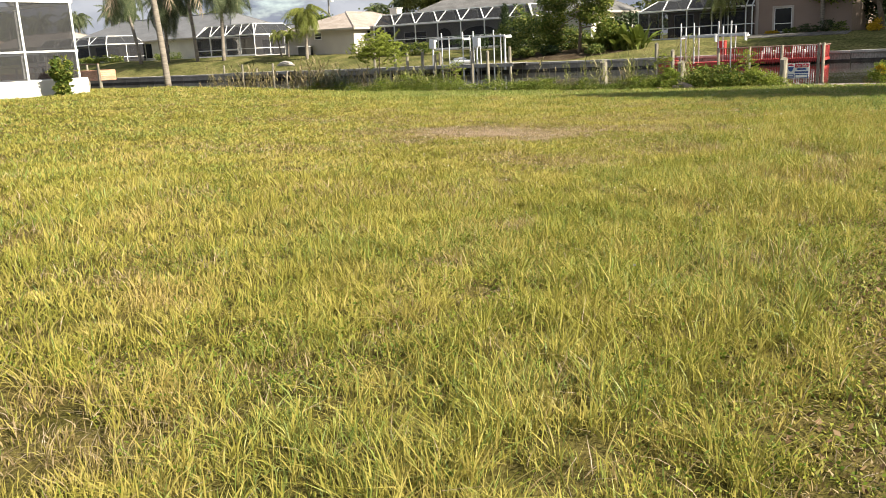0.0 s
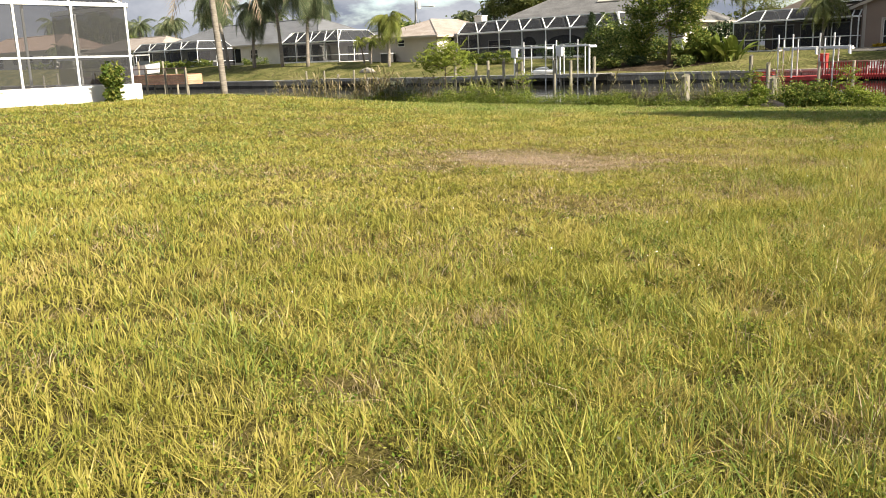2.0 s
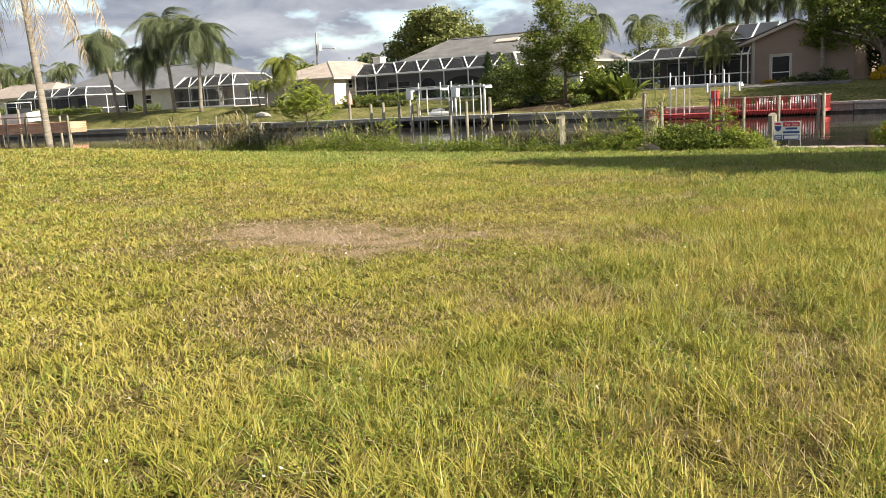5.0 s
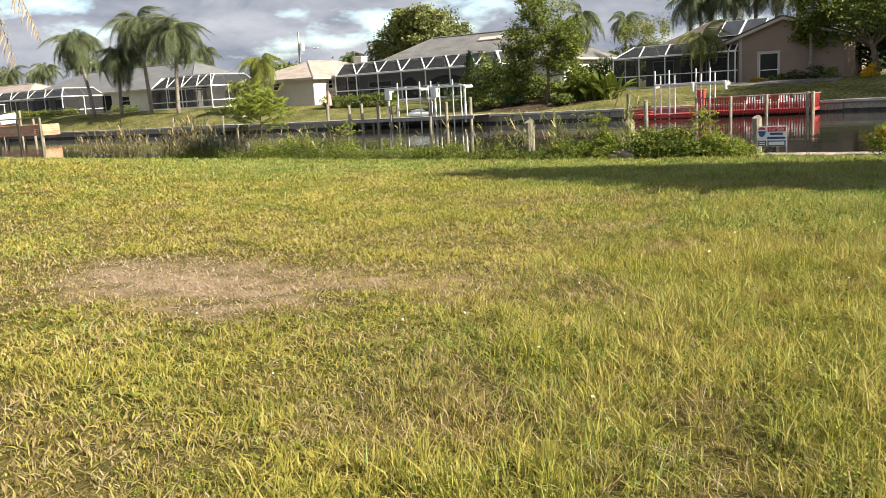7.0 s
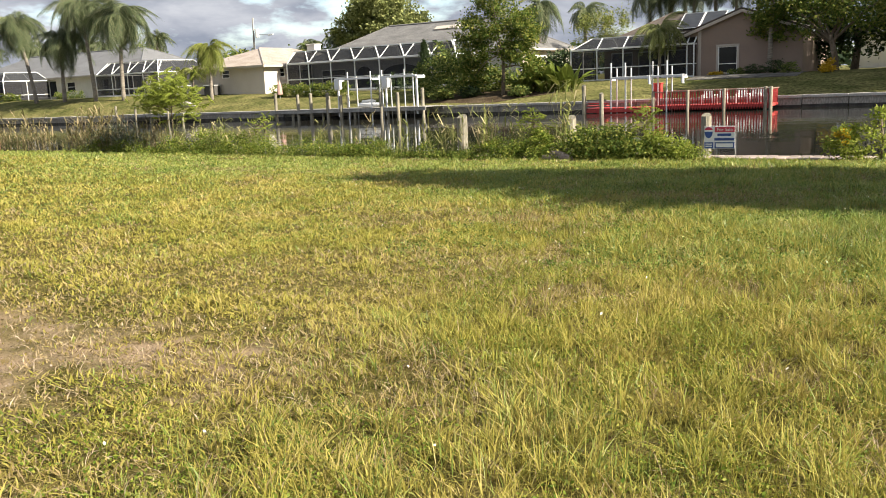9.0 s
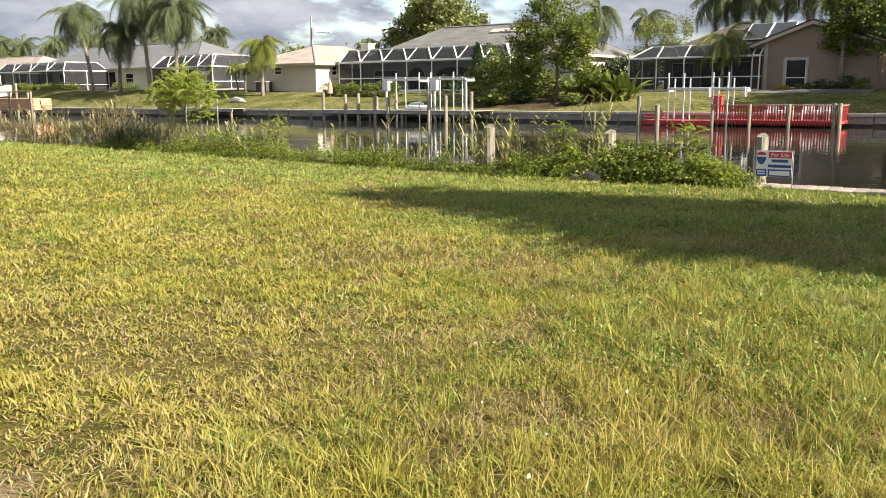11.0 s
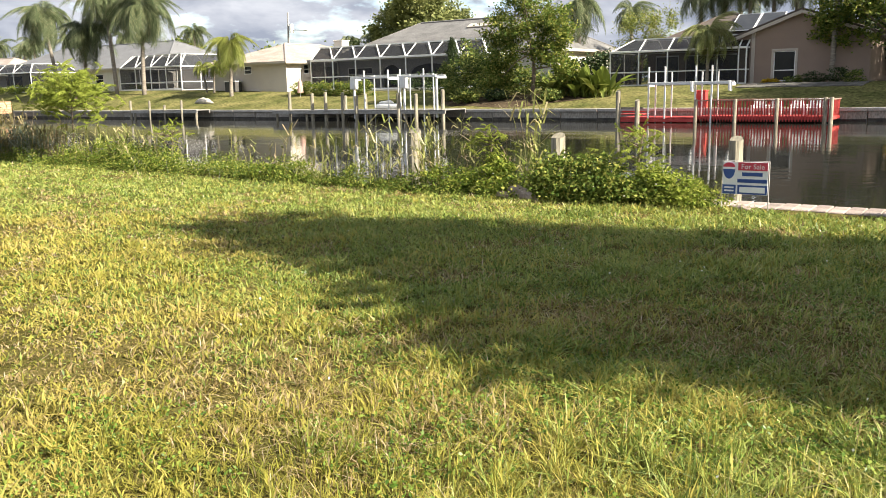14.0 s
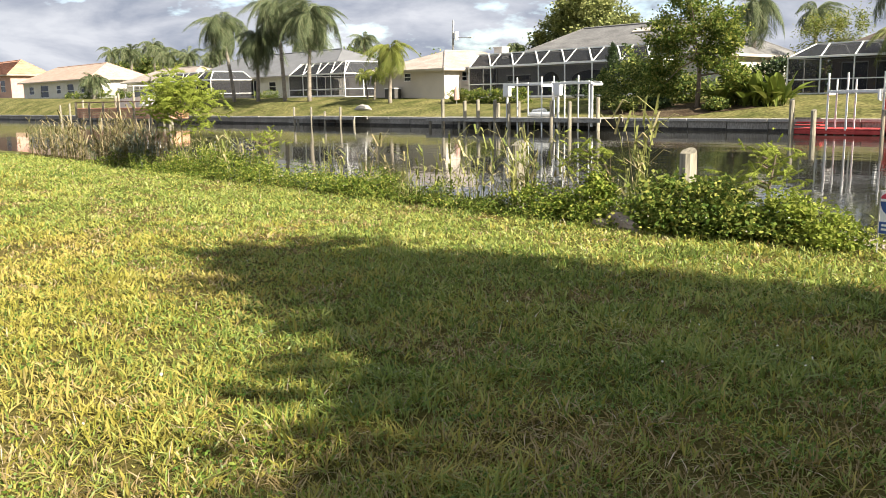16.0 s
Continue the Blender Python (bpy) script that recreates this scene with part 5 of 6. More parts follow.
palm((-32.5, 79.5, 1.2), 6.2, (0.1, 0), 3.0, 16, 0.17, "gray-green palm between two houses", "leaf_palm", group="palms across the canal", fine=84)
for x, y, h, ln in ((-25.0, 88, 7.4, 3.2), (-23.4, 89, 8.2, 3.2), (-21.0, 88, 7.6, 3.4), (-17.5, 89, 7.9, 3.2), (-14.5, 92, 9.0, 3.0), (-23.0, 93, 9.4, 3.4), (-19.4, 89, 8.4, 3.4), (-16.0, 90, 8.2, 3.0), (-12.6, 92, 9.4, 3.2), (-33.0, 92, 6.6, 2.4), (-11.0, 90, 7.6, 3.0)):
    palm((x, y, 1.25), h, (random.uniform(-0.5, 0.5), 0), ln, 18, 0.16, "palm rising behind the houses", "leaf_palm", group="palms behind the houses")
for x, y, h, ln in ((-86, 112, 7.3, 2.4), (-83, 114, 7.8, 2.2), (-80, 112, 7.5, 2.4), (-90, 116, 7.2, 2.2), (-183, 98, 10.5, 3.6), (-176, 100, 11.5, 3.8), (-170, 99, 10.0, 3.8), (-163, 97, 9.0, 3.6), (-157, 98, 8.6, 3.4), (-150, 99, 8.0, 3.2), (-189, 101, 10.8, 3.6), (-143, 97, 8.8, 3.2), (-136, 99, 9.2, 3.2), (-130, 98, 8.4, 3.0), (-124, 101, 9.0, 3.0), (-118, 100, 8.6, 3.0), (-110, 104, 9.4, 3.0), (-196, 100, 11.0, 3.6)):
    palm((x, y, far_lawn(x, y)), h - far_lawn(x, y) * 0.5, (random.uniform(-0.6, 0.6), 0), ln, 18, 0.2, "palm rising behind the houses", "leaf_palm", group="palms behind the houses")
palm((-137, 71.0, 2.2), 2.6, (0.3, 0), 3.0, 26, 0.3, "bushy palm before a white house", "leaf_palm", group="palms across the canal")

tree((-28.3, 64.0, 0.3), [((-1.9, 0, 5.2), (1.5, 1.4, 1.4)), ((0.2, 0.2, 6.7), (1.9, 1.5, 1.7)), ((-1.2, 0.2, 7.4), (1.2, 1.2, 1.2)), ((1.9, 0, 5.0), (1.1, 1.2, 1.3)), ((-0.2, -0.3, 4.3), (1.8, 1.4, 1.1)), ((-2.3, 0.3, 3.3), (1.2, 1.2, 1.2)),
     ((1.2, 0, 3.2), (1.2, 1.2, 0.9)), ((-2.6, 0, 1.7), (0.9, 1.0, 1.0)), ((2.2, 0.5, 2.0), (0.8, 1, 0.9))], (34, 70), "leaf_bush", (0.2, 0.12),
     "loose broadleaf tree with light and dark green leaves", ((0, 0, 0), (0.1, 0, 3.4)), 0.13, 9)
tree((-31.6, 67.0, 0.7), [((-1.5, 0, 1.6), (2.2, 1.4, 1.5)), ((1.2, 0, 1.0), (1.8, 1.2, 0.9)), ((-3.4, 0.4, 2.2), (1.3, 1.2, 1.7))], (30, 60), "leaf_mid", (0.26, 0.15),
     "dark dense shrubbery under the trees", None, category="shrub", group="shrubs", name="shrub")
tree((-37.3, 68.0, 0.5), [((0, 0, 0.9), (0.75, 0.75, 0.9)), ((0, 0, 2.2), (0.62, 0.62, 1.1)), ((0, 0, 3.4), (0.4, 0.4, 0.9)), ((0, 0, 4.1), (0.15, 0.15, 0.5))], (40, 70), "leaf_dark", (0.13, 0.04),
     "narrow dark columnar cypress", ((0, 0, 0), (0, 0, 3)), 0.08, 2, up=0.9)
tree((-28.2, 82.0, 1.2), [((0, 0, 4.2), (1.9, 1.6, 1.9)), ((1.8, 0, 4.6), (1.4, 1.4, 1.7)), ((0.9, 0, 2.6), (2.2, 1.5, 1.3))], (30, 60), "leaf_lime", (0.3, 0.07),
     "feathery pale green tree between houses", ((0, 0, 0), (0.3, 0, 3.0)), 0.15, 6, up=-0.4)
tree((-29.6, 77.0, 1.1), [((0, 0, 1.4), (2.6, 1.0, 1.4))], (50, 60), "leaf_dark", (0.3, 0.16), "dark hedge between two houses", None, category="hedge", group="shrubs", name="hedge")
tree((-71.8, 112, 1.6), [((0, 0, 9.2), (5.4, 5, 3.4)), ((-3.2, -1, 8.0), (4.0, 4, 2.6)), ((3.6, -1, 8.2), (3.8, 4, 2.6)), ((0.5, -2, 10.8), (4.2, 4, 1.9))], (90, 70), "leaf_olive", (0.5, 0.28),
     "big round-crowned tree behind the houses", ((0, 0, 0), (0, 0, 7)), 0.5, 8, clump=0.3)
tree((-7.2, 72.0, 1.0), [((-1.6, 0, 4.4), (2.2, 1.8, 1.7)), ((1.5, 0, 4.8), (2.4, 2, 1.9)), ((-3.2, 0.4, 5.6), (1.9, 1.7, 1.7)), ((0.2, 0.3, 6.4), (2.6, 2, 1.7)), ((4.0, 0, 4.6), (2, 2, 1.6)), ((-4.2, 0.8, 3.6), (1.4, 1.2, 1.3)), ((-4.4, 0.6, 5.2), (1.5, 1.4, 1.5))],
     (34, 70), "leaf_bush", (0.24, 0.13), "spreading dark green oak on the lawn", ((0, 0, 0), (-0.5, 0, 2.6)), 0.2, 9)
tree((-10.0, 80.0, 1.2), [((0, 0, 3.0), (2.6, 1.6, 2.4)), ((3.5, 0, 4.0), (3.0, 1.6, 3.2)), ((7.5, 0, 3.4), (3.2, 1.6, 2.8))], (50, 60), "leaf_dark", (0.36, 0.2), "dark trees behind the lawn", ((3, 0, 0), (3.3, 0, 3.0)), 0.25, 6)
tree((-7.6, 69.3, 1.0), [((0, 0, 0.4), (0.3, 0.25, 0.3)), ((0.25, 0.2, 0.6), (0.3, 0.25, 0.35))], (20, 30), "leaf_yellow", (0.16, 0.08), "yellow-leaved croton shrub on the far lawn", None, category="shrub", group="shrubs", name="shrub")
tree((-15.2, 72.4, 1.05), [((-0.1, 0, 0.25), (0.45, 0.3, 0.27))], (30, 40), "leaf_yellow", (0.13, 0.07), "low yellow-green clipped shrub under a window", None, category="shrub", group="shrubs", name="shrub")
for x, y, rx, rz, lf in ((-12.4, 71.6, 0.7, 0.35, "leaf_dark"), (-11.0, 71.0, 0.6, 0.45, "leaf_dark"), (-13.8, 72.3, 0.6, 0.25, "leaf_mid"), (-9.9, 70.4, 0.5, 0.4, "leaf_mid")):
    tree((x, y, far_lawn(x, y) - 0.05), [((0, 0, rz), (rx, 0.4, rz))], (24, 36), lf, (0.12, 0.07), "small rounded garden shrub beside a house", None, category="shrub", group="shrubs", name="shrub")
bed = Geo()
ring_ = [(-30.2 + 5.4 * math.cos(a) * (1 + 0.12 * math.sin(3 * a)), 63.9 + 2.3 * math.sin(a) * (1 + 0.15 * math.cos(5 * a))) for a in (2 * math.pi * k / 28 for k in range(28))]
bed.add([(x, y, far_lawn(x, y) + 0.02) for x, y in ring_] + [(-30.2 + (x + 30.2) * 0.6, 63.9 + (y - 63.9) * 0.6, far_lawn(-30.2 + (x + 30.2) * 0.6, 63.9 + (y - 63.9) * 0.6) + 0.09) for x, y in ring_] + [(-30.2, 63.9, far_lawn(-30.2, 63.9) + 0.12)],
        [(k, (k + 1) % 28, 28 + (k + 1) % 28, 28 + k) for k in range(28)] + [(28 + k, 28 + (k + 1) % 28, 56) for k in range(28)])
single("planting_bed", bed, M["mulch"], "dark leaf-littered planting bed under the trees", "planting bed", smooth=True)
for x, y, rx, rz, lf in ((-34.6, 63.6, 1.3, 0.8, "leaf_mid"), (-32.6, 62.6, 0.9, 0.55, "leaf_mid"), (-30.6, 63.4, 0.7, 0.45, "leaf_dark"), (-35.9, 65.0, 1.2, 1.3, "leaf_mid"), (-26.6, 63.2, 0.6, 0.4, "leaf_mid"), (-33.4, 65.2, 1.6, 1.6, "leaf_mid")):
    tree((x, y, far_lawn(x, y) - 0.05), [((0, 0, rz), (rx, 0.7, rz)), ((0.3 * rx, 0, rz * 1.3), (rx * 0.6, 0.5, rz * 0.7))], (30, 36), lf, (0.17, 0.1), "leafy shrub in the planting bed on the bank", None, category="shrub", group="shrubs", name="shrub")
tree((-49.0, 67.0, 0.75), [((x, 0, 0.75), (0.9, 0.55, 0.62)) for x in (-3.2, -2, -0.8, 0.4, 1.6, 2.8, 4.0)], (26, 46), "leaf_bush", (0.14, 0.08), "clipped green hedge before a pool cage", None, category="hedge", group="shrubs", name="hedge")
for x0, x1, y, h, lf in ((-108, -92, 68.2, 0.5, "leaf_bush"), (-89, -83, 70.5, 0.45, "leaf_mid"), (-80, -76, 70.3, 0.4, "leaf_mid"), (-150, -120, 71.5, 0.6, "leaf_mid"), (-43, -38.5, 69.5, 0.7, "leaf_dark")):
    k = int((x1 - x0) / 1.3)
    tree(((x0 + x1) / 2, y, far_lawn((x0 + x1) / 2, y) - 0.1), [((x0 + 1.3 * i - (x0 + x1) / 2, random.uniform(-0.3, 0.3), h), (random.uniform(0.4, 0.9), 0.5, h * random.uniform(0.7, 1.4))) for i in range(k)],
         (16, 30), lf, (0.16, 0.09), "row of garden shrubs along a house", None, category="shrub", group="shrubs", name="shrub")


def banana(at, n, h, label):
    t = thing("banana_clump", at, label, "shrub", "shrubs")
    for i in range(n):
        a, d = random.uniform(0, 6.28), random.uniform(0.15, 1.25)
        bx, by = random.uniform(-2.3, 2.3), random.uniform(-0.7, 0.7)
        L = h * random.uniform(0.4, 0.85)
        g = Geo()
        rib = [Vector((bx + math.cos(a) * L * s * (0.25 + 0.6 * d * s), by + math.sin(a) * L * s * (0.25 + 0.6 * d * s), L * (1.05 * s - 0.45 * d * s * s) + 0.05)) for s in (0, 0.3, 0.5, 0.65, 0.8, 0.92, 1.0)]
        sd = Vector((-math.sin(a), math.cos(a), 0))
        wd = [0.03, 0.05, 0.17, 0.23, 0.20, 0.11, 0.01]
        v = []
        for p, w in zip(rib, wd):
            v += [p - sd * w + Vector((0, 0, w * 0.4)), p, p + sd * w + Vector((0, 0, w * 0.4))]
        g.add(v, [f for k in range(6) for f in ((3 * k, 3 * k + 1, 3 * k + 4, 3 * k + 3), (3 * k + 1, 3 * k + 2, 3 * k + 5, 3 * k + 4))])
        part("leaf", g, M["leaf_bush" if i % 3 else "leaf_lime"], t)
    return t


patio = thing("patio", (-12.4, 69.0, 0), "mottled gray paving between the house and the deck", "patio")
for i in range(8):
    for k in range(3):
        x, y = -3.4 + 0.9 * i, -0.4 + 1.4 * k
        dz = random.uniform(-0.02, 0.03)
        za, zb = far_lawn(-12.4 + x, 69.0 + y - 0.68), far_lawn(-12.4 + x, 69.0 + y + 0.68)
        part("paving_slab", Geo().slab([(x - 0.43, y - 0.68, za + 0.04 + dz), (x + 0.43, y - 0.68, za + 0.04 + dz), (x + 0.43, y + 0.68, zb + 0.04 + dz), (x - 0.43, y + 0.68, zb + 0.04 + dz)], 0.1), M["patio"], patio)
banana((-25.5, 65.2, 0.35), 150, 3.1, "clump of large-leaved banana-like plants on the bank")
tree((-27.0, 65.6, 0.45), [((0, 0, 0.6), (0.9, 0.5, 0.6)), ((0.9, 0.6, 1.1), (0.7, 0.5, 0.8))], (24, 40), "leaf_yellow", (0.18, 0.08), "yellowing shrub beside the bank", None, category="shrub", group="shrubs", name="shrub")
umb = thing("garden_umbrella", (-51.6, 66.4, far_lawn(-51.6, 66.4)), "folded salmon-pink garden umbrella standing by a hedge", "umbrella")
part("canopy", Geo().tube([(0, 0, 0.3), (0, 0, 0.5), (0, 0, 1.2), (0, 0, 1.5)], [0.28, 0.26, 0.16, 0.03], 9), M["salmon"], umb)
part("pole", Geo().tube([(0, 0, 0), (0, 0, 1.6)], [0.03, 0.03], 6), M["white_frame"], umb)
rock = thing("rock", (-60.0, 63.2, far_lawn(-60, 63.2)), "low pale limestone boulder at the lawn's edge", "rock", "rocks")
part("stone", Geo().tube([(-1.2, 0, 0.0), (-0.8, 0.1, 0.12), (0, 0, 0.2), (0.7, -0.1, 0.14), (1.2, 0, 0.0)], [0.05, 0.22, 0.3, 0.25, 0.04], 8), M["stone"], rock)
h7 = thing("house", (-8.0, 92, 0), "pale house behind trees", "house", "houses across the canal")
plain_body(h7, 24, 10, 0.6, 4.2, M["white_wall"], [(3, 5, 2.0, 3.4)])
window(h7, 3, 5, 2.0, 3.4)
hip_roof(h7, 0, 24, 0, 10, 4.25, 6.6, M["shingle_gray"])
for x, y, z, w in ((-118, 108, 9.2, 4.5), (-81, 108, 7.2, 3.2), (-99, 112, 7.4, 3.5), (-205, 110, 12.5, 9.0), (-184, 108, 10.5, 6.0), (-52, 104, 4.5, 4.0)):
    tree((x, y, 2.0), [((0, 0, z - 3.6), (w, 3, 2.2)), ((-0.6 * w, 0, z - 4.6), (w * 0.6, 3, 2.0)), ((0.6 * w, 0, z - 4.4), (w * 0.6, 3, 2.0))], (50, 50), "leaf_mid", (0.6, 0.34), "dark leafy tree rising behind the roofs", ((0, 0, 0), (0, 0, max(1.0, z - 5))), 0.3, 6, group="trees behind the houses")
belt = []
for i in range(230):
    x = -420 + i * 2.6 + random.uniform(-1, 1)
    belt.append(((x, 150 + random.uniform(-8, 8), random.uniform(2.0, 4.6)), (random.uniform(2, 4), 3, random.uniform(2, 4))))
single("far_woods", leaf_mesh("far_woods", crown_points(belt, (12, 16), 0.6), 1.1, 0.7, M["leaf_dark"]), None, "distant belt of dark trees behind the houses", "trees", "", "stuff")

# trees beyond the right edge of view, added to shade lawn and house
for x, y, s in ((4.2, 64.9, 1.75), (6.0, 69.6, 1.5), (9.5, 66.8, 2.0), (11.0, 72.0, 2.0), (15, 67, 2.4), (6.0, 76.0, 1.8)):
    tree((x, y, far_lawn(x, y)), [((-1.2 * s, 0, 4.4 * s), (2.4 * s, 2.2 * s, 1.7 * s)), ((1.4 * s, 0.3, 4.8 * s), (2.3 * s, 2.2 * s, 1.8 * s)), ((0, 0, 6.0 * s), (2.2 * s, 2.0 * s, 1.4 * s))], (44, 50), "leaf_mid", (0.42, 0.28),
         "broadleaf tree out of view, added to shade the far lawn", ((0, 0, 0), (0.2, 0, 3.0 * s)), 0.25, 6)

# ---- plants beside the lot ----
near_palm = palm((-22.62, 18.33, 0.42), 7.4, (-1.0, 0.2), 4.8, 14, 0.088, "tall pale-trunked palm with hanging brown fronds", "leaf_palm", dead=0, leaflet=0.55, group="palms beside the lot", up=(0.9, 1.3), low=0.75)
for a, dip in ((-0.6, 0.15), (-0.35, 0.4), (-0.1, 0.2), (0.1, 0.45), (0.35, 0.25), (2.6, 0.4), (3.7, 0.3)):
    f = new("dead_frond", FRONDS[(4.8, "leaf_palm")][3])
    f.parent = near_palm
    f.matrix_basis = Matrix.Translation((-1.0, 0.2, 7.4)) @ Matrix.Rotation(a, 4, "Z") @ Matrix.Rotation(dip - 0.1, 4, "Y") @ Matrix.Rotation(random.uniform(-0.3, 0.3), 4, "X") @ Matrix.Scale(1.15, 4)
tree((-22.4, 14.25, 0.5), [((0, 0, 0.35), (0.22, 0.22, 0.35)), ((0.03, 0, 0.85), (0.30, 0.30, 0.35))], (30, 26), "leaf_bush", (0.14, 0.08), "small leafy shrub against the white knee wall", ((0, 0, 0), (0, 0, 0.6)), 0.03, 4, category="shrub", group="shrubs", name="shrub")
tree((-22.4, 10.3, 0.65), [((0, 0, 0.8), (0.35, 0.4, 0.4)), ((0.1, 0, 0.4), (0.4, 0.4, 0.35))], (26, 26), "leaf_lime", (0.3, 0.05), "spiky yellow-green shrub beside the knee wall", ((0, 0, 0), (0, 0, 0.6)), 0.04, 4, category="shrub", group="shrubs", name="shrub")
# the tree whose shade lies on the lot
tree((4.5, 20.1, 0.0), [((0, 0.9, 6.5), (2.2, 1.5, 2.0)), ((-0.3, 0.6, 5.4), (2.0, 1.6, 1.4)), ((0.6, -0.4, 5.2), (1.8, 1.7, 1.2)), ((0.8, 1.1, 7.0), (1.6, 1.2, 1.4)), ((-0.2, -0.7, 4.2), (2.0, 1.6, 1.1)), ((2.6, 0.1, 5.0), (2.0, 2.2, 1.5)),
                        ((0.6, 1.9, 4.9), (1.8, 1.2, 1.1)), ((0.9, 1.7, 3.8), (2.0, 1.4, 1.0))],
     (60, 60), "leaf_mid", (0.26, 0.17), "dense broadleaf tree out of view beside the lot", ((0, 0, 0), (0, 0, 3.6)), 0.2, 9, clump=0.42)
# a second unseen tree, added to hold back sky light from the right
tree((9.5, 20.4, 0.0), [((0, 0, 4.4), (3.0, 2.6, 2.6)), ((2, 0.2, 3.0), (3.0, 2.4, 2.0)), ((-1.6, 0, 2.8), (2.0, 2.4, 1.6))], (50, 60), "leaf_mid", (0.26, 0.17), "dense broadleaf tree out of view beside the lot", ((0, 0, 0), (0, 0, 3.0)), 0.2, 6, clump=0.42)


# ---- weeds along the near bank ----
def bush(x, y, z, blobs, per, leaf, size, label, stem=0.0):
    t = tree((x, y, z), blobs, per, leaf, size, label, ((0, 0, -0.05), (0, 0, stem)) if stem else None, 0.02, 5, category="shrub", group="bank shrubs", name="shrub", clump=0.5)
    return t


bush(-5.85, 24.75, -0.1, [((-0.4, 0, 0.34), (0.42, 0.36, 0.30)), ((0.15, 0, 0.34), (0.42, 0.36, 0.30)), ((-0.05, -0.15, 0.18), (0.65, 0.35, 0.22)), ((0.7, -0.05, 0.18), (0.42, 0.32, 0.2))], (60, 50), "leaf_bush", (0.066, 0.04), "dense glossy green shrub on the bank", 0.3)
bush(-4.75, 24.8, -0.1, [((-0.1, 0, 0.35), (0.3, 0.25, 0.22)), ((0.15, -0.1, 0.25), (0.35, 0.25, 0.2)), ((0.45, -0.15, 0.14), (0.35, 0.25, 0.15))], (34, 34), "leaf_bright", (0.06, 0.03), "yellow-green weed on the bank", 0.4)
bush(-7.5, 24.75, -0.1, [((0.0, 0, 0.22), (0.45, 0.3, 0.22)), ((-0.6, -0.05, 0.2), (0.5, 0.3, 0.2)), ((0.2, 0, 0.42), (0.25, 0.22, 0.2))], (44, 44), "leaf_sun", (0.052, 0.026), "low mound of leafy weeds on the bank", 0.3)
bush(-11.7, 24.75, -0.1, [((0, 0, 0.2), (0.5, 0.32, 0.2)), ((-0.7, 0, 0.16), (0.45, 0.3, 0.17))], (40, 40), "leaf_sun", (0.05, 0.026), "low mound of leafy weeds on the bank", 0.2)
SPRAY = [frond_mesh(0.36, 0.2, d, 0.085, 22, M["leaf_bright"], 0.016) for d in (0.15, 0.3, 0.4)]


def sapling(at, height, spread, n, label):
    """A thin stem with layers of feathery compound leaves."""
    t = thing("sapling", at, label, "sapling", "bank shrubs")
    stem = part("stem", Geo().tube([(0, 0, -0.1), (0.03, 0, height * 0.5), (0.1, 0, height * 0.95)], [0.022, 0.016, 0.006], 6), M["bark"], t)
    ends = []
    for k in range(13):
        z, a = height * random.uniform(0.5, 0.92), k * 2.4 + random.uniform(-0.4, 0.4)
        ln = spread * random.uniform(0.45, 0.8) * (1.25 - 0.6 * z / height)
        e = Vector((math.cos(a) * ln, math.sin(a) * ln * 0.6, z + 0.25 * ln))
        part("branch", Geo().tube([(0.03, 0, z), e * 0.5 + Vector((0, 0, z * 0.5 + 0.02)), e], [0.01, 0.008, 0.003], 5), M["bark"], stem)
        ends += [e, e * 0.7 + Vector((0, 0, z * 0.3))]
    ends += [Vector((0.1, 0, height * 0.95))] * 4
    for i in range(n):
        p = ends[i % len(ends)]
        f = new("compound_leaf", SPRAY[i % 3])
        f.parent = t
        f.matrix_basis = Matrix.Translation(p + Vector((random.gauss(0, 0.12), random.gauss(0, 0.12), random.gauss(0, 0.10))) * height) @ Matrix.Rotation(random.uniform(0, 6.28), 4, "Z") @ Matrix.Rotation(random.uniform(-1.0, 0.35), 4, "Y") @ Matrix.Rotation(random.uniform(-0.7, 0.7), 4, "X") @ Matrix.Scale(random.uniform(0.55, 1.1) * min(1.0, 0.2 + 0.4 * height), 4)
    return t


sapling((-18.6, 24.9, -0.08), 1.95, 1.35, 540, "feathery yellow-green sapling on the bank")
sapling((-15.3, 25.0, -0.1), 0.95, 0.7, 70, "feathery yellow-green sapling on the bank")
sapling((-7.6, 24.95, -0.1), 0.95, 0.42, 95, "feathery fern-leaved weed on the bank")
sapling((-5.15, 24.85, -0.1), 1.0, 0.36, 100, "feathery yellow-green weed on the bank")
bush(-16.0, 24.85, -0.1, [((0.5, 0, 0.25), (0.6, 0.35, 0.26)), ((-0.3, 0, 0.3), (0.6, 0.4, 0.32)), ((-1.2, 0, 0.33), (0.6, 0.4, 0.36)), ((-2.0, 0, 0.25), (0.6, 0.4, 0.28))], (40, 40), "leaf_sun", (0.06, 0.026), "yellow-green tangle of leafy weeds on the bank", 0.4)
bush(-1.5, 24.75, -0.1, [((0, 0, 0.35), (0.28, 0.25, 0.25)), ((0.1, 0, 0.2), (0.4, 0.3, 0.2))], (26, 30), "leaf_bright", (0.07, 0.035), "small yellow-green weed at the seawall", 0.4)
bush(-1.55, 24.7, -0.1, [((0, 0, 0.42), (0.16, 0.16, 0.16))], (16, 16), "leaf_yellow", (0.06, 0.04), "cluster of yellow flowers at the seawall", 0.4)
bush(-0.95, 24.85, -0.1, [((0, 0, 0.8), (0.2, 0.2, 0.16)), ((-0.2, 0, 0.5), (0.22, 0.2, 0.16)), ((0.1, 0, 0.2), (0.3, 0.25, 0.18))], (12, 22), "leaf_bright", (0.08, 0.035), "leafy upright weed at the seawall", 0.7)
pts = []
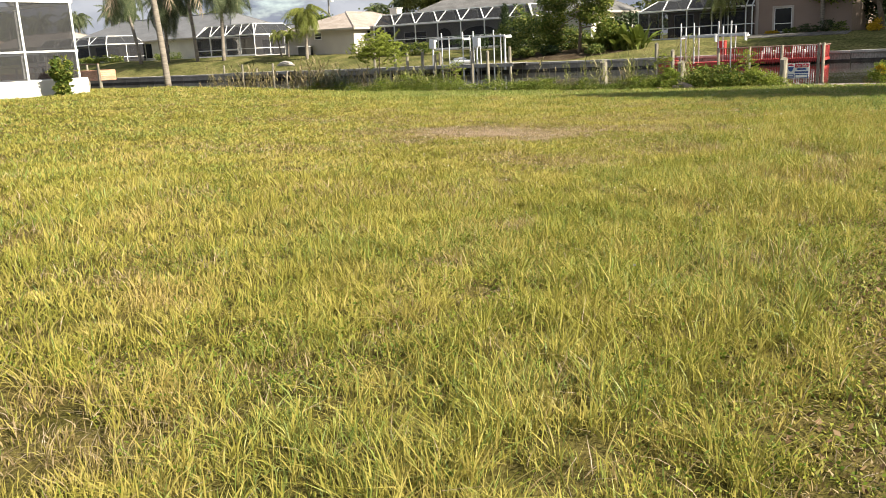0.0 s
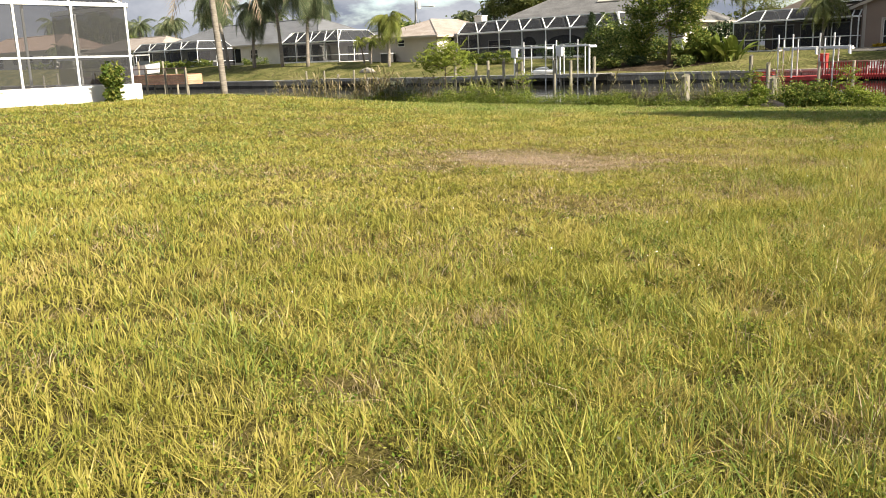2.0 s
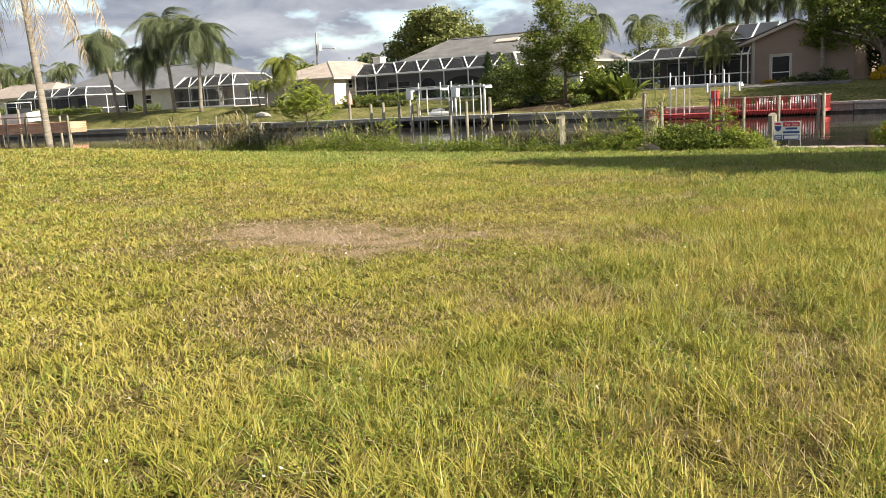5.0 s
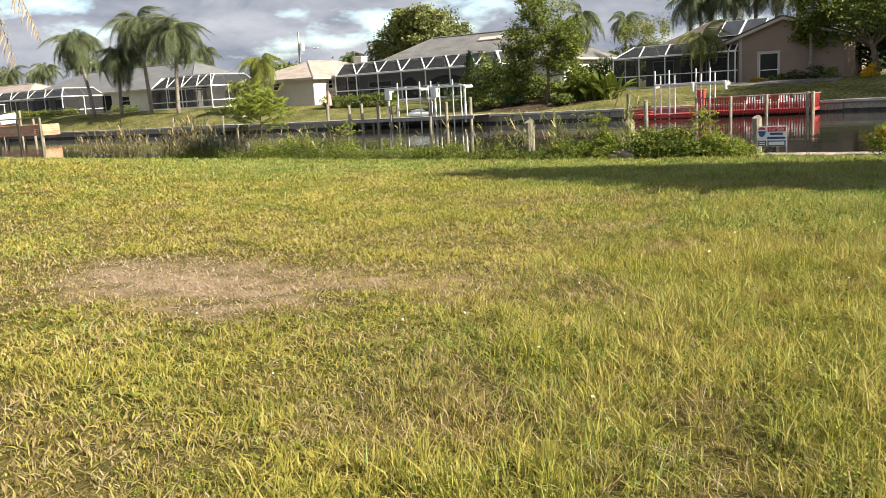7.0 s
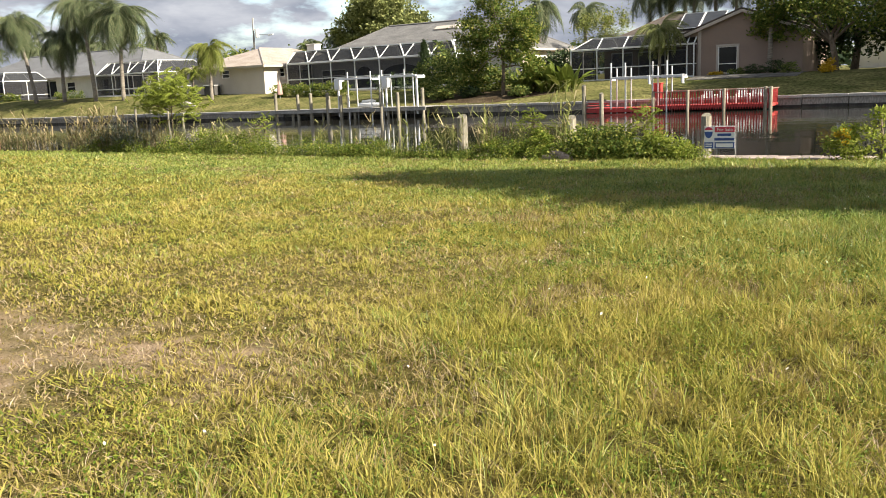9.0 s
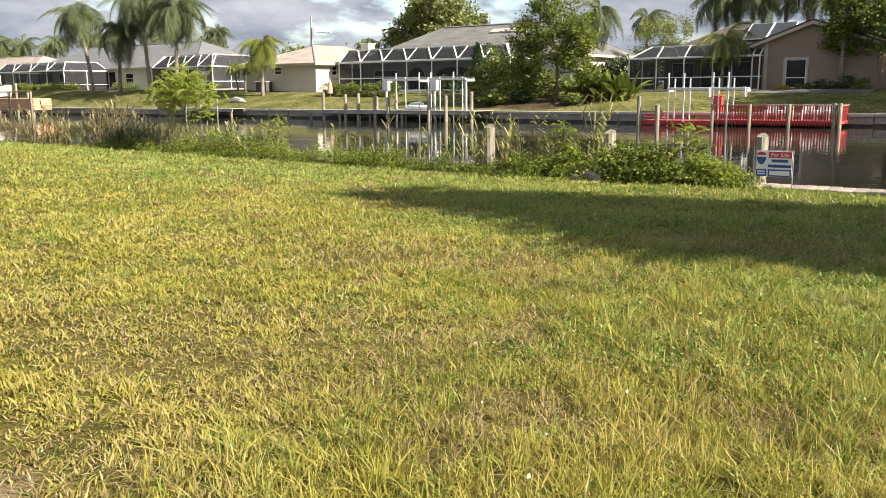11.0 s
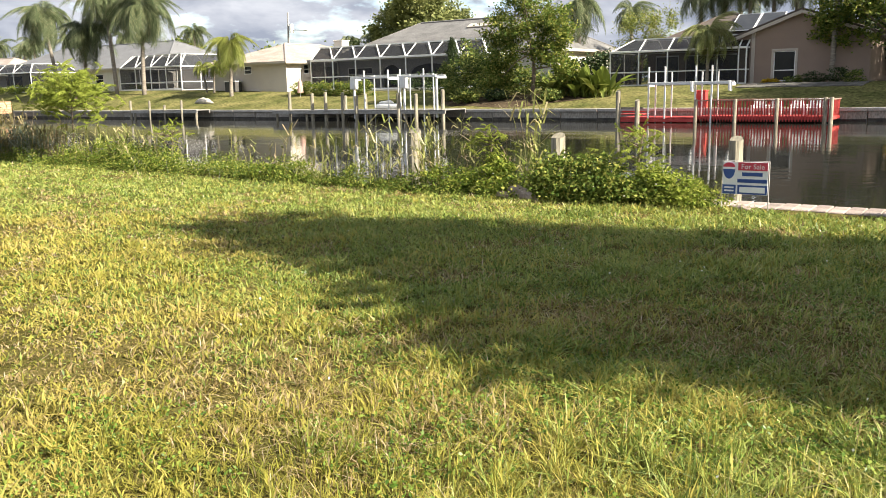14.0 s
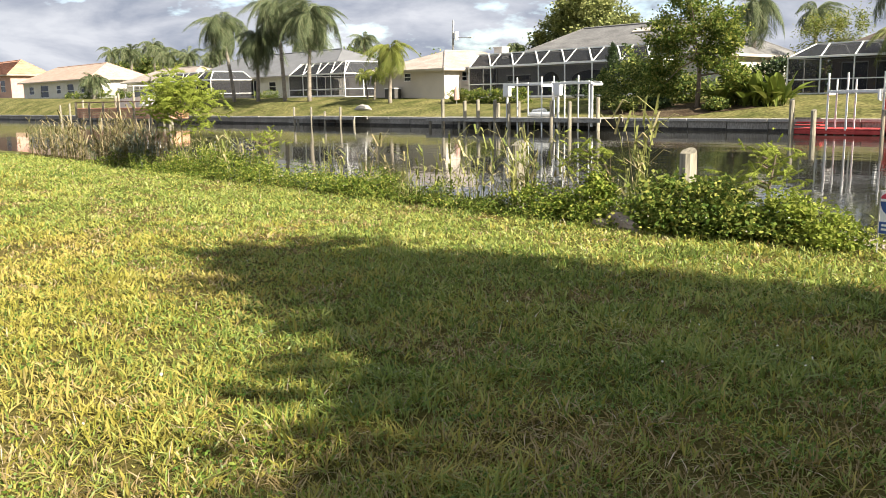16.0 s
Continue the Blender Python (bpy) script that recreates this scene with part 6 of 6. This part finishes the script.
for i in range(95):
    x = -22.5 + i * 0.195
    hgt = (0.04 if x > -12 else 0.09) + 0.2 * abs(math.sin(i * 0.37) * math.sin(i * 0.9 + 1)) ** 1.5 + (0.04 if x < -11 else 0.0)
    pts.append(((x, 24.72 + random.uniform(-0.2, 0.2), hgt * 0.7 - 0.06), (0.32, 0.34, hgt)))
cloud = crown_points(pts, (20, 24), 0.6)
for k, (name, leaf, lab) in enumerate((("bank_weeds", "leaf_bush", "tangle of low leafy weeds along the bank"), ("bright_weeds", "leaf_sun", "paler yellow-green weeds among the tangle on the bank"))):
    single(name, leaf_mesh(name, cloud[k::3] if k else cloud[np.arange(len(cloud)) % 3 != 1], 0.044, 0.024, M[leaf]), None, lab, "weeds", "", "stuff")
fl = np.stack([rng.uniform(-15, -4.5, 130), 24.6 + rng.normal(0, 0.22, 130), rng.uniform(0.02, 0.30, 130)], 1)
single("weed_flowers", leaf_mesh("weed_flowers", fl, 0.02, 0.018, M["petal"]), None, "tiny white flowers among the bank weeds", "flowers", "", "stuff")


def reeds(name, x, y, n, spread, h, material, label, lean=0.25, wide=0.015):
    """Tall grass stalks with blades bending off them."""
    t = thing(name, (x, y, -0.12), label, "reeds", "reeds on the bank")
    co, counts, index = [], [], []
    for i in range(n):
        bx, by = random.gauss(0, spread), random.gauss(0, 0.18)
        a, H = random.uniform(0, 6.28), h * random.uniform(0.55, 1.08)
        ld = lean * random.uniform(0.2, 1.4)
        ax = [Vector((bx + math.cos(a) * ld * H * s * s, by + math.sin(a) * ld * H * s * s * 0.6, H * s)) for s in (0, 0.35, 0.7, 1.0)]
        g = Geo().tube(ax, [0.008, 0.007, 0.005, 0.002], 4, caps=False)
        b = len(co)
        co += g.v
        for f in g.f:
            counts.append(4)
            index += [k + b for k in f]
        for k in range(5):
            s = random.uniform(0.15, 0.95)
            p = ax[0].lerp(ax[3], s)
            d = Vector((random.uniform(-1, 1), random.uniform(-0.6, 0.6), random.uniform(0.2, 0.9))).normalized() * H * random.uniform(0.2, 0.42)
            q = p + d * 0.6
            e = p + d + Vector((0, 0, -0.35 * d.length))
            o = d.cross(Vector((0, 0, 1))).normalized() * wide
            b = len(co)
            co += [tuple(v) for v in (p - o, p + o, q + o * 0.9, q - o * 0.9, e)]
            counts += [4, 3]
            index += [b, b + 1, b + 2, b + 3, b + 3, b + 2, b + 4]
    tagged(part("stalk_tuft", array_mesh("stalk_tuft", np.array(co), np.array(counts), np.array(index), M[material]), None, t), kind="stuff")
    return t


for x, n, sp, h, m in ((-27.5, 26, 0.5, 1.2, "reed_dry"), (-26.0, 34, 0.5, 1.35, "reed_dry"), (-24.6, 30, 0.5, 1.2, "reed_dry"), (-23.2, 18, 0.4, 0.9, "reed_dry"), (-22.2, 60, 0.45, 1.4, "reed_dry"), (-21.2, 36, 0.4, 1.2, "reed_dry"), (-21.6, 50, 0.4, 0.85, "reed_gray"), (-20.9, 50, 0.4, 0.95, "reed_gray"),
                       (-20.2, 40, 0.3, 0.75, "reed_gray"), (-19.5, 40, 0.4, 1.1, "reed_dry"), (-17.9, 30, 0.5, 0.95, "reed"), (-17.0, 24, 0.5, 0.9, "reed"), (-16.3, 14, 0.4, 0.95, "reed"), (-15.8, 8, 0.25, 1.05, "reed"), (-12.8, 4, 0.07, 0.8, "reed"), (-13.6, 5, 0.12, 0.95, "reed"), (-12.2, 4, 0.1, 1.05, "reed_dry"), (-11.5, 5, 0.2, 0.8, "reed_dry"), (-10.2, 5, 0.1, 1.3, "reed"), (-9.5, 5, 0.12, 1.2, "reed"), (-8.0, 5, 0.12, 1.1, "reed"), (-7.2, 4, 0.1, 1.0, "reed_dry"),
                       (-10.75, 6, 0.1, 0.98, "reed"), (-9.85, 8, 0.12, 1.12, "reed"), (-9.2, 4, 0.15, 0.8, "reed_dry"), (-8.6, 22, 0.15, 1.22, "reed"), (-8.3, 8, 0.2, 0.85, "reed_dry"), (-6.87, 14, 0.07, 1.5, "reed"), (-4.2, 6, 0.2, 0.5, "reed")):
    reeds("reed_clump", x, 24.95, n, sp, h, m, "dry tan reeds standing on the bank" if m != "reed_gray" else "gray-green tall grass on the bank")
for i in range(26):
    x = random.uniform(-16.5, -4.6)
    reeds("weed_stems", x, 24.9 + random.uniform(-0.25, 0.2), random.randint(2, 5), 0.09, random.uniform(0.28, 0.6), random.choice(("reed", "reed", "reed_gray")), "thin upright weed stems among the bank plants", wide=0.01)
for x, y, s in ((-6.85, 24.55, 0.22), (-6.6, 24.4, 0.15), (-7.05, 24.45, 0.13), (-3.6, 24.5, 0.12)):
    r_ = thing("rock", (x, y, -0.1), "broken pinkish-brown concrete lump on the bank", "rock", "rocks")
    part("stone", Geo().tube([(-s, 0, 0), (-s * 0.6, s * 0.2, s * 0.35), (0.1 * s, 0, s * 0.45), (s * 0.7, -s * 0.1, s * 0.3), (s, 0, 0)], [s * 0.15, s * 0.4, s * 0.45, s * 0.4, s * 0.1], 7), M["paver"], r_)
bk = thing("bucket", (-5.22, 24.72, -0.02), "pale blue-gray plastic bucket lodged in the weeds", "bucket")
part("shell", Geo().tube([(0, 0, 0), (0.02, -0.02, 0.12), (0.04, -0.04, 0.24), (0.045, -0.045, 0.25)], [0.10, 0.115, 0.13, 0.14], 14), M["pale_blue"], bk)
part("handle", Geo().tube([(-0.1, -0.04, 0.25), (-0.06, -0.12, 0.34), (0.06, -0.14, 0.36), (0.17, -0.05, 0.26)], [0.005] * 4, 5), M["metal_pole"], bk)


# ---- the grass of the lot ----
table = np.random.default_rng(31).random((97, 89))


def vnoise(x, y, cell, seed=0):
    """Soft random field from 0 to 1 with hills about one cell wide."""
    u, v = x / cell + 13.7 * seed + 500, y / cell + 29.3 * seed + 500
    i, j = np.floor(u).astype(int), np.floor(v).astype(int)
    a, b = u - i, v - j
    a, b = a * a * (3 - 2 * a), b * b * (3 - 2 * b)
    t = lambda p, q: table[p % 97, q % 89]
    return (t(i, j) * (1 - a) + t(i + 1, j) * a) * (1 - b) + (t(i, j + 1) * (1 - a) + t(i + 1, j + 1) * a) * b


def ramp01(a, b, x):
    t = np.clip((x - a) / (b - a), 0, 1)
    return t * t * (3 - 2 * t)


def lot_np(x, y):
    rise = 0.58 * ramp01(9, 22, -x) * (1 - 0.8 * ramp01(17, 24, y))
    return 0.03 - 0.13 * ramp01(17.5, 24.0, y) + rise + 0.012 * np.sin(x * 1.7 + y * 0.6) * np.sin(y * 1.3)


def spots(x, y, places):
    """Largest of several soft ovals (x, y, half width, half depth, strength), their rims broken up."""
    n = vnoise(x, y, 0.9, 3) * 0.6 + vnoise(x, y, 0.35, 4) * 0.5 + vnoise(x, y, 0.13, 5) * 0.3 - 0.7
    out = np.zeros_like(x)
    for cx, cy, rx, ry, s in places:
        out = np.maximum(out, s * np.clip(1.5 * (1.15 - np.hypot((x - cx) / rx, (y - cy) / ry) + 1.1 * n), 0, 1))
    return out


def bare(x, y):
    """1 where sandy soil lies open on the worn patch, 0 away from it."""
    return spots(x, y, ((-5.35, 10.9, 1.7, 0.75, 1.0), (-6.2, 11.4, 1.3, 0.5, 0.9), (-4.7, 10.35, 0.8, 0.35, 0.9), (-4.0, 11.2, 0.6, 0.3, 0.7), (-6.4, 9.4, 0.8, 0.3, 0.6), (-10.5, 12.5, 1.2, 0.5, 0.5)))


def brown(x, y):
    """Where the grass is thin, short and rusty."""
    wide = spots(x, y, ((-5.5, 10.9, 3.4, 1.9, 0.75), (-3.0, 8.0, 1.3, 0.6, 0.7), (-1.9, 9.3, 0.8, 0.5, 0.6), (-3.4, 11.7, 1.8, 0.9, 0.7), (-3.7, 16.5, 1.5, 0.8, 0.7), (-5.0, 16.5, 1.2, 0.9, 0.6), (-3.0, 14.4, 1.5, 0.8, 0.6),
                        (-3.6, 17.7, 0.6, 0.5, 0.7), (-1.5, 0.5, 0.6, 0.35, 0.8), (-4.6, 13.4, 2.0, 0.8, 0.5), (-8.3, 8.3, 2.2, 0.8, 0.45), (-3.4, 5.5, 1.4, 0.6, 0.35), (-9.0, 13.0, 3.5, 1.2, 0.4), (-4.4, 19.2, 0.7, 0.5, 0.6), (-2.6, 18.7, 1.5, 0.7, 0.6), (-1.9, 19.8, 0.9, 0.5, 0.5)))
    few = 0.7 * ramp01(0.62, 0.82, 0.6 * vnoise(x, y, 0.55, 7) + 0.4 * vnoise(x, y, 0.2, 8))
    return np.maximum(wide, few)


def litter(x, y):
    """1 on the trodden strip along the lot's side, strewn with dead leaves."""
    return ramp01(-0.1, 0.14, x - (1.16 - 0.082 * y) + 0.3 * (vnoise(x, y, 0.3, 11) - 0.5)) * (1 - ramp01(8, 10, y))


def upright(x, y):
    """1 where the grass stands high: near the street and along the walked side."""
    side = ramp01(2.9, 1.2, 1.3 - 0.14 * y - x + 1.3 * (vnoise(x, y, 1.3, 12) - 0.5)) * ramp01(18, 15, y)
    return np.maximum(side * 0.85, ramp01(8.5, 3.5, y + 2.5 * (vnoise(x, y, 1.8, 13) - 0.5)) * 0.8) * (1 - litter(x, y))


def tall(x, y):
    n = 0.4 + 0.55 * vnoise(x, y, 0.5, 14) + 0.75 * vnoise(x, y, 0.15, 15)
    h = 0.054 + 0.056 * upright(x, y) + 0.02 * ramp01(14, 17, y) * ramp01(-6, -4, x)
    return np.clip(h * n * (1 - 0.45 * brown(x, y)) * (1 - 0.6 * bare(x, y)) * (1 - 0.35 * litter(x, y)), 0.018, 0.4)


def strip(x0, x1, y0, y1, per):
    n = int((x1 - x0) * (y1 - y0) * per)
    return rng.uniform(x0, x1, n), rng.uniform(y0, y1, n)


LINE = Vector((-0.1392, 0.9903))           # the way the lot is crossed, from (1.5, -1.2) for 17.3 m


def meadow(per, power, back=4.0, reach=26.0):
    """Places over the lot, thickest along the crossing line and thinning with the distance from it; also gives that distance."""
    edges = [-1.3, 2.3] + [2.3 * (reach / 2.3) ** (k / 9) for k in range(1, 10)]
    ox, oy, od = [], [], []
    for a, b in zip(edges, edges[1:]):
        top = (2.6 / max(2.6, 1.12 * a)) ** power
        n = int((b - a) * (30.0 + back) * per * top)
        s, d = rng.uniform(-back, 30.0, n), rng.uniform(a, b, n)
        far = np.maximum(2.6, 1.12 * np.hypot(np.maximum(d, 0), np.maximum(s - 17.3, 0)))
        keep = rng.uniform(size=n) < (2.6 / far) ** power / top * np.where(s < 0.42 * d - 0.8, 0.3, 1.0)
        s, d, far = s[keep], d[keep], far[keep]
        ox.append(1.5 + LINE.x * s - LINE.y * d), oy.append(-1.2 + LINE.y * s + LINE.x * d), od.append(far)
    x, y, far = np.concatenate(ox), np.concatenate(oy), np.concatenate(od)
    keep = (y < 24.5) & ~((x < -22.9) & (y < 15.6))
    return x[keep], y[keep], far[keep]


def tufted(x, y, cell, pull):
    """Draw blades together into tufts; also gives each tuft a number from 0 to 1."""
    i, j = np.floor(x / cell), np.floor(y / cell)
    h1, h2, h3 = (np.modf(np.abs(np.sin(i * p + j * q) * 43758.5))[0] for p, q in ((127.1, 311.7), (269.5, 183.3), (71.3, 97.9)))
    return x + ((i + 0.1 + 0.8 * h1) * cell - x) * pull, y + ((j + 0.1 + 0.8 * h2) * cell - y) * pull, h3


gx, gy, gd = meadow(7300, 1.33)
gx, gy, gt = tufted(gx, gy, 0.083, rng.uniform(-0.05, 0.45, len(gx)) * ramp01(12, 4, gd))
gap = vnoise(gx, gy, 0.11, 21) * 0.6 + vnoise(gx, gy, 0.045, 22) * 0.4
keep = (rng.uniform(size=len(gx)) > 0.42 * bare(gx, gy)) & (rng.uniform(size=len(gx)) > 0.45 * brown(gx, gy)) & (rng.uniform(size=len(gx)) > 0.5 * litter(gx, gy)) & (rng.uniform(size=len(gx)) > 0.95 * ramp01(0.41, 0.27, gap - 0.07 * upright(gx, gy)) * ramp01(12, 4, gd)) & (rng.uniform(size=len(gx)) > 0.28 * upright(gx, gy))
gx, gy, gd, gt = gx[keep], gy[keep], gd[keep], gt[keep]
gw = 0.0041 * (gd / 2.6) ** 0.64
for x0, x1, y0, y1, per, w in ((1.9, 12, -9.0, 24.5, 90, 0.03), (-30, 1.9, -9.0, -3.6, 70, 0.03), (-30, -22.9, 16.2, 24.7, 260, 0.02)):
    ex, ey = strip(x0, x1, y0, y1, per)
    gx, gy, gt = np.concatenate([gx, ex]), np.concatenate([gy, ey]), np.concatenate([gt, rng.uniform(size=len(ex))])
    gw, gd = np.concatenate([gw, np.full(len(ex), w)]), np.concatenate([gd, np.full(len(ex), 20.0)])
n_ = len(gx)
up_, br_ = upright(gx, gy), brown(gx, gy)
gh = tall(gx, gy) * rng.uniform(0.5, 1.35, n_) * (0.6 + 0.8 * gt) + (rng.uniform(size=n_) > 0.985) * rng.uniform(0.02, 0.09, n_) * (0.3 + up_)
gl = np.abs(rng.normal(0.8 - 0.35 * up_, 0.55 - 0.12 * up_, n_))
gw = gw * rng.uniform(0.6, 1.4, n_) * (1.8 - 0.6 * up_)
share = 0.6 * vnoise(gx, gy, 0.8, 23) + 0.4 * vnoise(gx, gy, 0.25, 24)
near_bank = ramp01(14.0, 20.5, gy + 1.2 * np.sin(gx * 0.8) + 0.8 * np.clip(gx + 3.5, -3.5, 4))
p_green = np.clip(0.05 + 0.22 * ramp01(-6, -13, gx) + 0.80 * near_bank + 0.20 * up_ * ramp01(-4, 0.5, gx) + 0.9 * (share - 0.5), 0.03, 0.9) * (1 - 0.7 * br_)
p_brown = np.clip(0.75 * br_ + 0.4 * bare(gx, gy) + 0.25 * litter(gx, gy), 0, 0.8)
pick_ = rng.uniform(size=n_)
for name, pick, mat_name, lab in (("grass", pick_ >= p_green + p_brown, "grass", "long uncut yellow-green grass covering the lot"),
                                  ("bank_grass", pick_ < p_green, "grass_green", "fresh green grass, thickest near the canal bank"),
                                  ("rusty_grass", (pick_ >= p_green) & (pick_ < p_green + p_brown), "grass_brown", "short rusty brown grass round a worn patch")):
    single(name, blade_mesh(name, gx[pick], gy[pick], lot_np(gx[pick], gy[pick]) - 0.008, gh[pick], gw[pick], gl[pick], M[mat_name]), None, lab, "grass", "", "stuff")

# dead stems lying among the green
sx, sy, sd = meadow(700, 1.3)
keep = rng.uniform(size=len(sx)) < 0.14 + 0.55 * brown(sx, sy) + 1.0 * bare(sx, sy)
sx, sy, sd = sx[keep], sy[keep], sd[keep]
sh = tall(sx, sy) * rng.uniform(0.5, 1.3, len(sx)) + 0.02 + 0.03 * bare(sx, sy)
single("dry_grass", blade_mesh("dry_grass", sx, sy, lot_np(sx, sy), sh, 0.0034 * (sd / 2.6) ** 0.7 * rng.uniform(0.6, 1.5, len(sx)), np.abs(rng.normal(1.2, 0.6, len(sx))), M["straw"]), None, "dead straw-coloured grass lying among the green", "grass", "", "stuff")

# broad-leaved weeds in patches
wx, wy, wd = meadow(1900, 1.5)
patch_ = 0.55 * vnoise(wx, wy, 0.7, 31) + 0.45 * vnoise(wx, wy, 0.22, 32)
keep = (rng.uniform(size=len(wx)) < ramp01(0.5, 0.72, patch_ + 0.22 * ramp01(14, 18, wy) + 0.17 * upright(wx, wy)) + 0.5 * litter(wx, wy)) & (bare(wx, wy) < 0.5) & (brown(wx, wy) < 0.6)
wx, wy, wd = wx[keep], wy[keep], wd[keep]
wz = lot_np(wx, wy) + tall(wx, wy) * rng.uniform(0.3, 0.85, len(wx))
for name, pick, mat_name, lab in (("clover_weeds", wy < 14.5, "weed", "small broad-leaved weeds among the grass"), ("bank_clover", wy >= 14.5, "weed_green", "low broad-leaved green weeds in the short grass")):
    size = 0.017 * (wd[pick].mean() / 3.2) ** 0.4
    single(name, leaf_mesh(name, np.stack([wx[pick], wy[pick], wz[pick]], 1), size, size * 0.55, M[mat_name], up=0.25), None, lab, "weeds", "", "stuff")

# dead leaves on the side strip
lx_, ly_ = strip(0.2, 1.9, -1.0, 9.0, 420)
keep = rng.uniform(size=len(lx_)) < 0.6 * litter(lx_, ly_)
lx_, ly_ = lx_[keep], ly_[keep]
single("leaf_litter", leaf_mesh("leaf_litter", np.stack([lx_, ly_, lot_np(lx_, ly_) + rng.uniform(0.004, 0.03, len(lx_))], 1), 0.034, 0.02, M["litter"], up=0.05), None, "brown dead leaves strewn along the trodden side", "leaves", "", "stuff")

cx, cy = strip(-9, 1, 3, 24, 1.0)
cz = lot_np(cx, cy) + tall(cx, cy) * 1.0
single("lawn_flowers", leaf_mesh("lawn_flowers", np.stack([cx, cy, cz], 1), 0.018, 0.015, M["petal"], up=1.0), None, "scattered tiny pale flowers in the grass", "flowers", "", "stuff")

# broken shell on the open soil
dx_, dy_ = strip(-8.6, -2.6, 9.0, 12.6, 1000)
keep = rng.uniform(size=len(dx_)) < np.clip(bare(dx_, dy_) - 0.45, 0, 1)
dx_, dy_ = dx_[keep], dy_[keep]
single("shell_gravel", leaf_mesh("shell_gravel", np.stack([dx_, dy_, lot_np(dx_, dy_) + 0.014], 1), 0.018, 0.014, M["shell"], up=0.1), None, "broken pale shell and stones on the worn patch", "gravel", "", "stuff")
